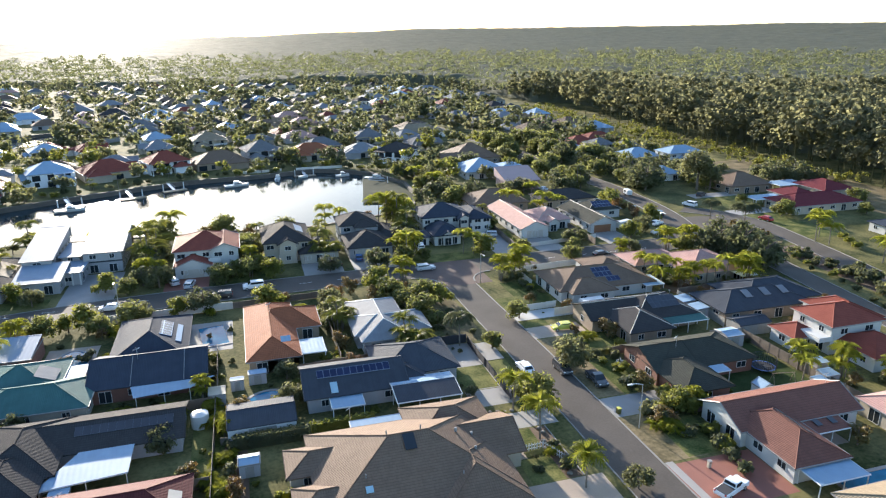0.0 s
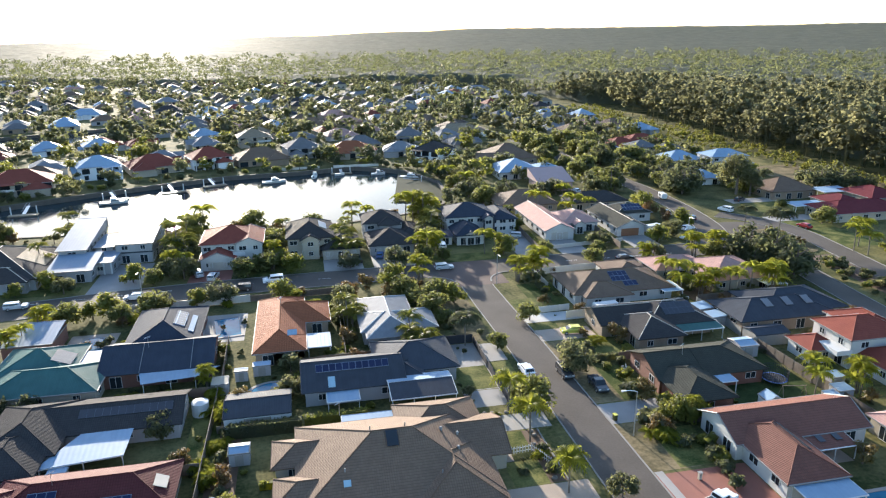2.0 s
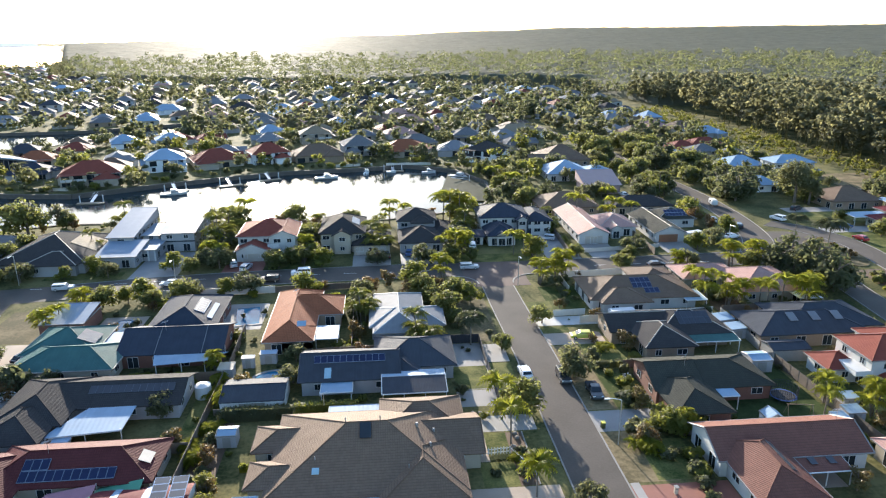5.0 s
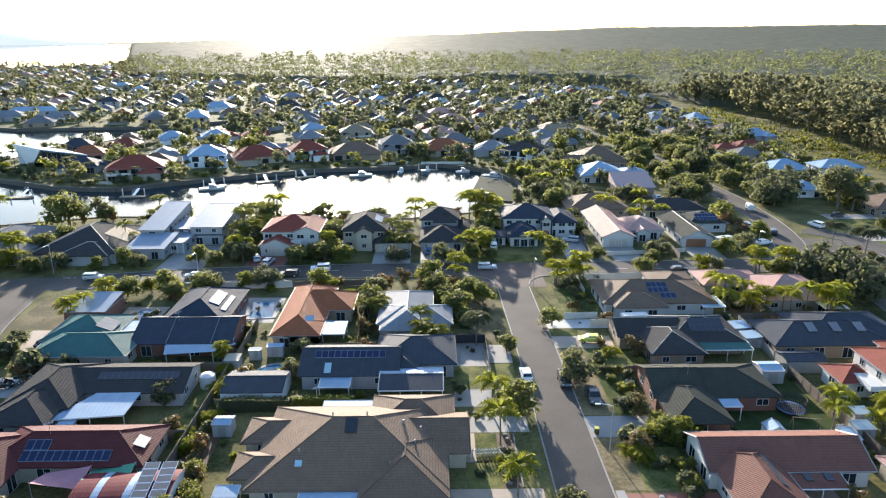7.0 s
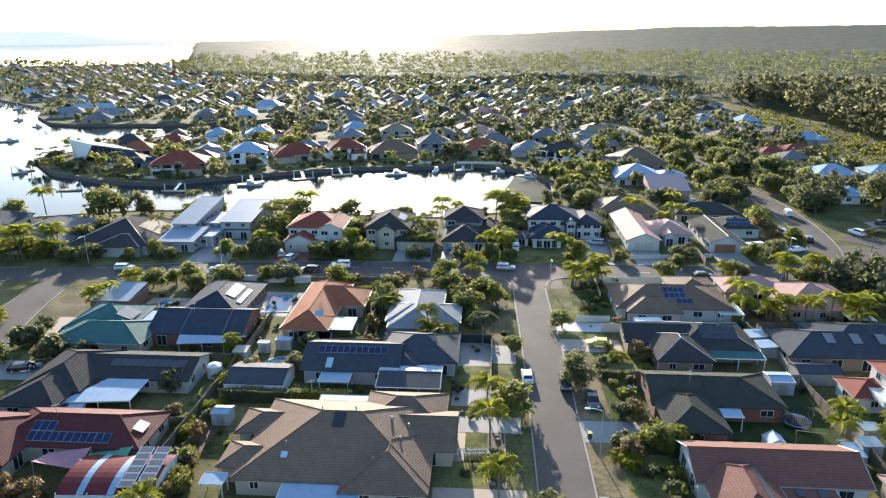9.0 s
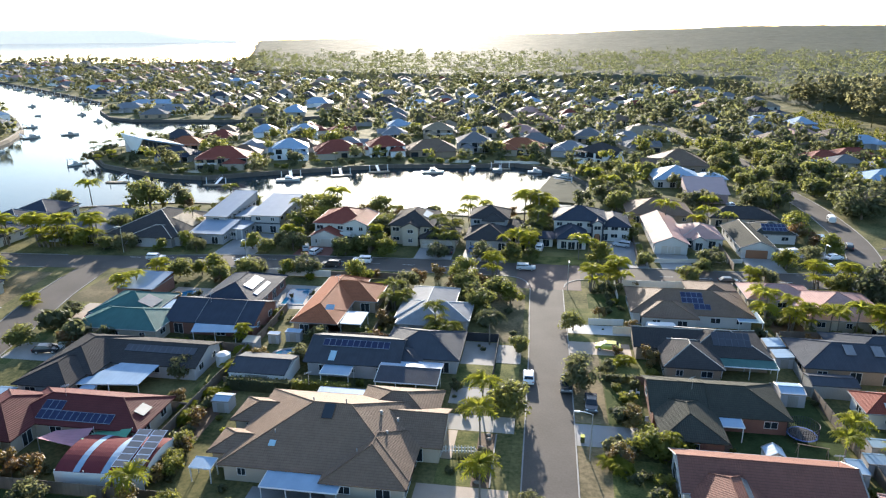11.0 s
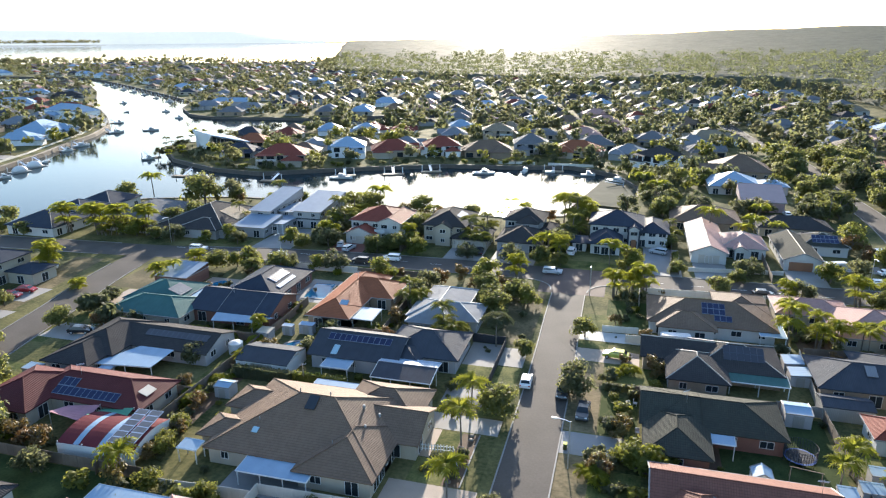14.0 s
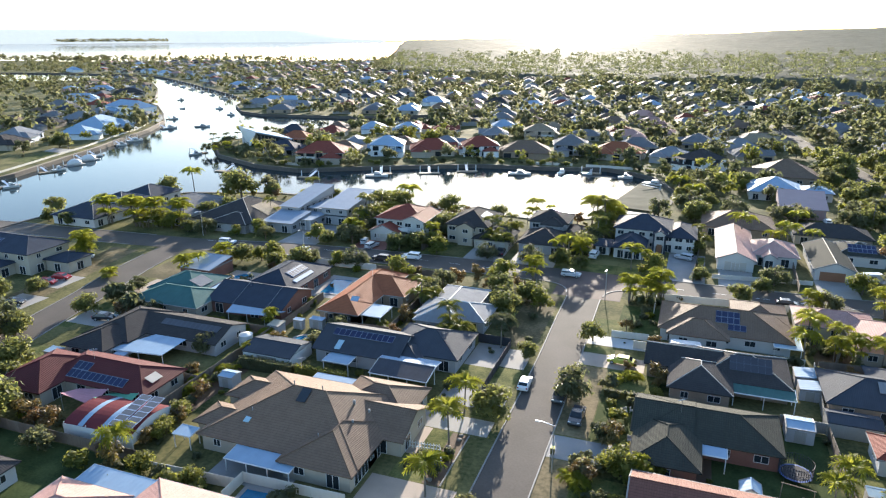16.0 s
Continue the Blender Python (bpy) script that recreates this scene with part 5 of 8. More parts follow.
far_house(-13, 402, 19, 14, 20, "tan_tile", "cream_render", 3.2)
far_house(100, 387, 29, 16, 14, "tan_tile", "bright_render", 3.0, label="long tan tiled house with white walls")
far_house(69, 373, 16, 15, 0, "grey_tile", "cream_render", 3.8)
far_house(50, 407, 14, 14, 0, "pink_tile", "cream_render", 3.0)
far_house(-135, 532, 23, 15, 0, "white_metal", "bright_render", 3.2, True)
far_house(-79, 525, 20, 15, 0, "charcoal_tile", "cream_render", 5.0, True)
far_house(-221, 468, 26, 15, 4, "grey_metal", "bright_render", 3.2, True)
far_house(-262, 476, 24, 15, 12, "grey_metal", "grey_render", 3.2, True)
far_house(-262, 510, 38, 13, 10, "white_metal", "grey_render", 3.2, True, wing=False)
far_house(178, 456, 17, 13, 8, "white_metal", "cream_render", 3.4, True)
far_house(196, 470, 16, 14, 0, "grey_tile", "brick_tan", 3.0, True)
far_house(117, 568, 20, 13, 8, "white_metal", "bright_render", 3.0, True)
far_house(147, 692, 17, 13, 8, "white_metal", "bright_render", 5.0, True)
far_house(191, 695, 26, 14, 6, "grey_metal", "bright_render", 3.0, True)
far_house(168, 700, 16, 13, 6, "white_metal", "cream_render", 3.0, True)
far_house(119, 616, 24, 14, 8, "grey_metal", "bright_render", 3.0, True)
far_house(84, 694, 18, 13, 8, "white_metal", "bright_render", 3.6, True)
far_house(90, 450, 15, 13, 10, "brown_tile", "cream_render", 3.2)
far_house(80, 414, 15, 13, 10, "grey_tile", "bright_render", 3.0)
far_house(-52, 530, 20, 14, 0, "white_metal", "bright_render", 3.0, True)
# the white wedge-shaped house on the point
W = thing("house", "white wedge-shaped modern house with a dark glazed side", "house", -146, 303, 0, 0, "houses across the canal")
PLAN = [Vector(p) for p in ((-14.5, 4, 9.2), (5, -8.5, 8.6), (20, 1, 4.6), (2, 14, 5.2))]
bm = bmesh.new()
poly(bm, *PLAN)
poly(bm, *[p - Vector((0, 0, 0.5)) for p in PLAN[::-1]])
for p, q in zip(PLAN, PLAN[1:] + PLAN[:1]):
    poly(bm, p - Vector((0, 0, 0.5)), q - Vector((0, 0, 0.5)), q, p)
part("roof", bm, "white_metal", W)
bm = bmesh.new()
blade = [Vector(p) for p in ((-14.4, 3.6, 9.1), (-7.5, 1.0, 0), (-4.5, -1.0, 0), (5, -8.8, 8.5))]
poly(bm, *blade)
poly(bm, *[p + Vector((0.25, 0.35, 0)) for p in blade[::-1]])
for p, q in zip(blade, blade[1:] + blade[:1]):
    poly(bm, p, p + Vector((0.25, 0.35, 0)), q + Vector((0.25, 0.35, 0)), q)
part("wall", bm, "bright_render", W, "white inverted triangular wall")
INNER = [Vector((0.0, 0.6, 0)) + (p - Vector((3, 2.6, 0))) * 0.9 + Vector((3, 2, 0)) for p in PLAN]
for k, (p, q) in enumerate(zip(INNER, INNER[1:] + INNER[:1])):
    if k:
        bm = bmesh.new()
        poly(bm, (p.x, p.y, 0), (q.x, q.y, 0), (q.x, q.y, q.z - 0.3), (p.x, p.y, p.z - 0.3))
        part("wall", bm, "glass" if k == 1 else "bright_render", W)
for k in range(1, 9):
    c = INNER[1].lerp(INNER[2], k / 9)
    boxed("mullion", "fascia", W, c.x - 0.08, c.x + 0.08, c.y - 0.2, c.y, 0, c.z - 0.6)
OCC.append((-164, -124, 290, 318))
far_house(-134, 322, 17, 13, 10, "orange_tile", "cream_render", 3.0)
# the west bank
for x, y, w, d, turn, roof, wall, eave in (
        (-266, 254, 20, 16, 108, "charcoal_tile", "cream_render", 3.0), (-283, 276, 22, 17, 110, "grey_metal", "bright_render", 3.0), (-258, 294, 17, 19, 112, "white_metal", "bright_render", 3.2),
        (-270, 320, 34, 24, 112, "white_metal", "bright_render", 3.6), (-322, 400, 40, 17, -14, "white_metal", "bright_render", 5.6), (-357, 436, 36, 15, -8, "red_tile", "bright_render", 3.6),
        (-318, 352, 20, 16, 20, "grey_metal", "grey_render", 3.0), (-340, 318, 20, 15, 20, "brown_tile", "cream_render", 3.0), (-430, 456, 30, 15, 36, "white_metal", "bright_render", 3.4),
        (-400, 410, 22, 15, 20, "grey_tile", "cream_render", 3.0), (-425, 505, 26, 15, 60, "charcoal_tile", "cream_render", 4.8), (-500, 548, 24, 14, 40, "white_metal", "bright_render", 3.0),
        (-470, 568, 22, 14, 50, "grey_tile", "cream_render", 3.0), (-540, 620, 24, 15, 40, "brown_tile", "cream_render", 3.0)):
    far_house(x, y, w, d, turn, roof, wall, eave, y > 380)
for x, y, w, d, roof in ((-700, 836, 34, 14, "white_metal"), (-640, 800, 30, 14, "white_metal"), (-590, 790, 24, 14, "grey_metal"), (-550, 752, 26, 15, "white_metal"), (-505, 720, 26, 16, "grey_metal"),
                         (-460, 680, 24, 15, "grey_tile"), (-840, 830, 40, 16, "white_metal"), (-770, 846, 26, 14, "grey_metal"), (-400, 640, 26, 15, "white_metal")):
    far_house(x, y, w, d, rng.uniform(-40, -10), roof, "bright_render", 3.4, True, wing=False)

# ---- the rest of the estate ----
ROOFS = ["grey_tile", "charcoal_tile", "brown_tile", "grey_tile", "grey_metal", "red_tile", "tan_tile", "slate_metal", "grey_metal", "brown_tile", "white_metal", "pink_tile"]
WALLS = ["cream_render", "white_render", "grey_render", "brick_tan"]
FOREST = [(232, 120), (228, 170), (229, 236), (231, 296), (238, 365), (242, 480), (236, 600), (228, 700), (170, 790), (30, 850), (-190, 868), (-396, 985), (-486, 1196), (-570, 1420), (-690, 1710),
          (-870, 2200), (-1230, 3000), (-1750, 4250), (5000, 5600), (5600, 100)]


def road_near(x, y, extra=0.0):
    p = Vector((x, y, 0))
    for line, width in ROADS:
        for a in line:
            if (a.x - x) ** 2 + (a.y - y) ** 2 < (width / 2 + extra + 2.5) ** 2:
                return True
    return False


def near_water(x, y, r):
    return any(inside(BASIN, x + dx, y + dy) for dx, dy in ((0, 0), (r, 0), (-r, 0), (0, r), (0, -r)))


def taken(x, y, w, d):
    return any(a - w < x < b + w and c - d < y < e + d for a, b, c, e in OCC)


distant = []
# open lawns of the west bank
OCC.append((-258, -200, 190, 262))
ang = radians(14)
for row in range(0, 40):
    for col in range(-45, 18):
        u, v = col * 23.5 + rng.uniform(-2, 2), 225 + row * 29 + (6 if row % 2 else -2) + rng.uniform(-1.5, 1.5)
        x, y = u * math.cos(ang) - (v - 225) * math.sin(ang), 225 + u * math.sin(ang) + (v - 225) * math.cos(ang)
        r = math.hypot(x, y)
        if y < 215 or r > 1500 or x < -0.92 * y - 40 or x > 212 or inside(FOREST, x + 14, y + 12) or near_water(x, y, 12) or inside(BAY, x, y + 60) or taken(x, y, 9, 8) or road_near(x, y, 9):
            continue
        if y > 640 and rng.random() < 0.3 or 100 < x and y > 300 and rng.random() < 0.12:
            continue
        plain = r > 380
        if r > 640:
            distant.append((x, y, rng.uniform(13, 19), rng.uniform(11, 15), ang + rng.choice((0, math.pi / 2)) + rng.uniform(-0.07, 0.07), rng.choice(ROOFS), rng.choice((2.8, 2.8, 3.0, 5.0))))
            OCC.append((x - 9, x + 9, y - 8, y + 8))
            continue
        far_house(x, y, rng.uniform(14, 19), rng.uniform(12, 15), math.degrees(ang) + rng.choice((0, 90, 0)) + rng.uniform(-4, 4), rng.choice(ROOFS), rng.choice(WALLS), rng.choice((2.8, 2.8, 3.0, 5.0)), plain, wing=r < 480)

# the farthest roofs, too many and too small to pick apart
mats = sorted(set(d[5] for d in distant))
V, F, slot = [], [], []
for x, y, w, d, turn, roof, eave in distant:
    c, s = math.cos(turn), math.sin(turn)
    slopes = roof_faces(-w / 2, w / 2, -d / 2, d / 2, eave, "hip", 23)[0]
    a, b = w / 2 - 0.5, d / 2 - 0.5
    ring = [(-a, -b), (a, -b), (a, b), (-a, b)]
    sides = [((*p, 0), (*q, 0), (*q, eave), (*p, eave)) for p, q in zip(ring, ring[1:] + ring[:1])]
    wins = []
    for p, q in zip(ring, ring[1:] + ring[:1]):
        for t0, t1 in ((0.15, 0.32), (0.6, 0.8)):
            p0, p1 = [tuple((1 - t) * p[i] + t * q[i] for i in (0, 1)) for t in (t0, t1)]
            out = Vector((q[1] - p[1], p[0] - q[0])).normalized() * 0.06
            wins.append(tuple((v[0] + out.x, v[1] + out.y, z) for v, z in ((p0, 0.9), (p1, 0.9), (p1, 2.2), (p0, 2.2))))
    for faces, k in ((slopes, mats.index(roof)), (sides, len(mats)), (wins, len(mats) + 1)):
        for f in faces:
            F.append(tuple(range(len(V), len(V) + len(f))))
            V += [(x + c * p[0] - s * p[1], y + s * p[0] + c * p[1], p[2]) for p in f]
            slot.append(k)
me = mesh_of("distant_houses", V, F, M[mats[0]])
for k in mats[1:] + ["cream_render", "glass"]:
    me.materials.append(M[k])
me.polygons.foreach_set("material_index", slot)
tagged(new("distant_houses", me), "many distant hipped-roof houses of the canal estate", "houses", kind="stuff")

# ---- trees among the far houses ----
def prototypes(n, R, H, leaves, size, clumps, seed, low=0.3, spread=0.42, heart=0.6, up=0.5, wild=0.6):
    out = []
    for i in range(n):
        g = np.random.default_rng(seed + i)
        c = np.stack([g.normal(0, R * spread, clumps), g.normal(0, R * spread, clumps), H * low + g.uniform(0.15, 1.0, clumps) * H * (1 - low) * 0.85], 1)
        r = g.uniform(0.36, 0.56, clumps) * R
        a, f = leaf_cloud(c, r, leaves, size, 0.8, seed + i, up, wild)
        v, f2 = lumps(c, r * heart, 0.8, seed + i)
        out.append((a, f, v, f2))
    return out


def plant_many(name, label, category, spots, protos, leaf, trunks=0.0, trunk_r=0.22, smooth=False):
    """Many trees as one object: leaf quads, hearts of the crowns and, where asked, stems."""
    V, F3, F4, n = [], [], [], 0
    g = np.random.default_rng(len(spots))
    for x, y, s, z in spots:
        a, f, v, f2 = protos[g.integers(len(protos))]
        t = g.uniform(0, math.tau)
        rot = np.array([[math.cos(t), math.sin(t), 0], [-math.sin(t), math.cos(t), 0], [0, 0, 1]]) * s
        at = np.array([x, y, z])
        V.append(a @ rot + at)
        F4.append(f + n)
        n += len(a)
        V.append(v @ rot + at)
        F3.append(f2 + n)
        n += len(v)
        if trunks and math.hypot(x, y) < trunks:
            h, r = protos[0][2][:, 2].max() * s * 0.75, trunk_r * s
            lx, ly = g.uniform(-0.8, 0.8, 2)
            V.append(np.array([(x - r, y, z), (x + r * 0.5, y + r, z), (x + r * 0.5, y - r, z), (x + lx, y + ly, z + h)]))
            F3.append(np.array([(0, 1, 3), (1, 2, 3), (2, 0, 3)]) + n)
            n += 4
    V, F3, F4 = np.concatenate(V), np.concatenate(F3), np.concatenate(F4)
    me = bpy.data.meshes.new(name)
    me.vertices.add(len(V))
    me.vertices.foreach_set("co", V.astype(np.float32).ravel())
    loops = np.concatenate([F4.ravel(), F3.ravel()])
    me.loops.add(len(loops))
    me.loops.foreach_set("vertex_index", loops.astype(np.int32))
    starts = np.concatenate([np.arange(len(F4)) * 4, len(F4) * 4 + np.arange(len(F3)) * 3])
    me.polygons.add(len(starts))
    me.polygons.foreach_set("loop_start", starts.astype(np.int32))
    me.materials.append(M[leaf])
    me.update()
    me.validate()
    if smooth:
        me.polygons.foreach_set("use_smooth", [True] * len(me.polygons))
    return tagged(new(name, me), label, category, kind="stuff")


def free(x, y, gap=0.5):
    return not (near_water(x, y, 1.5) or taken(x, y, gap, gap) or road_near(x, y, 0.5))


spots = {0: [], 1: [], 2: []}
tries = 0
while sum(len(v) for v in spots.values()) < 1450 and tries < 60000:
    tries += 1
    r = 330 + 1300 * rng.random() ** 1.6
    a = radians(rng.uniform(48, 140))
    x, y = r * math.cos(a), r * math.sin(a)
    if y < 225 or r < 390 or x > 197 and y < 640 or inside(FOREST, x, y) or inside(BAY, x, y) or not free(x, y, 0.2) or x < -205 and y < 520 and rng.random() < 0.5:
        continue
    spots[rng.randrange(3)].append((x, y, rng.uniform(0.75, 1.6) * (1.3 if rng.random() < 0.1 else 1), 0))
far_protos = prototypes(12, 4.4, 7.4, 46, 1.5, 5, 300, 0.2, 0.42, 0.45, 0.7, 0.4)
for k, leaf in enumerate(("leaf_mid", "leaf_dark", "leaf_gum")):
    plant_many("distant_trees", "rounded garden trees between distant roofs", "trees", spots[k], far_protos, leaf)
# single trees at middle distance, and the many behind them
n, behind = 0, {0: [], 1: [], 2: []}
while n < 250:
    r, a = rng.uniform(215, 410), radians(rng.uniform(50, 138))
    x, y = r * math.cos(a), r * math.sin(a)
    if y > 205 and x < 197 and not (x < -205 and rng.random() < 0.6) and free(x, y, 0.3) and not inside(FOREST, x, y) and not (60 < x < 220 and 150 < y < 215) and not (near_water(x, y, 9) and rng.random() < 0.6):
        if r < 265 or rng.random() < 0.12:
            rng.choice((K["mid0"], K["mid1"], K["mid2"], K["fpalm"], K["mid0"])).put(x, y, rng.uniform(0.6, 1.25))
        else:
            behind[rng.randrange(3)].append((x, y, rng.uniform(0.6, 1.3), 0))
        n += 1
for k in range(400):
    x, y = rng.uniform(104, 196), rng.uniform(196, 345)
    if free(x, y, 1.6) and not road_near(x, y, 3.0) and not (84 < x < 118 and y < 262) and not inside(FOREST, x, y) and sum(len(v) for v in behind.values()) < 165:
        behind[(0, 1, 1)[rng.randrange(3)]].append((x, y, rng.uniform(0.8, 1.6), 0))
mid_protos = prototypes(8, 3.9, 7.0, 180, 1.05, 7, 900, 0.2, 0.42, 0.45, 0.6, 0.4)
for k, leaf in enumerate(("leaf_mid", "leaf_dark", "leaf_yellow")):
    plant_many("canal_trees", "garden trees around the canal houses", "trees", behind[k], mid_protos, leaf)
# the big dark round trees in the middle distance
for x, y, s in ((6, 640, 2.6), (-14, 650, 2.4), (22, 655, 2.3), (70, 640, 2.2), (86, 630, 2.4), (127, 470, 2.8), (115, 478, 2.2), (139, 447, 2.1), (150, 472, 2.2), (169, 516, 2.5), (182, 524, 2.3), (158, 500, 2.1), (196, 530, 2.2)):
    K["mid1"].put(x, y, s, tall=0.8)

# ---- forest and distance ----
def in_view(x, y):
    a = math.degrees(math.atan2(y, x))
    return 33 < a < 113


wood = []
spacing = 8.2
for i in range(int(900 / spacing)):
    for j in range(int(1150 / spacing)):
        x, y = -420 + (i + rng.random()) * spacing, 110 + (j + rng.random()) * spacing
        r = math.hypot(x, y)
        if inside(FOREST, x, y) and in_view(x, y) and r < 640:
            wood.append((x, y, rng.choice((0.7, 0.9, 1.05, 1.15, 1.25, 1.4)) * rng.uniform(0.94, 1.06) * (1.12 if x < 330 else 1.0), 0))
for i in range(70):
    for j in range(90):
        x, y = 470 + (i + rng.random()) * spacing, 230 + (j + rng.random()) * spacing
        if in_view(x, y) and inside(FOREST, x, y) and math.hypot(x, y) < 640:
            wood.append((x, y, rng.choice((0.7, 0.9, 1.05, 1.15, 1.25, 1.4)) * rng.uniform(0.94, 1.06) * (1.12 if x < 330 else 1.0), 0))
gum = prototypes(12, 5.6, 18.5, 150, 1.15, 8, 500, 0.28, 0.34, 0.45, 0.8, 0.45)
plant_many("forest_trees", "dense grey-green eucalypt forest with pale trunks", "forest", wood, gum, "leaf_gum", 520, 0.3)
canopy = []
step = 10.5
r = 620.0
while r < 1850:
    n = int(radians(79) * r / step)
    for k in range(n):
        a = radians(34) + radians(79) * (k + rng.random()) / n
        rr = r + rng.uniform(-5, 5)
        x, y = rr * math.cos(a), rr * math.sin(a)
        dense = (1900 - r) / 900
        if rng.random() < dense and inside(FOREST, x, y) and not inside(BAY, x, y):
            canopy.append((x, y, rng.uniform(0.8, 1.2) * (step / 10.5) ** 0.5, rng.uniform(-5.5, -2.5) - float(np.interp(math.degrees(a), (76, 90), (0, 7)))))
    r += step
    step *= 1.014
low = [(a, f, v[:0], f2[:0]) for a, f, v, f2 in prototypes(10, 6.6, 16.5, 42, 1.9, 6, 700, 0.5, 0.4, 0.6, 0.8, 0.3)]
plant_many("forest_canopy", "continuous eucalypt canopy reaching to the horizon", "forest", canopy, low, "leaf_dark")


def rise(a):
    """Height of the far woods against the sky, by direction in degrees."""
    return float(np.interp(a, (30, 45, 63, 75, 81, 87, 93, 100, 106, 112, 116, 121, 150), (92, 90, 78, 74, 60, 45, 28, 14, 4, 0, 0, 66, 80)))


def woods(name, a0, a1, r0, r1, na, nr, r_rise, base=12, fit=False, material="canopy", margin=10):
    V, F = [], []
    for j in range(nr + 1):
        r = r0 * (r1 / r0) ** (j / nr)
        for i in range(na + 1):
            a = a0 + (a1 - a0) * i / na
            x, y = r * math.cos(radians(a)), r * math.sin(radians(a))
            k = max(0.0, (r - r_rise) / (r1 - r_rise)) if r1 > r_rise else 0.0
            bump = noise.noise((x / 60, y / 60, 0)) * 3 + noise.noise((x / 10, y / 10, 3)) * 3.4 + noise.noise((x / 34, y / 34, 8)) * 2.0 + noise.noise((x / 400, y / 400, 5)) * 9 * k
            z = float(np.interp(r, (1800, 2600), (float(np.interp(a, (76, 90), (base, 5.0))), base))) + rise(a) * k * k * (3 - 2 * k) + bump
            if j in (0, nr) or i in (0, na) or fit and (not inside(FOREST, x, y) or not inside(FOREST, x - margin, y - margin) or inside(BAY, x, y)):
                z = -1.0
            V.append((x, y, z))
    for j in range(nr):
        for i in range(na):
            p = j * (na + 1) + i
            F.append((p, p + 1, p + na + 2, p + na + 1))
    return tagged(new(name, mesh_of(name, V, F, M[material], True)), "hazy wooded plain rising to low hills on the horizon", "forest", kind="stuff")


woods("far_woods", 30, 112.4, 1720, 4850, 360, 90, 2200)
woods("forest_understorey", 33, 80, 240, 640, 150, 80, 9000, 10.5, True, margin=34)
woods("forest_understorey", 30, 113, 600, 1760, 300, 110, 9000, 12.0, True)
# far shore strip, its haze held in the glowing pale material
woods("backdrop_far_shore", 114, 152, 4680, 4900, 260, 6, 4600, material="far_land_haze")
isle = []
for k in range(260):
    a, r = rng.uniform(130.4, 137.8), rng.uniform(4380, 4460)
    isle.append((r * math.cos(radians(a)), r * math.sin(radians(a)), rng.uniform(1.4, 2.0), -1.6))
plant_many("island_trees", "low wooded island in the bay", "trees", isle, low, "leaf_gum")
bm = bmesh.new()
top = [(4370 + 110 * s) * Vector((math.cos(radians(130 + 8.2 * k / 20)), math.sin(radians(130 + 8.2 * k / 20)), 0)) for s, ks in ((0, range(21)), (1, range(20, -1, -1))) for k in ks]
bm.faces.new([bm.verts.new((p.x, p.y, -1.2)) for p in top])
tagged(part("ground_island", bm, "dry_grass"), "low sandy island shore", "ground", kind="structure")
edge = []
FRONT = [Vector(p) for p in FOREST[6:15]]
for k in range(170):
    i = rng.choice((0, 1, 2, 3, 4, 5, 5, 6, 7))
    p = FRONT[i].lerp(FRONT[i + 1], rng.random())
    edge.append((p.x + rng.uniform(-12, 14), p.y + rng.uniform(-22, 18), rng.uniform(0.3, 0.75), 0))
plant_many("forest_edge_trees", "ragged edge of the eucalypt forest behind the estate", "forest", edge, gum, "leaf_gum")
# the line of tall trees along the bay shore, and the dense gardens before it
shore_protos = prototypes(8, 6.0, 16, 60, 2.0, 4, 820, 0.3, 0.4)
shore = []
COAST = BAY[1:9]
for k in range(480):
    i = rng.choice((0, 1, 2, 3, 3, 4, 5, 6, 6))
    p = Vector(COAST[i]).lerp(Vector(COAST[i + 1]), rng.random())
    shore.append((p.x + rng.uniform(-14, 14), p.y - 6 - 55 * rng.random() ** 1.5, rng.uniform(0.45, 0.9) * (1.4 if rng.random() < 0.08 else 1), 0))
plant_many("shore_trees", "line of tall trees along the bay shore", "trees", shore, shore_protos, "leaf_gum")
town = []
while len(town) < 700:
    r, a = rng.uniform(780, 1450), radians(rng.uniform(103, 146))
    x, y = r * math.cos(a), r * math.sin(a)
    if not inside(FOREST, x, y) and not inside(BAY, x, y) and not near_water(x, y, 4) and not taken(x, y, -1, -1):
        town.append((x, y, rng.uniform(0.6, 1.25), 0))
plant_many("distant_trees", "dense trees among the farthest roofs", "trees", town, far_protos, "leaf_mid")
# scrub on the strip before the forest
scrub = []
while len(scrub) < 420:
    x, y = rng.uniform(196, 236), rng.uniform(205, 520)
    if free(x, y, 0) and (x > 214 or y > 300):
        scrub.append((x, y, rng.uniform(0.2, 0.62), 0))
plant_many("scrub", "low yellow-green scrub before the forest edge", "scrub", scrub, far_protos, "leaf_yellow")
patch("dry_field", "dry_grass", 197, 230, 150, 262, 0.012, "dry brown grass strip beside the forest", "ground", 0)

# ---- lots: paving, lawns, pools ----
patch("driveway", "concrete", 33.2, 39.4, 95.6, 113.4, 0.010, "pale concrete yard beside the slate house", "driveway")
patch("driveway", "concrete", 39.4, 43.8, 105.2, 112.6, 0.014, "concrete crossover to the street", "driveway")
patch("driveway", "concrete", 31.6, 43.8, 82.8, 87.2, 0.012, "pale concrete driveway", "driveway")
patch("driveway", "paver_tan", 31.8, 43.8, 62.0, 69.6, 0.012, "tan paved driveway of the brown house", "driveway")
patch("driveway", "concrete", 33, 43.8, 90.2, 95.4, 0.012, "concrete driveway to the carport", "driveway")
patch("driveway", "paver_red", 52.4, 66.0, 58.6, 68.4, 0.012, "red paved driveway with leaf stains", "driveway")
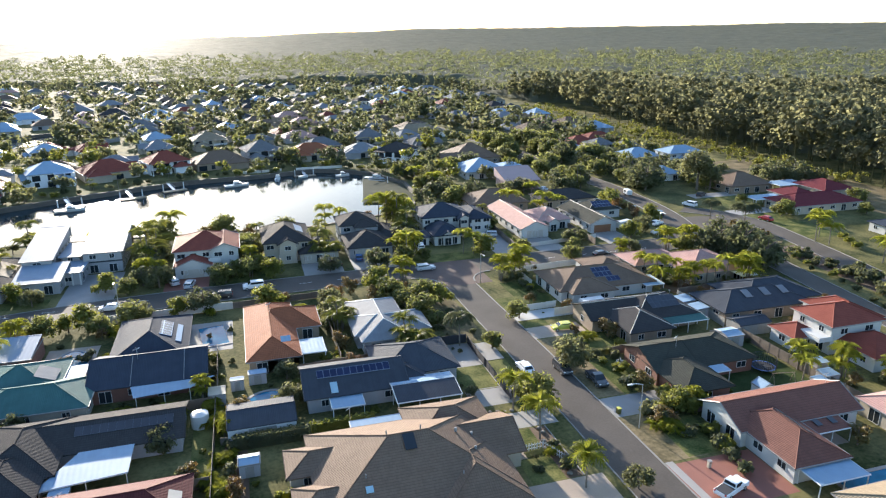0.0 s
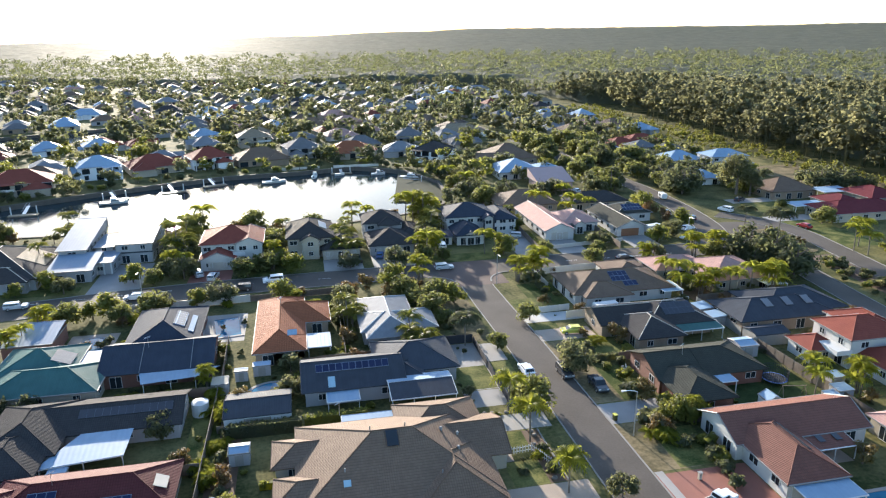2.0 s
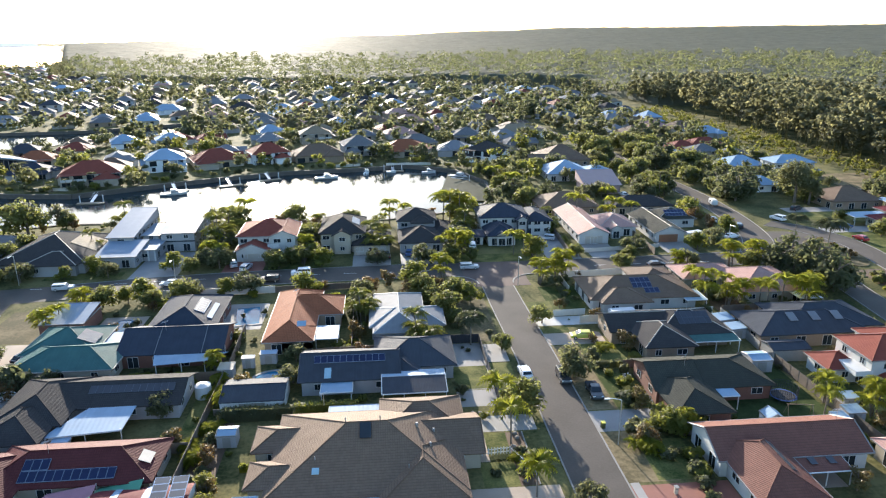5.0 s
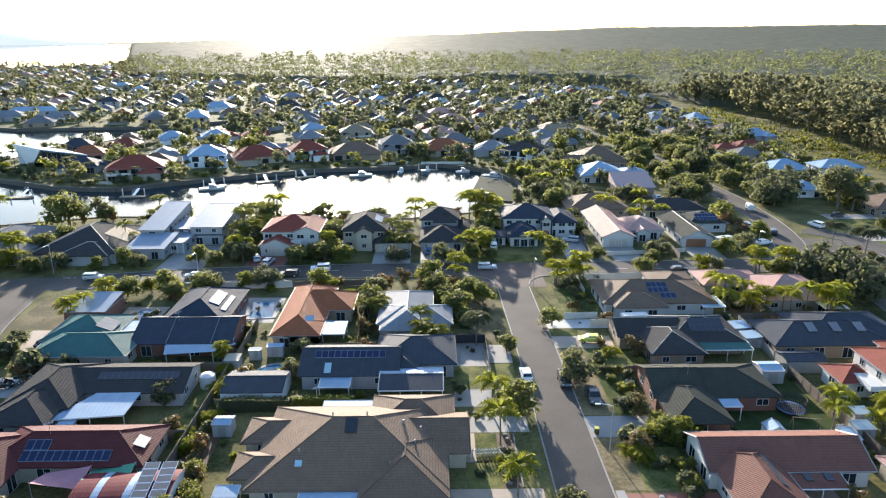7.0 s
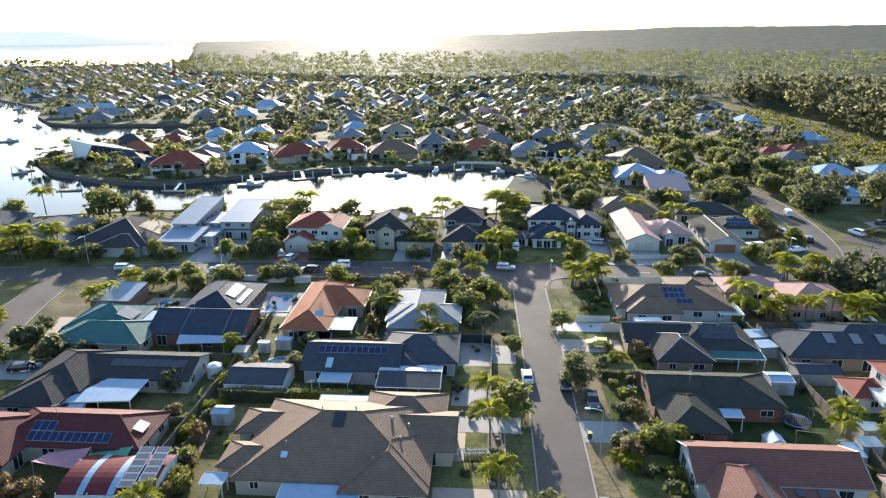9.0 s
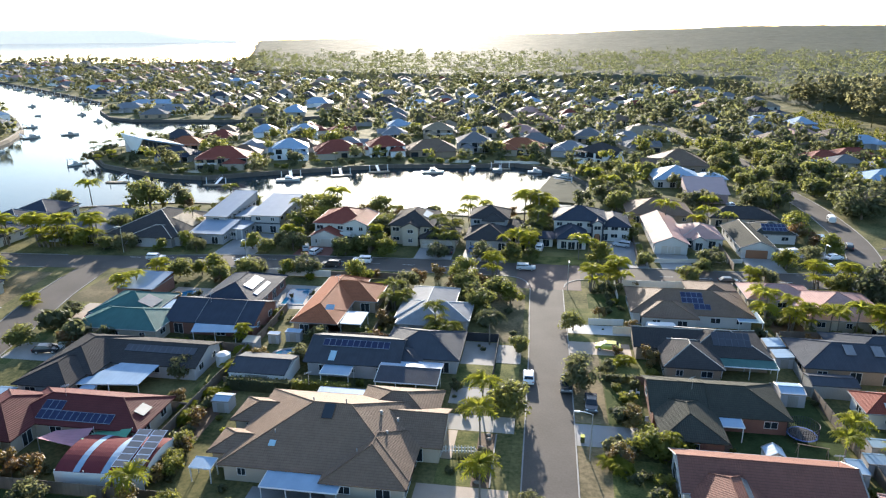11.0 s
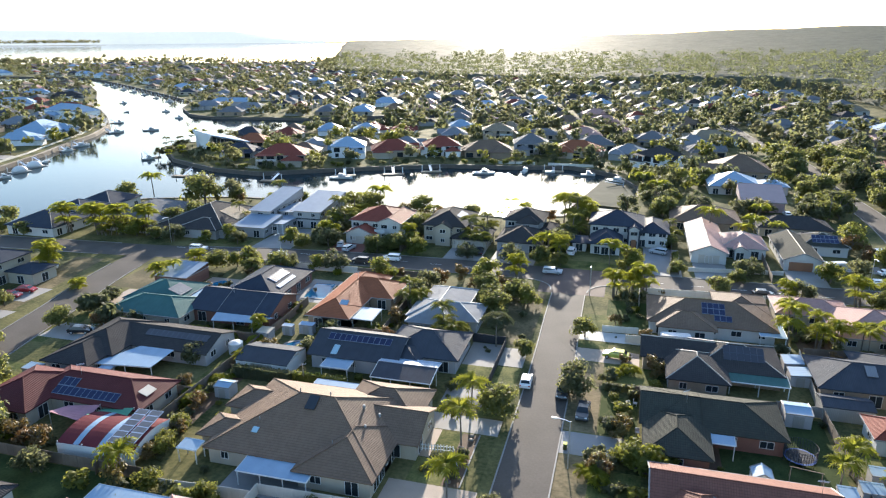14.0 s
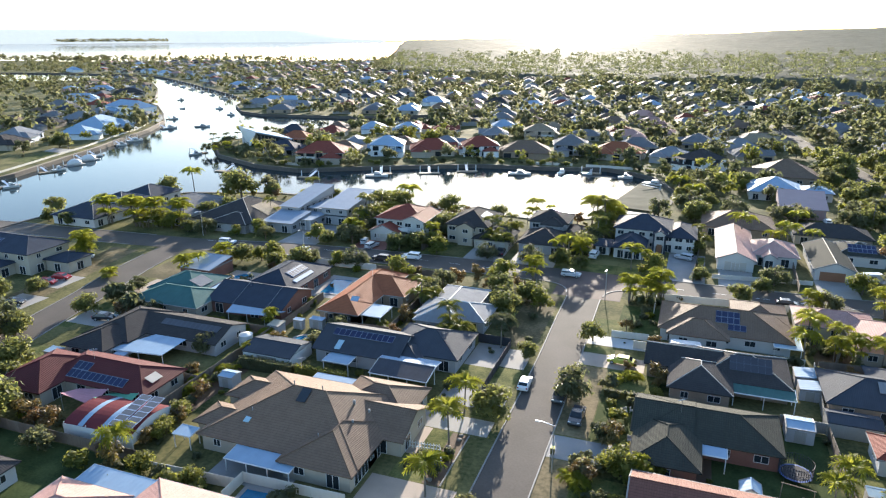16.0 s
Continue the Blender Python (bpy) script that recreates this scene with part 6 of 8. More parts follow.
patch("driveway", "paver_grey", 52.4, 63, 81.2, 87.0, 0.012, "grey paved driveway", "driveway")
patch("driveway", "paver_tan", 52.4, 63.6, 111.0, 116.2, 0.012, "tan concrete driveway", "driveway")
patch("driveway", "white_render", 52.4, 66, 120.0, 124.4, 0.012, "bright pale concrete driveway", "driveway")
patch("driveway", "concrete", 13.8, 23.6, 161.2, 170.4, 0.012, "pale concrete driveway", "driveway")
patch("driveway", "concrete", 26.2, 37.6, 161.2, 171, 0.012, "wide pale concrete driveway", "driveway")
patch("driveway", "paver_red", -18.4, -8.4, 157.6, 167.8, 0.012, "reddish paved driveway", "driveway")
patch("driveway", "paver_grey", -40, -28.6, 157, 178, 0.012, "grey paved forecourt", "driveway")
patch("driveway", "concrete", 76.4, 84.2, 161.6, 174.2, 0.012, "concrete garage driveway", "driveway")
patch("driveway", "paver_grey", 64.4, 73.4, 161.6, 184, 0.012, "grey driveway beside the white house", "driveway")
patch("driveway", "concrete", 97.6, 106, 162, 173.6, 0.012, "concrete garage driveway", "driveway")
patch("driveway", "paver_tan", -50, -41, 112, 121, 0.012, "pinkish paved driveway", "driveway")
patch("driveway", "concrete", -49.6, -37, 94.2, 101.2, 0.013, "concrete driveway with parked cars", "driveway")
patch("driveway", "concrete", -72, -64, 96, 103, 0.012, "concrete driveway", "driveway")
patch("driveway", "concrete", -76, -67, 108, 116, 0.012, "concrete driveway with red cars", "driveway")
patch("driveway", "concrete", 112, 121, 176, 182, 0.012, "concrete driveway", "driveway")
patch("driveway", "concrete", 152, 168, 178, 184, 0.012, "concrete driveway", "driveway")
patch("driveway", "concrete", 154, 172, 202, 208, 0.012, "concrete driveway", "driveway")
patch("lawn", "lawn", 35.6, 38.8, 78.4, 82.4, 0.018, "small bright green front lawn", "lawn")
patch("garden_bed", "mulch", 38.8, 41.2, 69.8, 82.4, 0.010, "gravel and mulch bed under the palms", "garden bed")
patch("paving", "paver_tan", 33.4, 35.6, 75.4, 82.6, 0.008, "tan paved entry path", "paving")
patch("lawn", "lawn", 34, 39, 69.8, 75.2, 0.006, "green lawn in house shade", "lawn")
patch("lawn", "grass", 41.4, 43.7, 69.8, 82.4, 0.008, "green-brown verge lawn", "lawn")
patch("lawn", "lawn", 39.6, 43.7, 95.8, 104.8, 0.008, "green verge lawn", "lawn")
patch("lawn", "lawn", 33.2, 39.2, 95.8, 104, 0.016, "shaded lawn beside the carport", "lawn")
patch("lawn", "lawn", 39.6, 43.7, 87.6, 90, 0.008, "green verge strip", "lawn")
patch("lawn", "dry_grass", 52.4, 57.6, 87.4, 110.6, 0.008, "dry brown street verge", "lawn")
patch("lawn", "dry_grass", 52.4, 60, 69, 81, 0.008, "dry tan street verge", "lawn")
patch("lawn", "lawn", 57.8, 63.4, 87.4, 99, 0.006, "garden lawn", "lawn")
patch("lawn", "lawn", 58, 66, 104, 110.6, 0.006, "green front lawn", "lawn")
patch("lawn", "lawn", 52.4, 58, 116.6, 119.6, 0.008, "bright green verge lawn", "lawn")
patch("lawn", "lawn", 52.4, 57.6, 124.8, 133, 0.008, "bright green verge lawn", "lawn")
patch("lawn", "lawn", 57, 66, 128, 142, 0.006, "green walled garden lawn", "lawn")
patch("lawn", "shade_toned_lawn", 74.5, 90, 79, 99.5, 0.006, "dark green back lawn", "lawn")
patch("lawn", "lawn", 92.5, 100, 80, 91, 0.006, "green back lawn", "lawn")
patch("lawn", "lawn", -9, -4.5, 82, 104, 0.006, "narrow green side lawn", "lawn")
patch("lawn", "shade_toned_lawn", -34, 2, 44, 60.5, 0.006, "dark green back lawn", "lawn")
patch("lawn", "lawn", -45.5, -40, 60, 84, 0.006, "green verge lawn", "lawn")
patch("lawn", "lawn", -50, -46.5, 92, 107, 0.006, "green verge lawn", "lawn")
patch("lawn", "dry_grass", -56.5, -46, 121.5, 138, 0.007, "dry verge beside the side street", "lawn")
patch("lawn", "dry_grass", 36.5, 43.6, 114, 142, 0.007, "dry leaf-strewn verge", "lawn")
patch("lawn", "lawn", -60, -42, 158, 162.5, 0.007, "shaded front lawn", "lawn")
patch("lawn", "lawn", -6, 8, 161.2, 171, 0.006, "shaded front lawn", "lawn")
patch("lawn", "lawn", 38, 61, 161.4, 168, 0.006, "shaded front lawn", "lawn")
patch("lawn", "lawn", 152, 166, 150, 178, 0.007, "green roadside lawn", "lawn")
patch("lawn", "lawn", 156, 172, 186, 202, 0.007, "green roadside lawn", "lawn")
patch("lawn", "mulch", 64.5, 76, 79, 88, 0.004, "mulched garden bed", "lawn")
patch("lawn", "mulch", -5.4, -1.4, 66, 91, 0.004, "mulched garden strip", "lawn")
patch("lawn", "mulch", 92, 116, 124, 134, 0.004, "mulched palm garden", "lawn")
tagged(part("footpath", ribbon(smooth_line([(53.6, 69), (53.8, 58)], 2), 0.6, -0.6, 0.015), "concrete"), "narrow concrete footpath", "footpath", kind="structure")


def pool(label, x, y, a, b, turn=0, square=False):
    T = thing("swimming_pool", label, "pool", x, y, 0, turn)
    n = 4 if square else 28
    off = math.pi / 4 if square else 0
    k = math.sqrt(2) if square else 1
    ring = lambda s: [(k * (a + s) * math.cos(off + math.tau * i / n), k * (b + s) * math.sin(off + math.tau * i / n) * (1 if square else 1 + 0.18 * math.cos(math.tau * i / n))) for i in range(n)]
    bm = bmesh.new()
    bm.faces.new([bm.verts.new((*p, 0.06)) for p in ring(0)])
    part("water", bm, "pool_water", T)
    bm = bmesh.new()
    inner, outer = ring(-0.03), ring(0.55)
    for i in range(n):
        j = (i + 1) % n
        poly(bm, (*inner[i], 0.12), (*inner[j], 0.12), (*outer[j], 0.12), (*outer[i], 0.12))
        poly(bm, (*outer[i], 0.0), (*outer[j], 0.0), (*outer[j], 0.12), (*outer[i], 0.12))
        poly(bm, (*inner[j], 0.0), (*inner[i], 0.0), (*inner[i], 0.12), (*inner[j], 0.12))
    bmesh.ops.recalc_face_normals(bm, faces=bm.faces)
    part("coping", bm, "concrete", T)


pool("blue rectangular swimming pool in a walled yard", -6.8, 131, 2.4, 4.6, 8, True)
pool("small oval pool behind the slate shed", 1.8, 103.6, 2.6, 1.6, 10)
pool("kidney-shaped dark teal pool with pale paving", -31, 127.5, 2.6, 3.6, 20)
pool("long turquoise pool beside the red house", 77.5, 57.6, 5.5, 1.6, 0, True)
pool("small blue pool with pale coping", 20.4, 59.7, 2.2, 1.3, 3, True)
pool("blue pool behind the brown house", 33.5, 57.6, 3.2, 1.7, 0, True)
patch("paving", "concrete", -11.5, -3.2, 124, 138, 0.009, "pale pool paving", "paving")
patch("paving", "paver_tan", -36, -27.2, 122.6, 133, 0.009, "pale curved pool paving", "paving")
patch("paving", "paver_grey", 11, 23, 61.4, 65.8, 0.009, "grey patio paving", "paving")
patch("paving", "paver_tan", 75, 81, 65.6, 68.6, 0.011, "tan patio paving under the awning", "paving")

# ---- fences and walls ----
T_, M_, C_ = "fence_wood", "fence_metal", "fence_cream"
fence("dark timber paling fence between gardens", -36, 102.4, -6.2, 102.8, 1.8, T_)
fence("weathered timber fence beside the garden strip", -6.2, 60, -5.8, 104, 1.8, T_)
fence("timber fence beside the navy house", -5.6, 104, -5.8, 123, 1.8, T_)
fence("timber side fence between houses", 15.4, 112, 15.2, 141, 1.8, T_)
fence("timber fence beside the pool garden", -27, 103, -26.6, 122, 1.8, T_)
fence("dark timber fence between back gardens", -36, 81.0, -6.2, 81.6, 1.7, T_)
fence("cream masonry front wall on the cross street", -28, 143.5, -3, 144.4, 1.7, C_)
fence("cream front fence on the cross street", -3, 144.4, 16, 145.5, 1.5, T_)
fence("black steel fence beside the concrete yard", 39.4, 91, 39.4, 113.4, 1.5, "net_black")
fence("dark fence behind the yard", 33, 113.6, 39.4, 113.6, 1.8, "net_black")
fence("grey timber back fence", 6, 110, 20, 110.6, 1.8, T_)
fence("cream panel fence behind the brown house", 4, 59.6, 16.7, 60.4, 1.7, C_)
fence("timber fence by the hedge", -5, 91.2, 3, 91.0, 1.2, T_)
fence("long timber boundary fence", 91.8, 58, 90.4, 100, 1.9, T_)
fence("grey metal boundary fence", 90.4, 105, 91.2, 122, 1.8, M_)
fence("grey metal fence beside the sheds", 84, 101, 97, 100, 1.8, M_)
fence("timber fence between back yards", 63, 100.6, 84, 100.8, 1.6, T_)
fence("white metal fence along the side boundary", 61, 120.6, 90, 122.8, 1.6, C_)
fence("timber fence behind the red house", 64, 79.0, 90, 79.4, 1.5, T_)
fence("white front wall on the cross street", 63.4, 147.6, 90, 149.4, 1.6, C_)
fence("white garden wall around the lawn", 63.4, 138, 63.4, 147.6, 1.5, C_)
fence("weathered timber paling fence behind houses", 92.5, 72.6, 113, 76.6, 1.8, T_)
fence("weathered timber side fence between houses", 92, 122.6, 113, 123.6, 1.8, T_)
fence("weathered timber side fence between houses", 70.6, 163, 72.4, 198, 1.8, T_)
fence("weathered timber side fence between houses", 93.4, 163, 94.2, 198, 1.8, T_)
fence("dark timber side fence", 19.8, 163, 20.2, 196, 1.8, T_)
fence("dark timber side fence", 1.6, 163, 1.8, 196, 1.8, T_)
fence("white metal fence around the corner lot", 166, 246, 196, 252, 1.8, C_)
fence("low cream rendered garden wall", 56.5, 124.6, 63.4, 124.9, 1.4, C_)
fence("cream panel fence beside the pool", 16.8, 57.6, 16.8, 62.0, 1.7, C_)
fence("cream panel fence with dark posts behind the house", 16.8, 62.0, 31.6, 62.4, 1.6, C_)
fence("timber fence beside the back lawn", -26, 47, -26, 60.5, 1.8, T_)
fence("timber fence behind the pavilion", -26, 60.6, 2, 60.8, 1.8, T_)
hedge("long dark green clipped hedge", -3.4, 7.4, 88.9, 90.3, 2.2, "leaf_dark", 22)
hedge("clipped hedge with golden new leaves", 7.5, 17.2, 89.3, 90.7, 2.2, "leaf_yellow", 22)
hedge("low clipped hedge beside the driveway", 62, 63.5, 98.6, 99.8, 1.4, "leaf_mid")
hedge("bright clipped hedge by the side path", 71.4, 72.8, 165, 178, 1.6, "leaf_yellow")
hedge("low clipped garden hedge", 1.5, 6, 76.0, 76.8, 1.2, "leaf_yellow")
hedge("clipped hedge by the brick house", 58, 65, 100.8, 101.8, 1.3, "leaf_mid")


# ---- vehicles ----
def car_maker(label, paint, L=4.5, W=1.8, H=1.5, style="hatch"):
    def build(T):
        prof = {"hatch": [(-0.5, 0.35), (-0.49, 0.62), (-0.40, 0.66), (-0.30, 1.0), (0.10, 1.0), (0.28, 0.66), (0.46, 0.56), (0.5, 0.38)],
                "wagon": [(-0.5, 0.3), (-0.49, 0.66), (-0.46, 1.0), (0.12, 1.0), (0.24, 0.64), (0.47, 0.58), (0.5, 0.36)],
                "ute": [(-0.5, 0.4), (-0.5, 0.6), (-0.10, 0.6), (-0.08, 1.0), (0.14, 1.0), (0.26, 0.64), (0.47, 0.58), (0.5, 0.38)]}[style]
        low, up = [], []
        bm = bmesh.new()
        rows = []
        for s in (-1, 1):
            rows.append([bm.verts.new((p[0] * L, s * W / 2 * (1 if p[1] < 0.7 else 0.82), 0.0 + p[1] * H)) for p in prof] + [bm.verts.new((0.48 * L, s * W / 2, 0.2 * H)), bm.verts.new((-0.48 * L, s * W / 2, 0.2 * H))])
        n = len(rows[0])
        for i in range(n):
            j = (i + 1) % n
            bm.faces.new((rows[0][i], rows[0][j], rows[1][j], rows[1][i]))
        bm.faces.new(rows[0][::-1])
        bm.faces.new(rows[1])
        bmesh.ops.recalc_face_normals(bm, faces=bm.faces)
        bmesh.ops.bevel(bm, geom=bm.edges[:], offset=0.05, segments=1, affect="EDGES")
        part("body", bm, paint, T)
        top = [p for p in prof if p[1] > 0.9]
        a, b = top[0][0] * L, top[-1][0] * L
        k = W / 2 * 0.82
        lo = W / 2 * 0.96
        bm = bmesh.new()
        front = [p for p in prof if p[0] > top[-1][0]][0][0] * L
        back = [p for p in prof if p[0] < top[0][0]][-1][0] * L
        poly(bm, (b + 0.06, -k * 0.92, H * 0.97), (b + 0.06, k * 0.92, H * 0.97), (front * 0.95 + b * 0.05 + 0.06, lo * 0.88, H * 0.68), (front * 0.95 + b * 0.05 + 0.06, -lo * 0.88, H * 0.68))
        part("windscreen", bm, "glass", T)
        bm = bmesh.new()
        poly(bm, (a - 0.05, k * 0.9, H * 0.96), (a - 0.05, -k * 0.9, H * 0.96), (min(back, a - 0.1) - 0.04, -lo * 0.86, H * 0.72), (min(back, a - 0.1) - 0.04, lo * 0.86, H * 0.72))
        part("rear_window", bm, "glass", T)
        for s in (-1, 1):
            bm = bmesh.new()
            poly(bm, *[(x, s * (y + 0.035), z) for x, y, z in ((a + 0.1, k, H * 0.94), (b - 0.05, k, H * 0.94), (b + (front - b) * 0.6, lo * 0.97, H * 0.70), (a - 0.1, lo * 0.97, H * 0.70))][:: -s])
            part("side_window", bm, "glass", T)
        for wx in (-0.31, 0.31):
            for s in (-1, 1):
                bm = bmesh.new()
                bar(bm, (wx * L, s * (W / 2 - 0.2), 0.33), (wx * L, s * (W / 2 + 0.03), 0.33), 0.33, 14)
                Wh = part("wheel", bm, "tyre", T)
                bm = bmesh.new()
                bar(bm, (wx * L, s * (W / 2 + 0.02), 0.33), (wx * L, s * (W / 2 + 0.05), 0.33), 0.2, 10)
                part("rim", bm, "steel", Wh)
        for s in (-1, 1):
            boxed("headlight", "white_paint", T, 0.47 * L, 0.5 * L, s * W * 0.36 - 0.18, s * W * 0.36 + 0.18, 0.5 * H, 0.56 * H)
            boxed("tail_light", "car_red", T, -0.51 * L, -0.49 * L, s * W * 0.4 - 0.12, s * W * 0.4 + 0.12, 0.5 * H, 0.6 * H)
        if style == "ute":
            boxed("tray", "net_black", T, -0.49 * L, -0.1 * L, -W * 0.44, W * 0.44, 0.55 * H, 0.615 * H)
    return Kind("car", label, "car", build, "parked cars")


CARS = {"white": car_maker("white hatchback parked by the street", "car_white"), "black": car_maker("black sedan parked by the kerb", "car_black"), "silver": car_maker("silver station wagon parked outside a house", "car_silver", 4.7, 1.85, 1.6, "wagon"),
        "suv": car_maker("white four-wheel drive parked on the street", "car_white", 4.9, 1.95, 1.9, "wagon"), "ute": car_maker("dark pickup parked on the verge", "car_grey", 5.2, 1.9, 1.75, "ute"),
        "wute": car_maker("white pickup with a tray", "car_white", 5.2, 1.9, 1.7, "ute"), "red": car_maker("red hatchback in a driveway", "car_red"), "yellow": car_maker("yellow-green sedan in a driveway", "car_yellow", 4.7),
        "blue": car_maker("blue hatchback in a driveway", "car_blue"), "dark": car_maker("dark grey station wagon parked outside", "car_grey", 4.7, 1.85, 1.65, "wagon")}
def park(kind, x, y, turn):
    CARS[kind].put(x, y, 1.0, 0.03, turn)


park("white", 45.4, 99.6, 92)
park("dark", 51.6, 97.6, 270)
park("ute", 55.3, 92.2, 268)
park("yellow", 59.5, 113.6, 175)
park("wute", 57.5, 61.2, 20)
park("suv", 1.6, 155.8, 183)
park("white", -28.2, 151.4, 178)
park("dark", -5.4, 152.2, 178)
park("silver", -16.4, 164.6, 110)
park("silver", -12.6, 161.6, 80)
park("ute", 22.4, 167.4, 95)
park("blue", 28.6, 169.6, 80)
park("suv", 46.0, 173.4, 85)
park("silver", 68.2, 179.6, 160)
park("black", 90, 153.4, 2)
park("white", 116.0, 167.0, 182)
park("suv", 145.0, 193, 110)
park("white", 121, 175.6, 20)
park("dark", 128.5, 186, 75)
park("silver", 124, 193.5, 80)
park("red", -71.5, 113.2, 10)
park("red", -72, 109.5, 12)
park("black", -67.5, 97.4, 20)
park("black", -42.6, 97.6, 15)
park("silver", -38.8, 99.9, 15)
park("black", -43.5, 114.0, 70)
park("silver", 43, 156.5, 0)
park("silver", -52, 151.0, 5)
park("suv", -79, 127, 40)
park("dark", 158, 204.6, 30)
park("blue", 160, 182.6, 5)
park("red", 156.2, 170, 100)
park("dark", 196, 226, 20)
park("white", 108.6, 231, 95)


def caravan(label, x, y, turn, L=5.5, W=2.2, H=2.4):
    T = thing("caravan", label, "caravan", x, y, 0, turn)
    bm = bmesh.new()
    box(bm, -L / 2, L / 2, -W / 2, W / 2, 0.5, H)
    bmesh.ops.remove_doubles(bm, verts=bm.verts, dist=1e-4)
    bmesh.ops.bevel(bm, geom=bm.edges[:], offset=0.22, segments=2, affect="EDGES")
    part("body", bm, "white_paint", T)
    for s in (-1, 1):
        boxed("window", "glass", T, -0.8, 0.8, s * W / 2 - 0.02, s * W / 2 + 0.02, 1.4, 1.95)
        bm = bmesh.new()
        bar(bm, (0, s * (W / 2 - 0.25), 0.33), (0, s * (W / 2 - 0.02), 0.33), 0.33, 12)
        part("wheel", bm, "tyre", T)
    bm = bmesh.new()
    bar(bm, (L / 2, 0, 0.5), (L / 2 + 1.1, 0, 0.45), 0.06, 6)
    part("drawbar", bm, "steel", T)


caravan("white caravan beside the white fence", 70, 121.4, 3)
caravan("white caravan in a driveway", 109.6, 175.6, 20)
caravan("white covered trailer van", 134, 214, 80, 4.2, 2.0, 2.2)

# ---- yard things ----
L = thing("street_lamp", "tall galvanised street lamp with a curved arm", "street lamp", 54.4, 77.7)
bm = bmesh.new()
bar(bm, (0, 0, 0), (0, 0, 7.2), 0.09, 8, 0.06)
part("pole", bm, "steel", L)
bm = bmesh.new()
for k in range(5):
    a, b = k / 5, (k + 1) / 5
    bar(bm, (-1.8 * a, 0, 7.2 + 0.35 * math.sin(a * 1.5)), (-1.8 * b, 0, 7.2 + 0.35 * math.sin(b * 1.5)), 0.05, 6)
part("arm", bm, "steel", L)
boxed("lamp_head", "white_paint", L, -2.5, -1.75, -0.14, 0.14, 7.46, 7.6)
for x, y in ((49.8, 150.2 - 6.8), (-29, 148.6), (111, 164), (-67, 155.5)):
    copy_thing(L, pose(x + 3, y, 0, 0, 0, 90))
B = thing("wheelie_bin", "green wheelie bin on the verge", "bin", 53.6, 82.2)
boxed("body", "leaf_dark", B, -0.27, 0.27, -0.33, 0.33, 0.08, 0.95)
boxed("lid", "car_yellow", B, -0.3, 0.3, -0.37, 0.36, 0.95, 1.05)
for s in (-1, 1):
    bm = bmesh.new()
    bar(bm, (s * 0.2, 0.3, 0.1), (s * 0.27, 0.3, 0.1), 0.1, 10)
    part("wheel", bm, "tyre", B)
T = thing("trampoline", "round trampoline with black safety net", "trampoline", 84.8, 87.6)
bm = bmesh.new()
for k in range(20):
    a, b = math.tau * k / 20, math.tau * (k + 1) / 20
    poly(bm, (2.1 * math.cos(a), 2.1 * math.sin(a), 0.8), (2.1 * math.cos(b), 2.1 * math.sin(b), 0.8), (1.8 * math.cos(b), 1.8 * math.sin(b), 0.82), (1.8 * math.cos(a), 1.8 * math.sin(a), 0.82))
part("pad", bm, "blue_plastic", T)
bm = bmesh.new()
bm.faces.new([bm.verts.new((1.8 * math.cos(math.tau * k / 20), 1.8 * math.sin(math.tau * k / 20), 0.81)) for k in range(20)])
part("mat", bm, "net_black", T)
bm = bmesh.new()
for k in range(40):
    a = math.tau * k / 40
    for z in (1.2, 1.6, 2.0, 2.5):
        bar(bm, (2.1 * math.cos(a), 2.1 * math.sin(a), z), (2.1 * math.cos(a + math.tau / 40), 2.1 * math.sin(a + math.tau / 40), z), 0.03, 3)
    bar(bm, (2.1 * math.cos(a), 2.1 * math.sin(a), 0.85), (2.1 * math.cos(a), 2.1 * math.sin(a), 2.5), 0.04, 3)
part("net", bm, "net_black", T)
for k in range(8):
    a = math.tau * k / 8
    bm = bmesh.new()
    bar(bm, (2.1 * math.cos(a), 2.1 * math.sin(a), 0), (2.1 * math.cos(a), 2.1 * math.sin(a), 2.6), 0.035, 6)
    part("post", bm, "net_black", T)
T = thing("swing_frame", "pale timber swing frame on the lawn", "swing", 84.5, 82.6, 0, -10)
for s in (-1, 1):
    for d in (-1, 1):
        bm = bmesh.new()
        bar(bm, (s * 1.9, d * 0.9, 0), (s * 1.8, 0, 2.0), 0.05, 6)
        part("leg", bm, "wood", T)
bm = bmesh.new()
bar(bm, (-2.0, 0, 2.0), (2.0, 0, 2.0), 0.06, 6)
part("crossbar", bm, "wood", T)
T = thing("water_tank", "round white plastic water tank beside the gable", "water tank", -8.0, 97.6)
bm = bmesh.new()
bar(bm, (0, 0, 0), (0, 0, 2.1), 1.3, 20)
part("tank", bm, "white_paint", T)
bm = bmesh.new()
bar(bm, (0, 0, 2.1), (0, 0, 2.4), 1.3, 20, 0.25)
part("lid", bm, "white_paint", T)
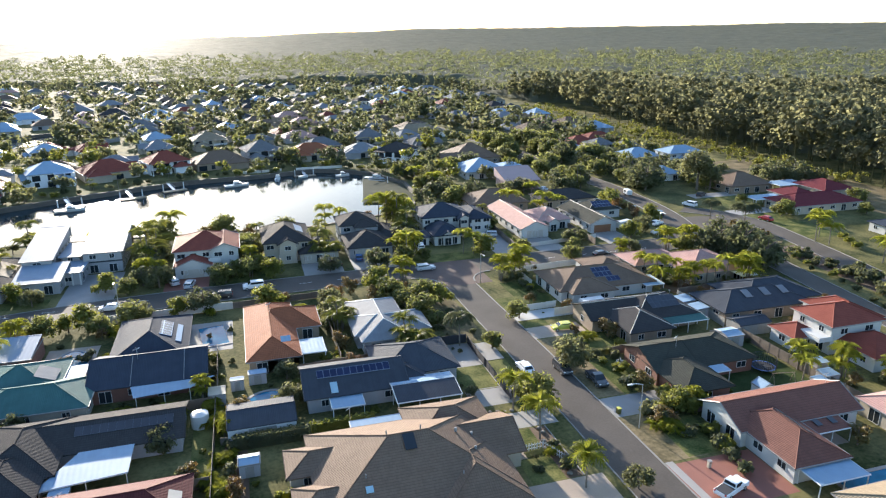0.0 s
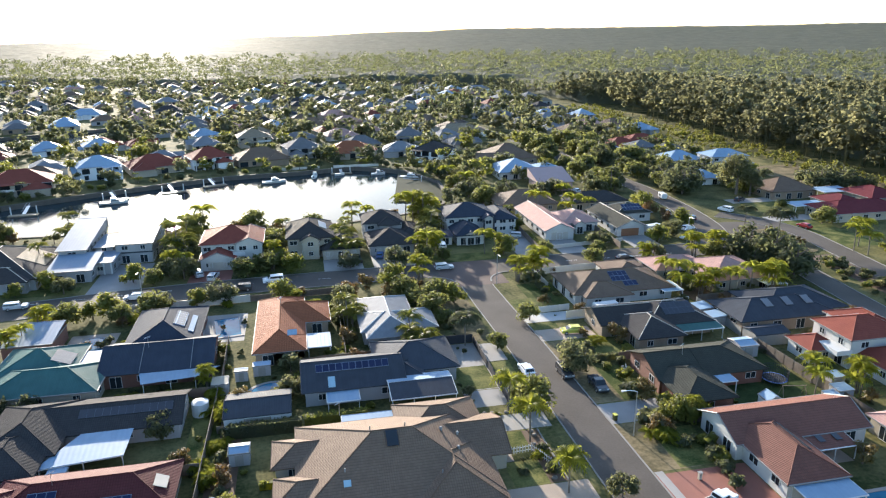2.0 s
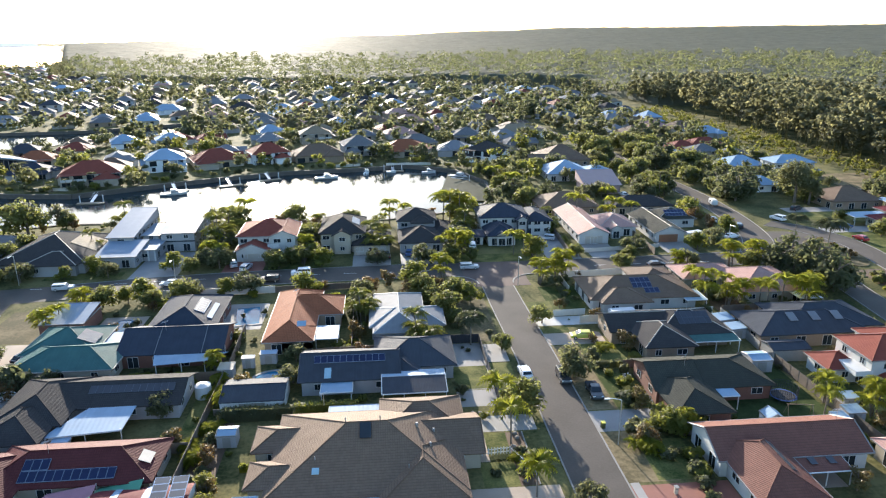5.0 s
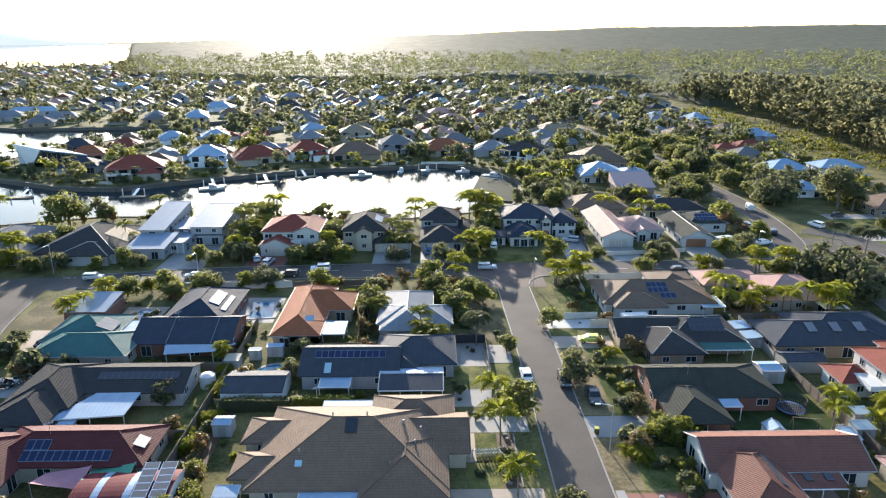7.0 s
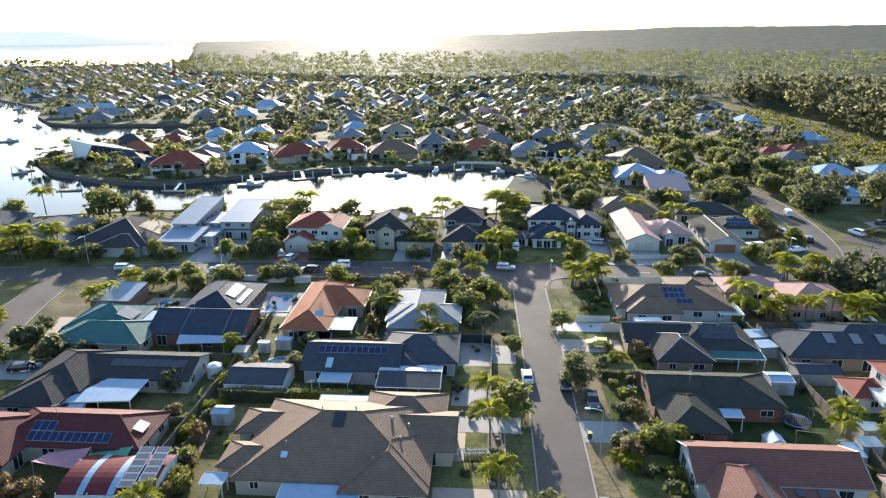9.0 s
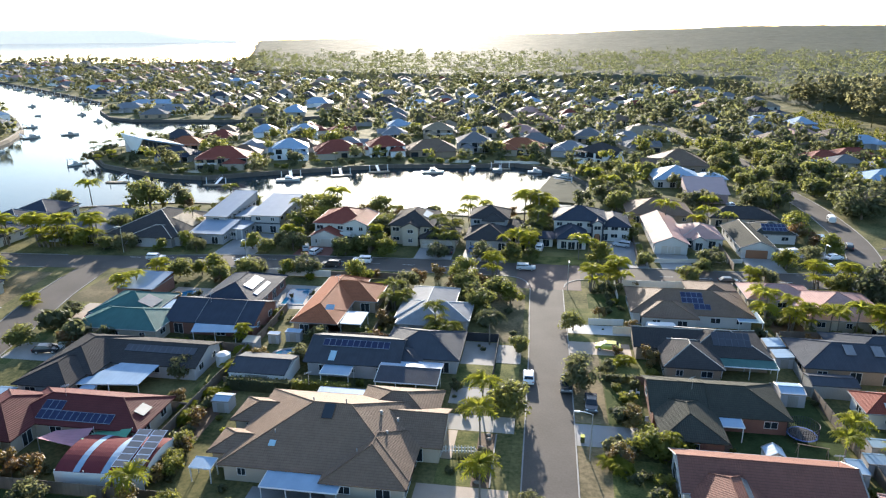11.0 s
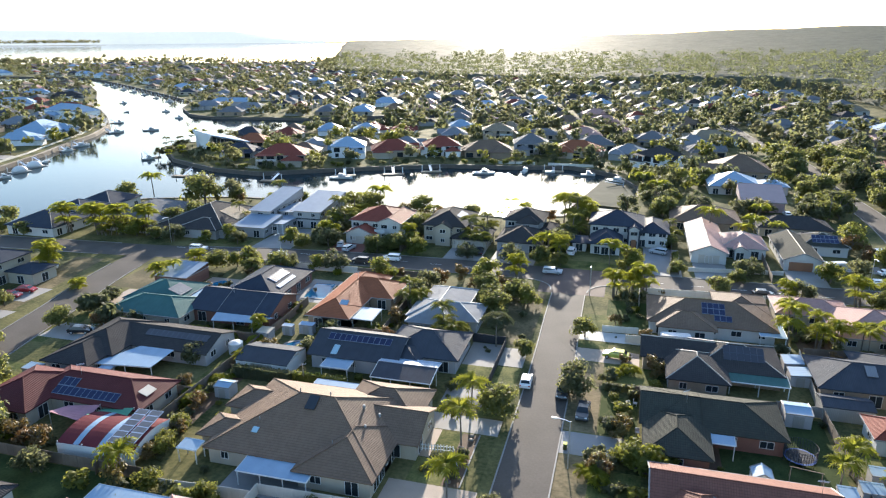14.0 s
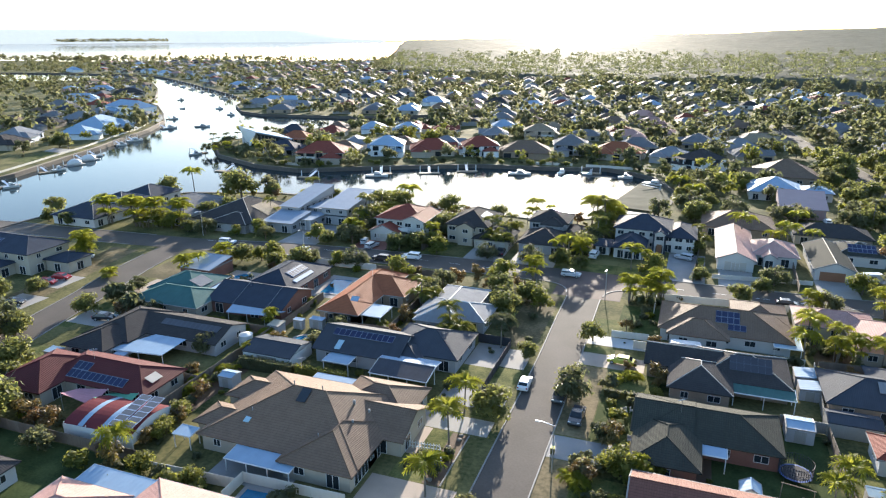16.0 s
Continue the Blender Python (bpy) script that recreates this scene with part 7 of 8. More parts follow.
for x, y, w, d, m, label in ((-5.6, 104.2, 2.6, 2.6, "cream_render", "cream flat-roofed garden shed"), (-2.5, 107.5, 2.2, 1.2, "white_metal", "white curved-top garden store by the pool"), (91.6, 80.6, 2.8, 2.4, "white_metal", "white flat-topped shed by the fence"), (93.6, 84.6, 2.6, 2.2, "white_metal", "white flat-topped shed beside the fence"),
                             (88.4, 78.4, 2.2, 3.2, "white_metal", "white lean-to beside the red house"), (-24, 82.8, 2.4, 2.0, "white_metal", "white lean-to beside the garden fence"), (-36.5, 80.4, 3, 2.2, "white_metal", "white-roofed garden store beside the fence"), (0.8, 109, 3, 1.6, "white_metal", "white awning over the side gate")):
    shed(label, m, "grey_render", x - w / 2, x + w / 2, y - d / 2, y + d / 2, 2.0, "up_n", 4)
T = thing("marquee", "white shade canopy beside the metal-roofed house", "canopy", 112, 125.5)
bm = bmesh.new()
for f in roof_faces(-2.6, 2.6, -2.2, 2.2, 2.3, "hip", 22)[0]:
    poly(bm, *f)
part("canopy", bm, "white_paint", T)
for sx in (-1, 1):
    for sy in (-1, 1):
        boxed("post", "steel", T, sx * 2.5 - 0.04, sx * 2.5 + 0.04, sy * 2.1 - 0.04, sy * 2.1 + 0.04, 0, 2.35)
for x, y, turn in ((62.0, 96.6, 20), (63.0, 97.2, 80), (63.4, 88.8, 10), (79.6, 90.6, 0), (81.2, 91.4, 40), (103, 93.4, 60), (105.4, 92.4, 0)):
    T = thing("patio_chair", "pale outdoor chair in the garden", "chair", x, y, 0, turn, "outdoor chairs")
    boxed("seat", "white_paint", T, -0.3, 0.3, -0.3, 0.3, 0.4, 0.46)
    boxed("backrest", "white_paint", T, -0.3, 0.3, 0.26, 0.31, 0.46, 0.95)
    for sx in (-0.27, 0.27):
        for sy in (-0.27, 0.27):
            boxed("leg", "white_paint", T, sx - 0.025, sx + 0.025, sy - 0.025, sy + 0.025, 0, 0.4)
A = thing("roof_aerial", "tall thin television aerial on the red roof", "aerial", 84, 74, 4.2)
bm = bmesh.new()
bar(bm, (0, 0, 0), (0, 0, 2.2), 0.03, 5)
part("mast", bm, "steel", A)
for k in range(4):
    bm = bmesh.new()
    bar(bm, (-0.6, 0.1 * k, 2.1 - 0.12 * k), (0.6, 0.1 * k, 2.1 - 0.12 * k), 0.02, 4)
    part("element", bm, "steel", A)
for x, y, z in ((12.6, 84, 5.0), (4, 128, 4.6), (-18, 114, 4.6), (70, 92, 4.4), (-22, 76, 4.4)):
    copy_thing(A, pose(x, y, z, 0, 0, 40))


def picket_fence(label, x0, y0, x1, y1, h=1.15, step=0.42):
    L = math.hypot(x1 - x0, y1 - y0)
    T = thing("picket_fence", label, "fence", x0, y0, 0, math.degrees(math.atan2(y1 - y0, x1 - x0)))
    for z in (0.3, 0.85):
        boxed("rail", "white_paint", T, 0, L, -0.03, 0.03, z, z + 0.08)
    n = int(L / step)
    for i in range(n + 1):
        x = i * L / n
        boxed("picket", "white_paint", T, x - 0.07, x + 0.07, -0.05, -0.03, 0.05, h + 0.08 * math.sin(math.pi * i / n))
    return T


picket_fence("white picket fence around the front garden", 32.9, 76.7, 38.6, 77.2)
picket_fence("low white picket fence before the shaded lawn", 38.7, 77.1, 40.2, 73.6)
tagged(part("path_edge", ribbon(smooth_line([(41.3, 69.8), (41.3, 82.4)], 2), 0.1, -0.1, 0.0, 0.1), "kerb"), "pale concrete garden edging", "edging", kind="structure")
for x, y in ((39.6, 70.6), (39.9, 72.2), (39.4, 78.6), (40.3, 80.8), (40.2, 81.9), (37.0, 87.6), (36.0, 88.0), (34.8, 88.2), (38.2, 87.8)):
    rock = thing("garden_rock", "rounded pale garden rock", "rock", x, y, 0, x * 50 % 360, "garden rocks")
    bm = bmesh.new()
    bmesh.ops.create_icosphere(bm, subdivisions=2, radius=0.34)
    for v in bm.verts:
        v.co = Vector((v.co.x * 1.2, v.co.y, v.co.z * 0.7 + 0.14)) * (1 + 0.2 * noise.noise(v.co * 3 + Vector((x, y, 0))))
    part("stone", bm, "rock", rock)
patch("garden_bed", "mulch", 134.6, 143.6, 96, 146, 0.006, "mulched boulevard median", "median", 3.0)
for x0, x1, y0, y1, lean in ((-72, -63.5, 92, 138, -8), (-60.5, -57, 60, 90, -6), (-46.5, -42.5, 66, 88, -6)):
    patch("verge", "dry_grass", x0, x1, y0, y1, 0.004, "dry yellow-brown street verge", "lawn", lean)
patch("lawn", "lawn", 57.0, 63.6, 69.2, 78.6, 0.011, "shaded front lawn with worn brown patches", "lawn", 0.4)
post = thing("letterbox", "small pale masonry letterbox pillar on the verge", "letterbox", 58.1, 66.4)
boxed("pillar", "cream_render", post, -0.22, 0.22, -0.2, 0.2, 0, 1.0)
boxed("cap", "concrete", post, -0.28, 0.28, -0.26, 0.26, 1.0, 1.08)
boxed("slot", "net_black", post, -0.14, 0.14, -0.21, -0.2, 0.72, 0.8)

# ---- plants near the camera ----
def row(kind, scale, *spots):
    for x, y in spots:
        (K[rng.choice(kind)] if isinstance(kind, tuple) else K[kind]).put(x, y, scale * rng.uniform(0.78, 1.24))


PALM = ("palm0", "palm1", "palm2")
TREE = ("tree0", "tree1", "tree2", "tree0", "tree3")
BUSH = ("bush0", "bush1", "bush2", "bush0")
# the street with the slate house
row(PALM, 0.95, (38.6, 88.2), (39.2, 79.4), (40.3, 67.4))
row("tree0", 0.92, (42.4, 89.0))
row("tree2", 1.0, (53.8, 98.6))
row("tree0", 0.7, (43.2, 109.8), (53.4, 121.4))
row("tree2", 0.62, (46.6, 65.2))
row("date", 0.75, (37.7, 112.6))
row("tree0", 1.25, (34.4, 128.2))
row("palms", 0.95, (58.0, 144.6), (61.4, 146.2), (64.8, 147.6), (36.4, 148.8))
row("bush1", 1.6, (58.6, 142.4), (60.4, 143.0), (62.2, 143.6), (64.0, 144.4))
row("palms2", 1.15, (17.0, 126.6), (28.6, 113.2))
row("tree3", 0.85, (4.8, 141.6), (40.4, 134.0))
row(("tree0", "rust", "tree3"), 1.0, (22.6, 146.8), (28.6, 147.0), (27.0, 141.4), (33.6, 143.0), (18.6, 143.2))
row("rust", 0.8, (66.2, 108.0), (16.2, 118.0))
row(BUSH, 1.5, (59.2, 89.6), (59.9, 98.2), (60.2, 101.0), (60.8, 94.6), (58.9, 104.6), (66.4, 103.6))
row(("palms", "tree3"), 0.62, (63.2, 80.2), (65.6, 79.4), (61.2, 81.6))
row("bush2", 2.6, (64.6, 80.6), (66.6, 81.4), (62.6, 82.6), (68.4, 82.0))
row("bush0", 1.9, (57.8, 80.2), (58.8, 78.8))
row("bush1", 1.3, (62.2, 66.8), (62.4, 69.8), (61.6, 64.0), (40.0, 76.6), (39.6, 71.8), (40.6, 92.4), (33.8, 94.2))
# the north side of the cross street
row(PALM, 1.0, (56.1, 166.4), (58.6, 165.4), (37.5, 167.2), (40.4, 166.2), (90.8, 196), (100.6, 202))
row("palms", 1.0, (42.6, 168.2), (-22.4, 176.6), (-24.0, 170.2), (-20.6, 168.2), (1.4, 172.8))
row("palms2", 1.15, (-23.6, 182.6), (-22.2, 190.0), (20.6, 186.2), (44.4, 186.0), (45.6, 192.4))
row(TREE, 0.72, (85.3, 160.9), (72.6, 163.8), (-6.6, 163.0), (-3.0, 166.4), (4.3, 168.0), (-31.0, 163.4), (-26.2, 160.6), (31.6, 162.0))
row("tree1", 1.0, (88.4, 165.8), (-23.2, 165.6), (1.4, 178.2))
row(("palms", "tree2", "palms2"), 0.75, (-64.4, 157.0), (-71.0, 158.4), (-86.2, 157.0))
# trees along the south side of the cross street
row(TREE, 0.85, (-39.0, 139.4), (-34.4, 141.4), (-31.0, 142.2), (-22.0, 141.0), (-14.2, 144.6), (-9.0, 145.4), (80.4, 151.4), (97.6, 152.6))
row("palms", 0.95, (-45.4, 124.6))
row(PALM, 1.0, (-42.6, 127.4))
row("palms", 0.95, (-43.0, 135.8), (94.8, 151.2))
row("rust", 0.7, (-40.2, 135.0), (-27.4, 135.8))
row("tree1", 0.62, (-40.3, 100.6), (-34.4, 102.0), (-37.4, 101.4), (-48.8, 113.8))
row("tree0", 0.95, (-52.6, 85.0), (-49.3, 99.2), (-56.6, 72.4))
row("palms", 1.05, (-76.0, 126.4), (-74.6, 124.8))
row("banana", 1.5, (-62.6, 118.6))
row("bush1", 3.0, (-49.4, 106.6), (-47.6, 107.6), (-40.4, 102.6))
row("tree0", 0.9, (-72.4, 98.4), (-69.0, 104.8), (-110.4, 150.6), (-120.0, 152.0), (-126.4, 160.4))
# the garden strip and back gardens
row("palms", 0.55, (-4.6, 92.9), (-7.4, 105.4))
row(BUSH, 1.5, (-3.2, 89.8), (-3.6, 83.4), (-3.0, 76.0), (-2.6, 73.2), (-1.9, 69.6), (-2.4, 66.4), (-13.0, 96.0), (-14.6, 93.4), (-16.6, 92.4), (-11.6, 92.6), (-20.2, 92.0), (-9.8, 84.2))
row("tree2", 0.6, (-12.6, 92.2), (6.0, 100.6), (5.6, 108.8))
row("rust", 0.75, (-1.4, 71.2), (-1.8, 64.6), (-2.8, 78.4))
row("bush2", 1.4, (4.0, 100.2), (6.8, 104.6), (14.6, 111.6), (12.6, 113.4), (16.8, 122.0), (14.8, 133.2))
row("palm0", 0.8, (-1.8, 59.6), (88.6, 82.6), (90.6, 86.0))
row("tree2", 0.6, (-15.0, 58.2), (-33.0, 63.8))
row("rust", 0.85, (-23.3, 63.8), (-18.2, 63.0), (-28.6, 62.4), (-1.6, 58.6), (-21.0, 62.8))
row("banana", 0.9, (-6.4, 101.3), (-4.9, 96.6), (-4.7, 79.5), (-4.4, 86.6))
row("tree3", 0.42, (-1.4, 68.6), (-1.9, 72.1), (-0.6, 66.6))
row("tree0", 0.85, (-36.4, 70.4), (-38.8, 66.2))
K["tree0"].put(-41.0, 75.5, 1.1)
row(BUSH, 1.8, (-36.6, 60.8), (-31.0, 60.0), (6.0, 58.0), (9.0, 56.4), (12.4, 57.4), (-0.4, 57.4), (3.4, 55.2), (-6.2, 57.0), (24.2, 60.0))
row("tree3", 0.5, (11.2, 59.0), (7.2, 55.4), (2.8, 58.6))
row(BUSH, 1.3, (-26.0, 113.0), (-25.6, 116.4), (-26.0, 120.6), (-28.4, 126.6), (-6.6, 113.0), (-6.6, 118.6), (15.2, 127.6), (16.4, 136.4))
# palms and shade trees east of the brown house
row(("palms", "palm2", "palms2"), 0.95, (91.6, 130.4), (95.0, 127.4), (99.0, 126.6), (103.0, 124.6), (106.4, 125.2), (110.4, 124.4), (115.8, 129.6), (113.0, 126.4))
row(BUSH, 1.6, (91.6, 129.4), (94.6, 129.6), (98.6, 125.0), (103.0, 125.4), (107.6, 125.0), (112.6, 125.2), (88.4, 122.8), (91.4, 119.6), (92.2, 113.4), (117.6, 113.4), (118.6, 109.2), (92.0, 133.6), (95.0, 132.0))
row("rust", 0.6, (96.4, 128.4), (111.4, 124.6))
row("tree1", 1.15, (117.6, 139.6), (121.6, 143.6), (124.2, 138.8), (117.0, 146.2), (122.8, 148.6), (128.4, 150.6))
row(("tree0", "palms"), 0.95, (112.4, 150.4), (114.0, 152.4), (109.0, 150.8))
row("date", 1.75, (140.0, 160.6))
row("rust", 0.42, (141.1, 166.5), (145.0, 158.4), (144.4, 164.8), (142.6, 168.0), (138.6, 156.4), (140.4, 152.6), (143.6, 155.0))
row("tree1", 1.55, (123.4, 140.6), (123.2, 132.4), (121.4, 146.8))
row(BUSH, 1.7, (140.0, 135.5), (138.9, 128.0), (141.0, 123.5), (139.3, 140.1), (137.6, 131.0), (141.6, 130.2), (137.4, 122.6), (139.4, 118.8), (136.4, 116.4), (141.6, 138.4), (137.8, 137.0), (138.6, 113.0), (135.8, 110.0), (138.0, 105.6), (135.0, 102.0), (137.0, 98.0))
row(BUSH, 2.6, (141.0, 122.0), (139.6, 116.0), (138.4, 109.0))
row(BUSH, 1.2, (145.0, 164.0), (136.4, 159.2), (140.6, 158.6), (143.8, 160.2), (133.0, 127.6), (134.4, 122.4), (133.0, 118.0), (131.6, 112.8), (130.2, 107.0), (129.4, 102.6), (135.4, 131.8), (137.0, 136.4), (139.0, 141.0), (128.0, 97.0))
row(PALM, 1.1, (152.6, 146.6), (153.8, 143.0), (157.4, 150.4), (152.0, 122.2), (154.4, 126.6), (150.4, 118.2), (126.4, 95.0))
row("date", 1.0, (140.6, 176.4))
row("bush2", 1.6, (160.6, 143.4), (162.4, 147.4), (158.8, 139.0))
row("palms", 0.9, (95.4, 80.6), (100.4, 76.6))
# the upper street
row("tall", 1.4, (166.8, 211.6), (163.4, 214.6))
row("tree1", 1.35, (153.4, 246.6), (146.4, 238.6), (149.8, 252.0), (160.0, 244.0), (143.4, 226.0), (155.0, 234.2), (146.0, 266.8), (154.8, 262.6))
row("tree0", 1.7, (139.6, 296.0), (142.4, 284.6), (124.0, 300.4), (122.6, 312.4), (141.4, 322.0), (125.4, 264.0), (141.0, 250.0), (124.0, 326.0), (150.0, 270.0))
row("tree0", 1.25, (142.6, 262.0), (121.4, 277.4), (120.4, 256.6), (118.6, 290.4), (150.6, 300.6), (143.6, 312.2), (140.0, 306.8), (124.2, 234.6), (122.6, 246.0))
row(("tree0", "tree1"), 1.1, (97.6, 273.0), (86.2, 276.0), (73.6, 258.6), (66.4, 246.0), (68.0, 232.0), (74.4, 240.6), (82.0, 232.0), (70.4, 220.6), (64.8, 268.8), (76.0, 282.0), (118.8, 228.0), (110.0, 268.0))
row(PALM, 1.25, (64.2, 250.4), (69.4, 243.4), (82.4, 200.4), (98.6, 219.4), (94.2, 199.0))
row("rust", 1.2, (118.4, 184.4), (120.6, 188.6), (116.4, 190.6))
row("tree3", 1.0, (118.2, 196.4), (121.8, 180.2), (120.6, 203.6), (162.6, 262.0))
row("tree1", 1.4, (197.0, 214.0), (204.6, 210.0), (208.0, 216.0), (199.0, 222.0), (212.4, 208.6))
row("tree0", 0.9, (167.0, 214.0), (163.6, 190.4), (164.6, 172.8), (192.0, 166.6), (200.0, 178.4))
for kind, scale, x, y in (("tree1", 1.95, 144.8, 219.6), ("tree0", 1.35, 141.6, 229.4), ("tree1", 1.7, 147.3, 268.6), ("tree1", 2.0, 148.8, 294.4), ("tree0", 2.1, 150.2, 314.0), ("tree1", 2.2, 158.0, 345.0), ("tree0", 1.7, 150.6, 255.0), ("tree1", 1.7, 151.6, 240.6), ("tree1", 1.8, 140.4, 281.0), ("tree0", 1.9, 138.6, 330.0)):
    K[kind].put(x, y, scale, tall=0.95)
# along the canal
K["tree0"].put(-81.6, 198.6, 2.05)
row("tree0", 1.1, (-49.0, 206.6), (-74.0, 206.0), (-30.2, 205.8), (-112.4, 196.4), (-21.8, 203.6), (12.4, 203.0), (-5.6, 205.0), (44.6, 203.6))
row(PALM, 1.35, (-24.6, 203.4), (-19.2, 204.6), (-106.0, 203.4), (42.6, 200.8), (45.4, 203.6), (47.4, 201.4), (40.8, 204.4), (24.0, 202.0))
row("palms2", 1.2, (46.0, 199.6), (-54.8, 202.8))
for k in range(26):
    t = k / 25
    x, y = -158 + 26 * math.sin(k * 1.7) * 0.35 - 4 * t, 276 + 30 * t
    if x + 6 < -158 or y < 283:
        K[("palms", "mid0", "fpalm", "mid1")[k % 4]].put(x + 6, y, rng.uniform(0.55, 0.95))

# fuller gardens between the canal houses and along the cross street
row(("palms2", "tree1", "tree0"), 1.0, (-21.6, 179.4), (-24.4, 186.4), (-22.8, 173.4), (-21.6, 196.0), (1.6, 180.6), (2.4, 187.6), (20.2, 172.4), (19.8, 180.6), (42.6, 176.2), (43.0, 182.4), (71.6, 186.4), (72.2, 194.2), (-54.6, 176.0), (-74.6, 172.0), (-74.0, 180.4))
row(TREE, 0.62, (-55.0, 158.6), (-70.8, 157.2))
row(TREE, 0.8, (-48.4, 161.6), (-44.8, 158.6), (-19.4, 163.2), (-4.6, 161.8), (1.0, 164.6), (6.0, 162.4), (20.2, 162.6), (38.6, 164.0), (44.2, 163.4), (60.8, 164.8), (106.4, 166.0), (113.2, 171.0))
row(("palms", "tree3", "palms"), 1.15, (-74.4, 160.0), (-77.6, 158.2), (-81.4, 158.4), (-85.0, 158.6), (-88.6, 158.0), (-92.0, 160.6), (-99.0, 157.6))
row(BUSH, 1.2, (61.6, 135.0), (61.0, 131.4), (61.8, 138.8), (35.8, 120.6), (36.4, 125.0), (40.2, 127.6), (35.6, 134.0))
row(("tree0", "tree2"), 0.8, (36.8, 137.6), (32.4, 134.6), (36.2, 122.0), (16.8, 131.8), (16.4, 139.0), (30.6, 140.0), (-28.0, 138.0), (-20.6, 144.6))

# shrubs and small trees along the south shore of the basin
for k in range(46):
    x = -124 + 172 * k / 45 + rng.uniform(-1.5, 1.5)
    y = float(np.interp(x, (-124, -106, -76, -30, 22, 45, 57), (178, 197, 208, 207, 203, 211, 221))) - rng.uniform(2.0, 5.5)
    if not taken(x, y, 1.2, 1.2) and not near_water(x, y, 1.0):
        K[rng.choice(("bush0", "bush1", "bush2", "mid0", "palm1", "bush0", "rust"))].put(x, y, rng.uniform(0.55, 1.0) if k % 3 else rng.uniform(1.2, 1.9) * 0.6)
# the front garden of the red-brown house
row(BUSH, 1.25, (63.3, 72.0), (63.7, 70.6), (63.4, 68.6), (62.6, 69.4), (60.3, 73.3), (63.2, 73.6), (61.6, 74.6), (59.0, 74.8))
row("rust", 0.62, (58.2, 77.9), (59.4, 76.9))
row("bush2", 2.2, (63.8, 79.1), (66.6, 80.2))
row("bush1", 1.7, (59.4, 88.2))
# the bright tree beside the red roof and the dark street tree behind it
row("tree0", 1.2, (-27.8, 62.4))
row("tree1", 1.2, (-54.6, 83.6))

# shrubs in the beds along fences, walls and verges
n = 0
while n < 130:
    x, y = rng.uniform(-46, 122), rng.uniform(60, 150)
    if free(x, y, 0.9) and (taken(x, y, 2.6, 2.6) or rng.random() < 0.12) and not 43 < x < 57 and not (-28 < x < -15 and 82 < y < 92):
        K[rng.choice(("bush0", "bush1", "bush2", "bush0", "banana", "rust"))].put(x, y, rng.uniform(0.35, 0.95) * (0.6 if n % 6 == 5 else 1))
        n += 1
row(PALM, 0.95, (92.0, 136.4), (96.4, 131.6), (102.6, 127.0), (111.4, 127.4), (90.2, 126.4))

# gardens and palms on the far bank of the basin
BANK_LINE = [Vector(p) for p in NORTH_SHORE[7:]]
for k in range(74):
    t = (k + rng.random() * 0.8) / 74 * (len(BANK_LINE) - 1.01)
    a, b = BANK_LINE[int(t)], BANK_LINE[int(t) + 1]
    side = Vector((a.y - b.y, b.x - a.x)).normalized()
    p = a.lerp(b, t % 1) + side * rng.uniform(2.5, 9.0)
    if not near_water(p.x, p.y, 1.2) and not taken(p.x, p.y, -1.2, -1.2):
        kind = rng.choice(("mid0", "mid1", "bush1", "bush0", "fpalm", "bush2", "palms2"))
        K[kind].put(p.x, p.y, rng.uniform(0.45, 0.8) if "bush" not in kind else rng.uniform(1.2, 2.4))

# ---- boats and jetties ----
def jetty(x, y, turn, L=9.0, gang=7.0, piles=2):
    T = thing("pontoon", "floating timber pontoon with a gangway and white piles", "jetty", x, y, -1.5, turn, "pontoons")
    boxed("deck", "wood", T, -L / 2, L / 2, -1.3, 1.3, 0.15, 0.45)
    boxed("float", "concrete", T, -L / 2 + 0.2, L / 2 - 0.2, -1.1, 1.1, -0.2, 0.15)
    bm = bmesh.new()
    a, b = Vector((0, 1.0, 0.5)), Vector((0, 1.0 + gang, 1.75))
    for s in (-0.5, 0.5):
        bar(bm, a + Vector((s, 0, 0)), b + Vector((s, 0, 0)), 0.07, 4)
        bar(bm, a + Vector((s, 0, 0.9)), b + Vector((s, 0, 0.9)), 0.04, 4)
    poly(bm, a + Vector((-0.5, 0, 0)), a + Vector((0.5, 0, 0)), b + Vector((0.5, 0, 0)), b + Vector((-0.5, 0, 0)))
    part("gangway", bm, "steel", T)
    for i in range(piles):
        bm = bmesh.new()
        bar(bm, (-L / 2 + 0.6 + (L - 1.2) * i / max(1, piles - 1), 1.5, -1.0), (-L / 2 + 0.6 + (L - 1.2) * i / max(1, piles - 1), 1.5, 2.9), 0.2, 8)
        part("mooring_post", bm, "white_paint", T)


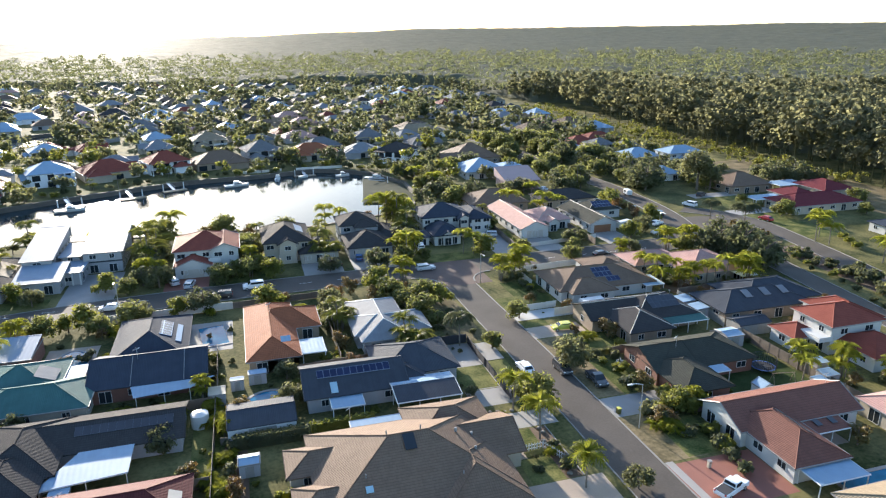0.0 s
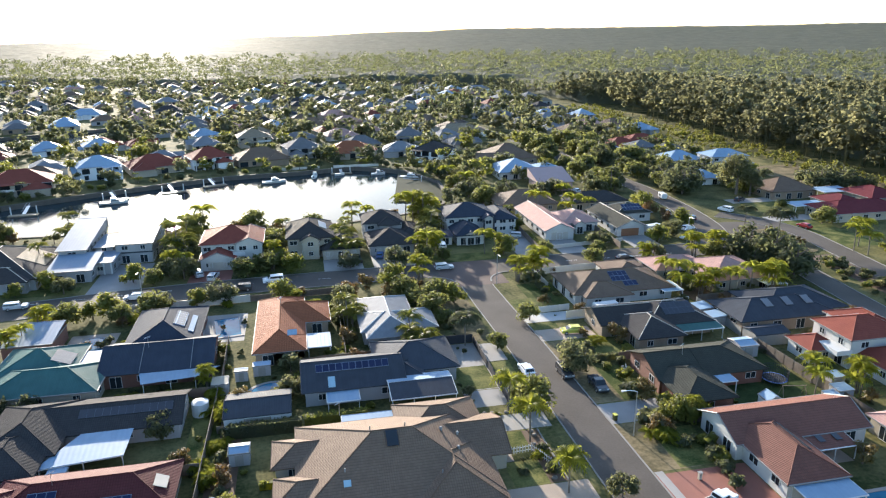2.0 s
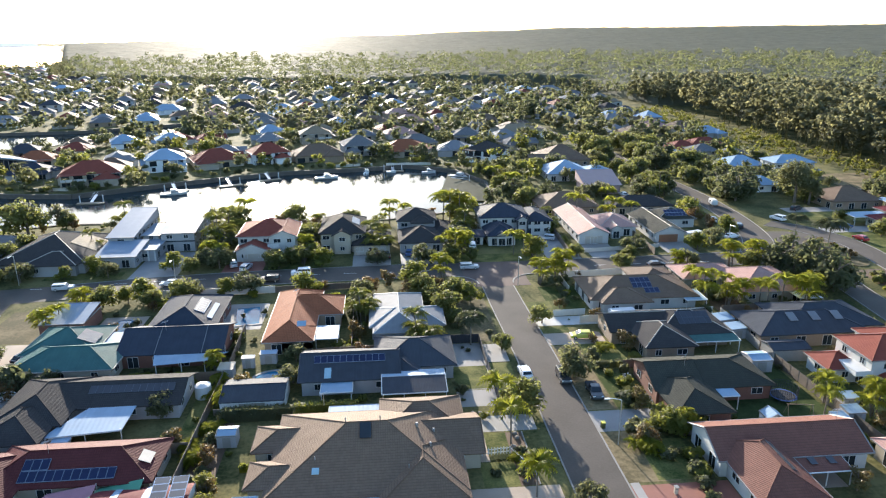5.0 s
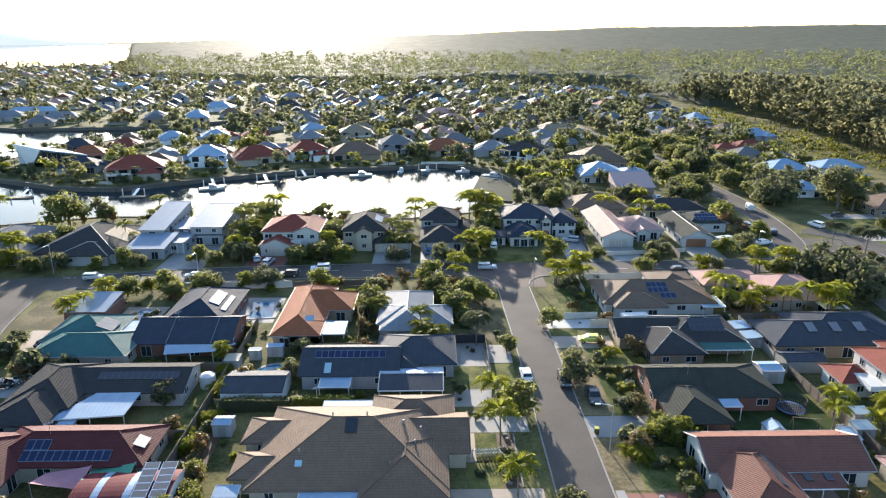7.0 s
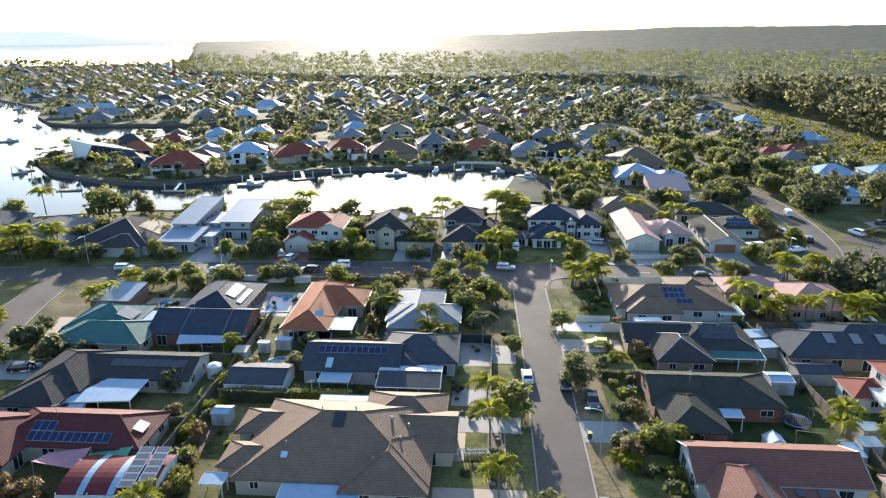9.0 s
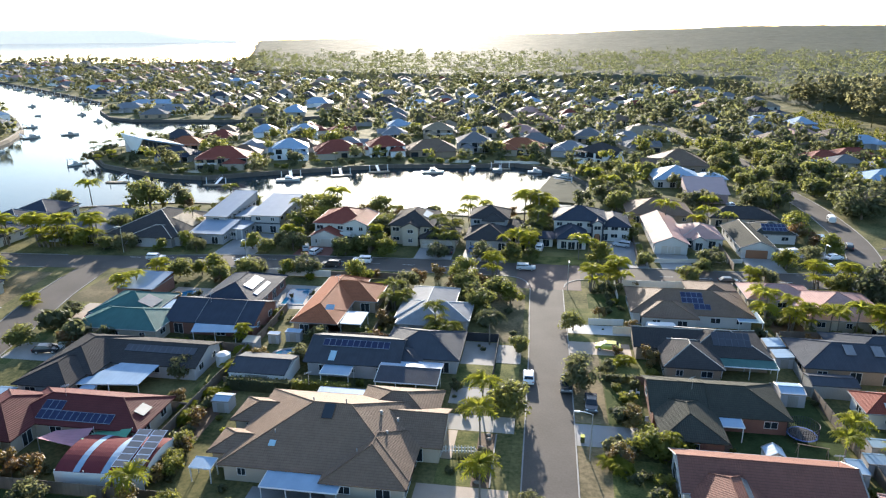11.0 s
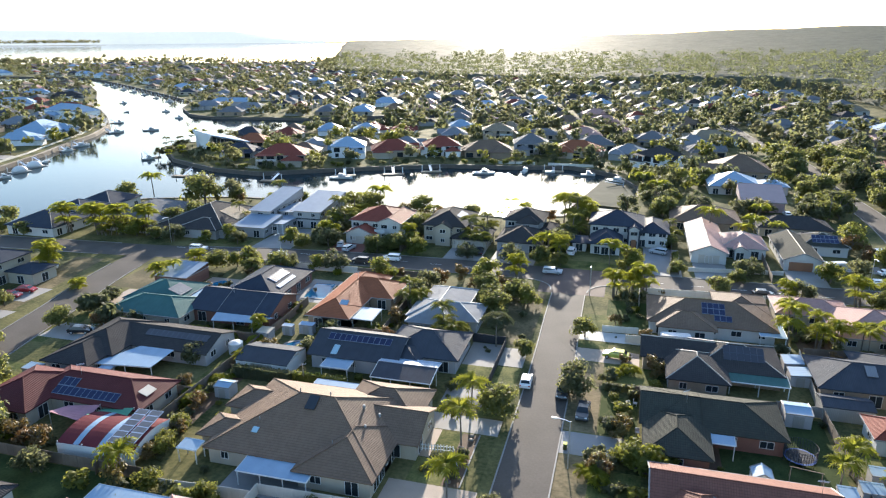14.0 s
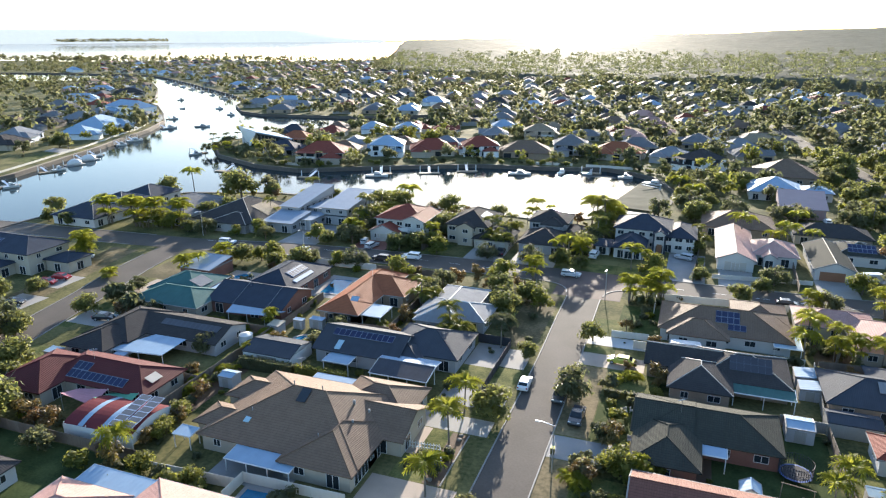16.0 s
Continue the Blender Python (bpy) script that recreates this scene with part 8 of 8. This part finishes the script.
def boat_build(L, W, cabin):
    def build(T):
        bm = bmesh.new()
        n, rows = 9, []
        for i in range(n):
            t = i / (n - 1)
            half = W / 2 * (1 - max(0, (t - 0.45) / 0.55) ** 2.2)
            x = (t - 0.5) * L
            sheer = 0.85 + 0.35 * t * t
            rows.append([bm.verts.new(p) for p in ((x, -half, sheer), (x, -half * 0.72, 0.15), (x, 0, -0.25 + 0.35 * t ** 3), (x, half * 0.72, 0.15), (x, half, sheer))])
        for a, b in zip(rows, rows[1:]):
            for k in range(4):
                bm.faces.new((a[k], a[k + 1], b[k + 1], b[k]))
            bm.faces.new((a[0], b[0], b[4], a[4]))
        bm.faces.new(rows[0])
        bmesh.ops.remove_doubles(bm, verts=bm.verts, dist=0.01)
        bmesh.ops.recalc_face_normals(bm, faces=bm.faces)
        part("hull", bm, "white_paint", T)
        if cabin:
            bm = bmesh.new()
            box(bm, -0.12 * L, 0.2 * L, -W * 0.36, W * 0.36, 0.9, 1.75)
            bmesh.ops.remove_doubles(bm, verts=bm.verts, dist=1e-4)
            bmesh.ops.bevel(bm, geom=bm.edges[:], offset=0.15, segments=2, affect="EDGES")
            C = part("cabin", bm, "white_paint", T)
            bm = bmesh.new()
            box(bm, -0.1 * L, 0.205 * L, -W * 0.365, W * 0.365, 1.25, 1.55)
            part("window_band", bm, "glass", C)
            boxed("flybridge", "white_paint", T, -0.1 * L, 0.1 * L, -W * 0.3, W * 0.3, 1.75, 2.3)
        for s in (-1, 1):
            bm = bmesh.new()
            tops = []
            for t in (0.6, 0.75, 0.88):
                h = W / 2 * (1 - max(0, (t - 0.45) / 0.55) ** 2.2) * 0.92
                tops.append(((t - 0.5) * L, s * h, 1.6))
                bar(bm, ((t - 0.5) * L, s * h, 0.95), tops[-1], 0.025, 4)
            for p, q in zip(tops, tops[1:]):
                bar(bm, p, q, 0.025, 4)
            part("rail", bm, "steel", T)
        bm = bmesh.new()
        bar(bm, (-L / 2 - 0.2, 0, 0.2), (-L / 2 - 0.2, 0, 1.1), 0.18, 6)
        part("outboard_motor", bm, "net_black", T)
    return build


CRUISER = Kind("motor_boat", "white cabin cruiser moored at a pontoon", "boat", boat_build(9.5, 3.2, True), "moored boats")
RUNABOUT = Kind("motor_boat", "small white runabout moored by the canal wall", "boat", boat_build(6.0, 2.2, True), "moored boats")
DINGHY = Kind("dinghy", "small open white dinghy at a pontoon", "boat", boat_build(4.2, 1.7, False), "dinghies")
for x, y, turn in ((-123.4, 244.6, 8), (-82, 245.0, 5), (-38, 270.6, 22), (-24, 280.0, 22), (-57, 262.6, 24), (27, 294.0, 3), (58, 271.5, 100), (-165.8, 279.8, 60)):
    jetty(x, y, turn)
for k, x, y, turn in ((CRUISER, -56.4, 257.2, 12), (CRUISER, -1.0, 281.6, 10), (RUNABOUT, 15.5, 289.6, 80), (RUNABOUT, 42.2, 288.6, 5), (CRUISER, 54.4, 278.0, -30), (DINGHY, 26, 291.2, 10), (RUNABOUT, -165, 276.6, 50),
                      (RUNABOUT, -182.0, 189, 70), (RUNABOUT, -194, 222, 70), (RUNABOUT, -204, 245, 70), (DINGHY, -206.6, 256, 70), (RUNABOUT, -222, 287, 70), (CRUISER, -227, 302, 70), (CRUISER, -246, 352, 66),
                      (RUNABOUT, -278, 393, 50), (CRUISER, -232, 366, 30), (RUNABOUT, -372, 512, 55), (RUNABOUT, -292, 462, 20), (RUNABOUT, -256, 428, 10), (DINGHY, -320, 452, 60)):
    k.put(x, y, 1.0, -1.55, turn)
for x, y in ((-185, 192), (-196, 219), (-207, 248), (-210, 259), (-224, 290), (-231, 306), (-250, 354), (-282, 396)):
    jetty(x + 1.0, y - 2.0, 70, 7.5, 6.0)
for k in range(14):
    jetty(-318 - 17.0 * k, 526 + 13.4 * k + (k % 3), -142, 8, 6)
    if k % 2:
        RUNABOUT.put(-325 - 17.0 * k, 521 + 13.4 * k, rng.uniform(0.9, 1.3), -1.55, 40)
# covered boats on their berths at the west bank
for x, y in ((-198.6, 234.6), (-202.4, 246.4)):
    T = thing("covered_boat", "boat under a taut white rounded cover", "boat", x, y, -1.5, 70, "covered boats")
    boxed("float", "concrete", T, -4.2, 4.2, -2.2, 2.2, -0.1, 0.45)
    bm = bmesh.new()
    bmesh.ops.create_uvsphere(bm, u_segments=18, v_segments=10, radius=1.0)
    for v in bm.verts:
        v.co = Vector((v.co.x * 3.4, v.co.y * 1.9, 0.5 + max(v.co.z, -0.02) * 2.5))
    for f in bm.faces:
        f.smooth = True
    part("cover", bm, "white_paint", T)
    bm = bmesh.new()
    for sx in (-3.9, 3.9):
        bar(bm, (sx, 2.4, -1.0), (sx, 2.4, 2.4), 0.16, 8)
    part("mooring_posts", bm, "white_paint", T)
for x0, x1, y0, y1, m, words in ((-229, -216.6, 226, 250, "lawn", "green lawn sloping to the canal bank"), (-238, -224.6, 252, 262, "concrete", "pale paved terrace above the bank")):
    patch("lawn" if m == "lawn" else "terrace", m, x0, x1, y0, y1, 0.012, words, "lawn" if m == "lawn" else "paving", -4)
row("tree0", 1.7, (-240.0, 264.0))
row(("mid0", "mid1", "bush1", "fpalm"), 1.2, (-232, 236), (-244, 246), (-252, 232), (-236, 214), (-228, 200), (-247, 218), (-262, 236), (-252, 268), (-262, 300), (-281, 352), (-272, 362), (-262, 358), (-292, 372),
    (-286, 300), (-300, 340), (-232, 262))
# sea walls and pool terraces on the far bank
for x0, y0, x1, y1 in ((24, 300.5, 44, 300.5), (2, 299, 18, 301), (-110, 262, -96, 261)):
    fence("low white sea-wall fence at the canal", x0, y0, x1, y1, 1.2, "fence_cream")
# the pale path and timber edge along the west bank
BANK = [Vector((x, y, 0)) for x, y in ((-196, 180), (-199, 204), (-213, 245), (-221, 270), (-235, 303), (-247, 335), (-267, 371))]
tagged(part("bank_path", ribbon(smooth_line([(p.x, p.y) for p in BANK], 6), 2.4, 0.9, 0.03), "concrete"), "pale tan path along the canal bank", "path", kind="structure")
tagged(part("bank_edge", ribbon(smooth_line([(p.x, p.y) for p in BANK], 6), 0.9, 0.2, -0.4, 0.42), "wood"), "weathered timber edging of the canal bank", "edging", kind="structure")
for (ax, ay, *_), (bx, by, *_) in zip(BANK[1:], BANK[2:]):
    n = Vector((by - ay, ax - bx)).normalized() * -7.0
    fence("low cream garden wall along the bank path", ax + n.x, ay + n.y, bx + n.x, by + n.y, 0.9, "fence_cream", 6)
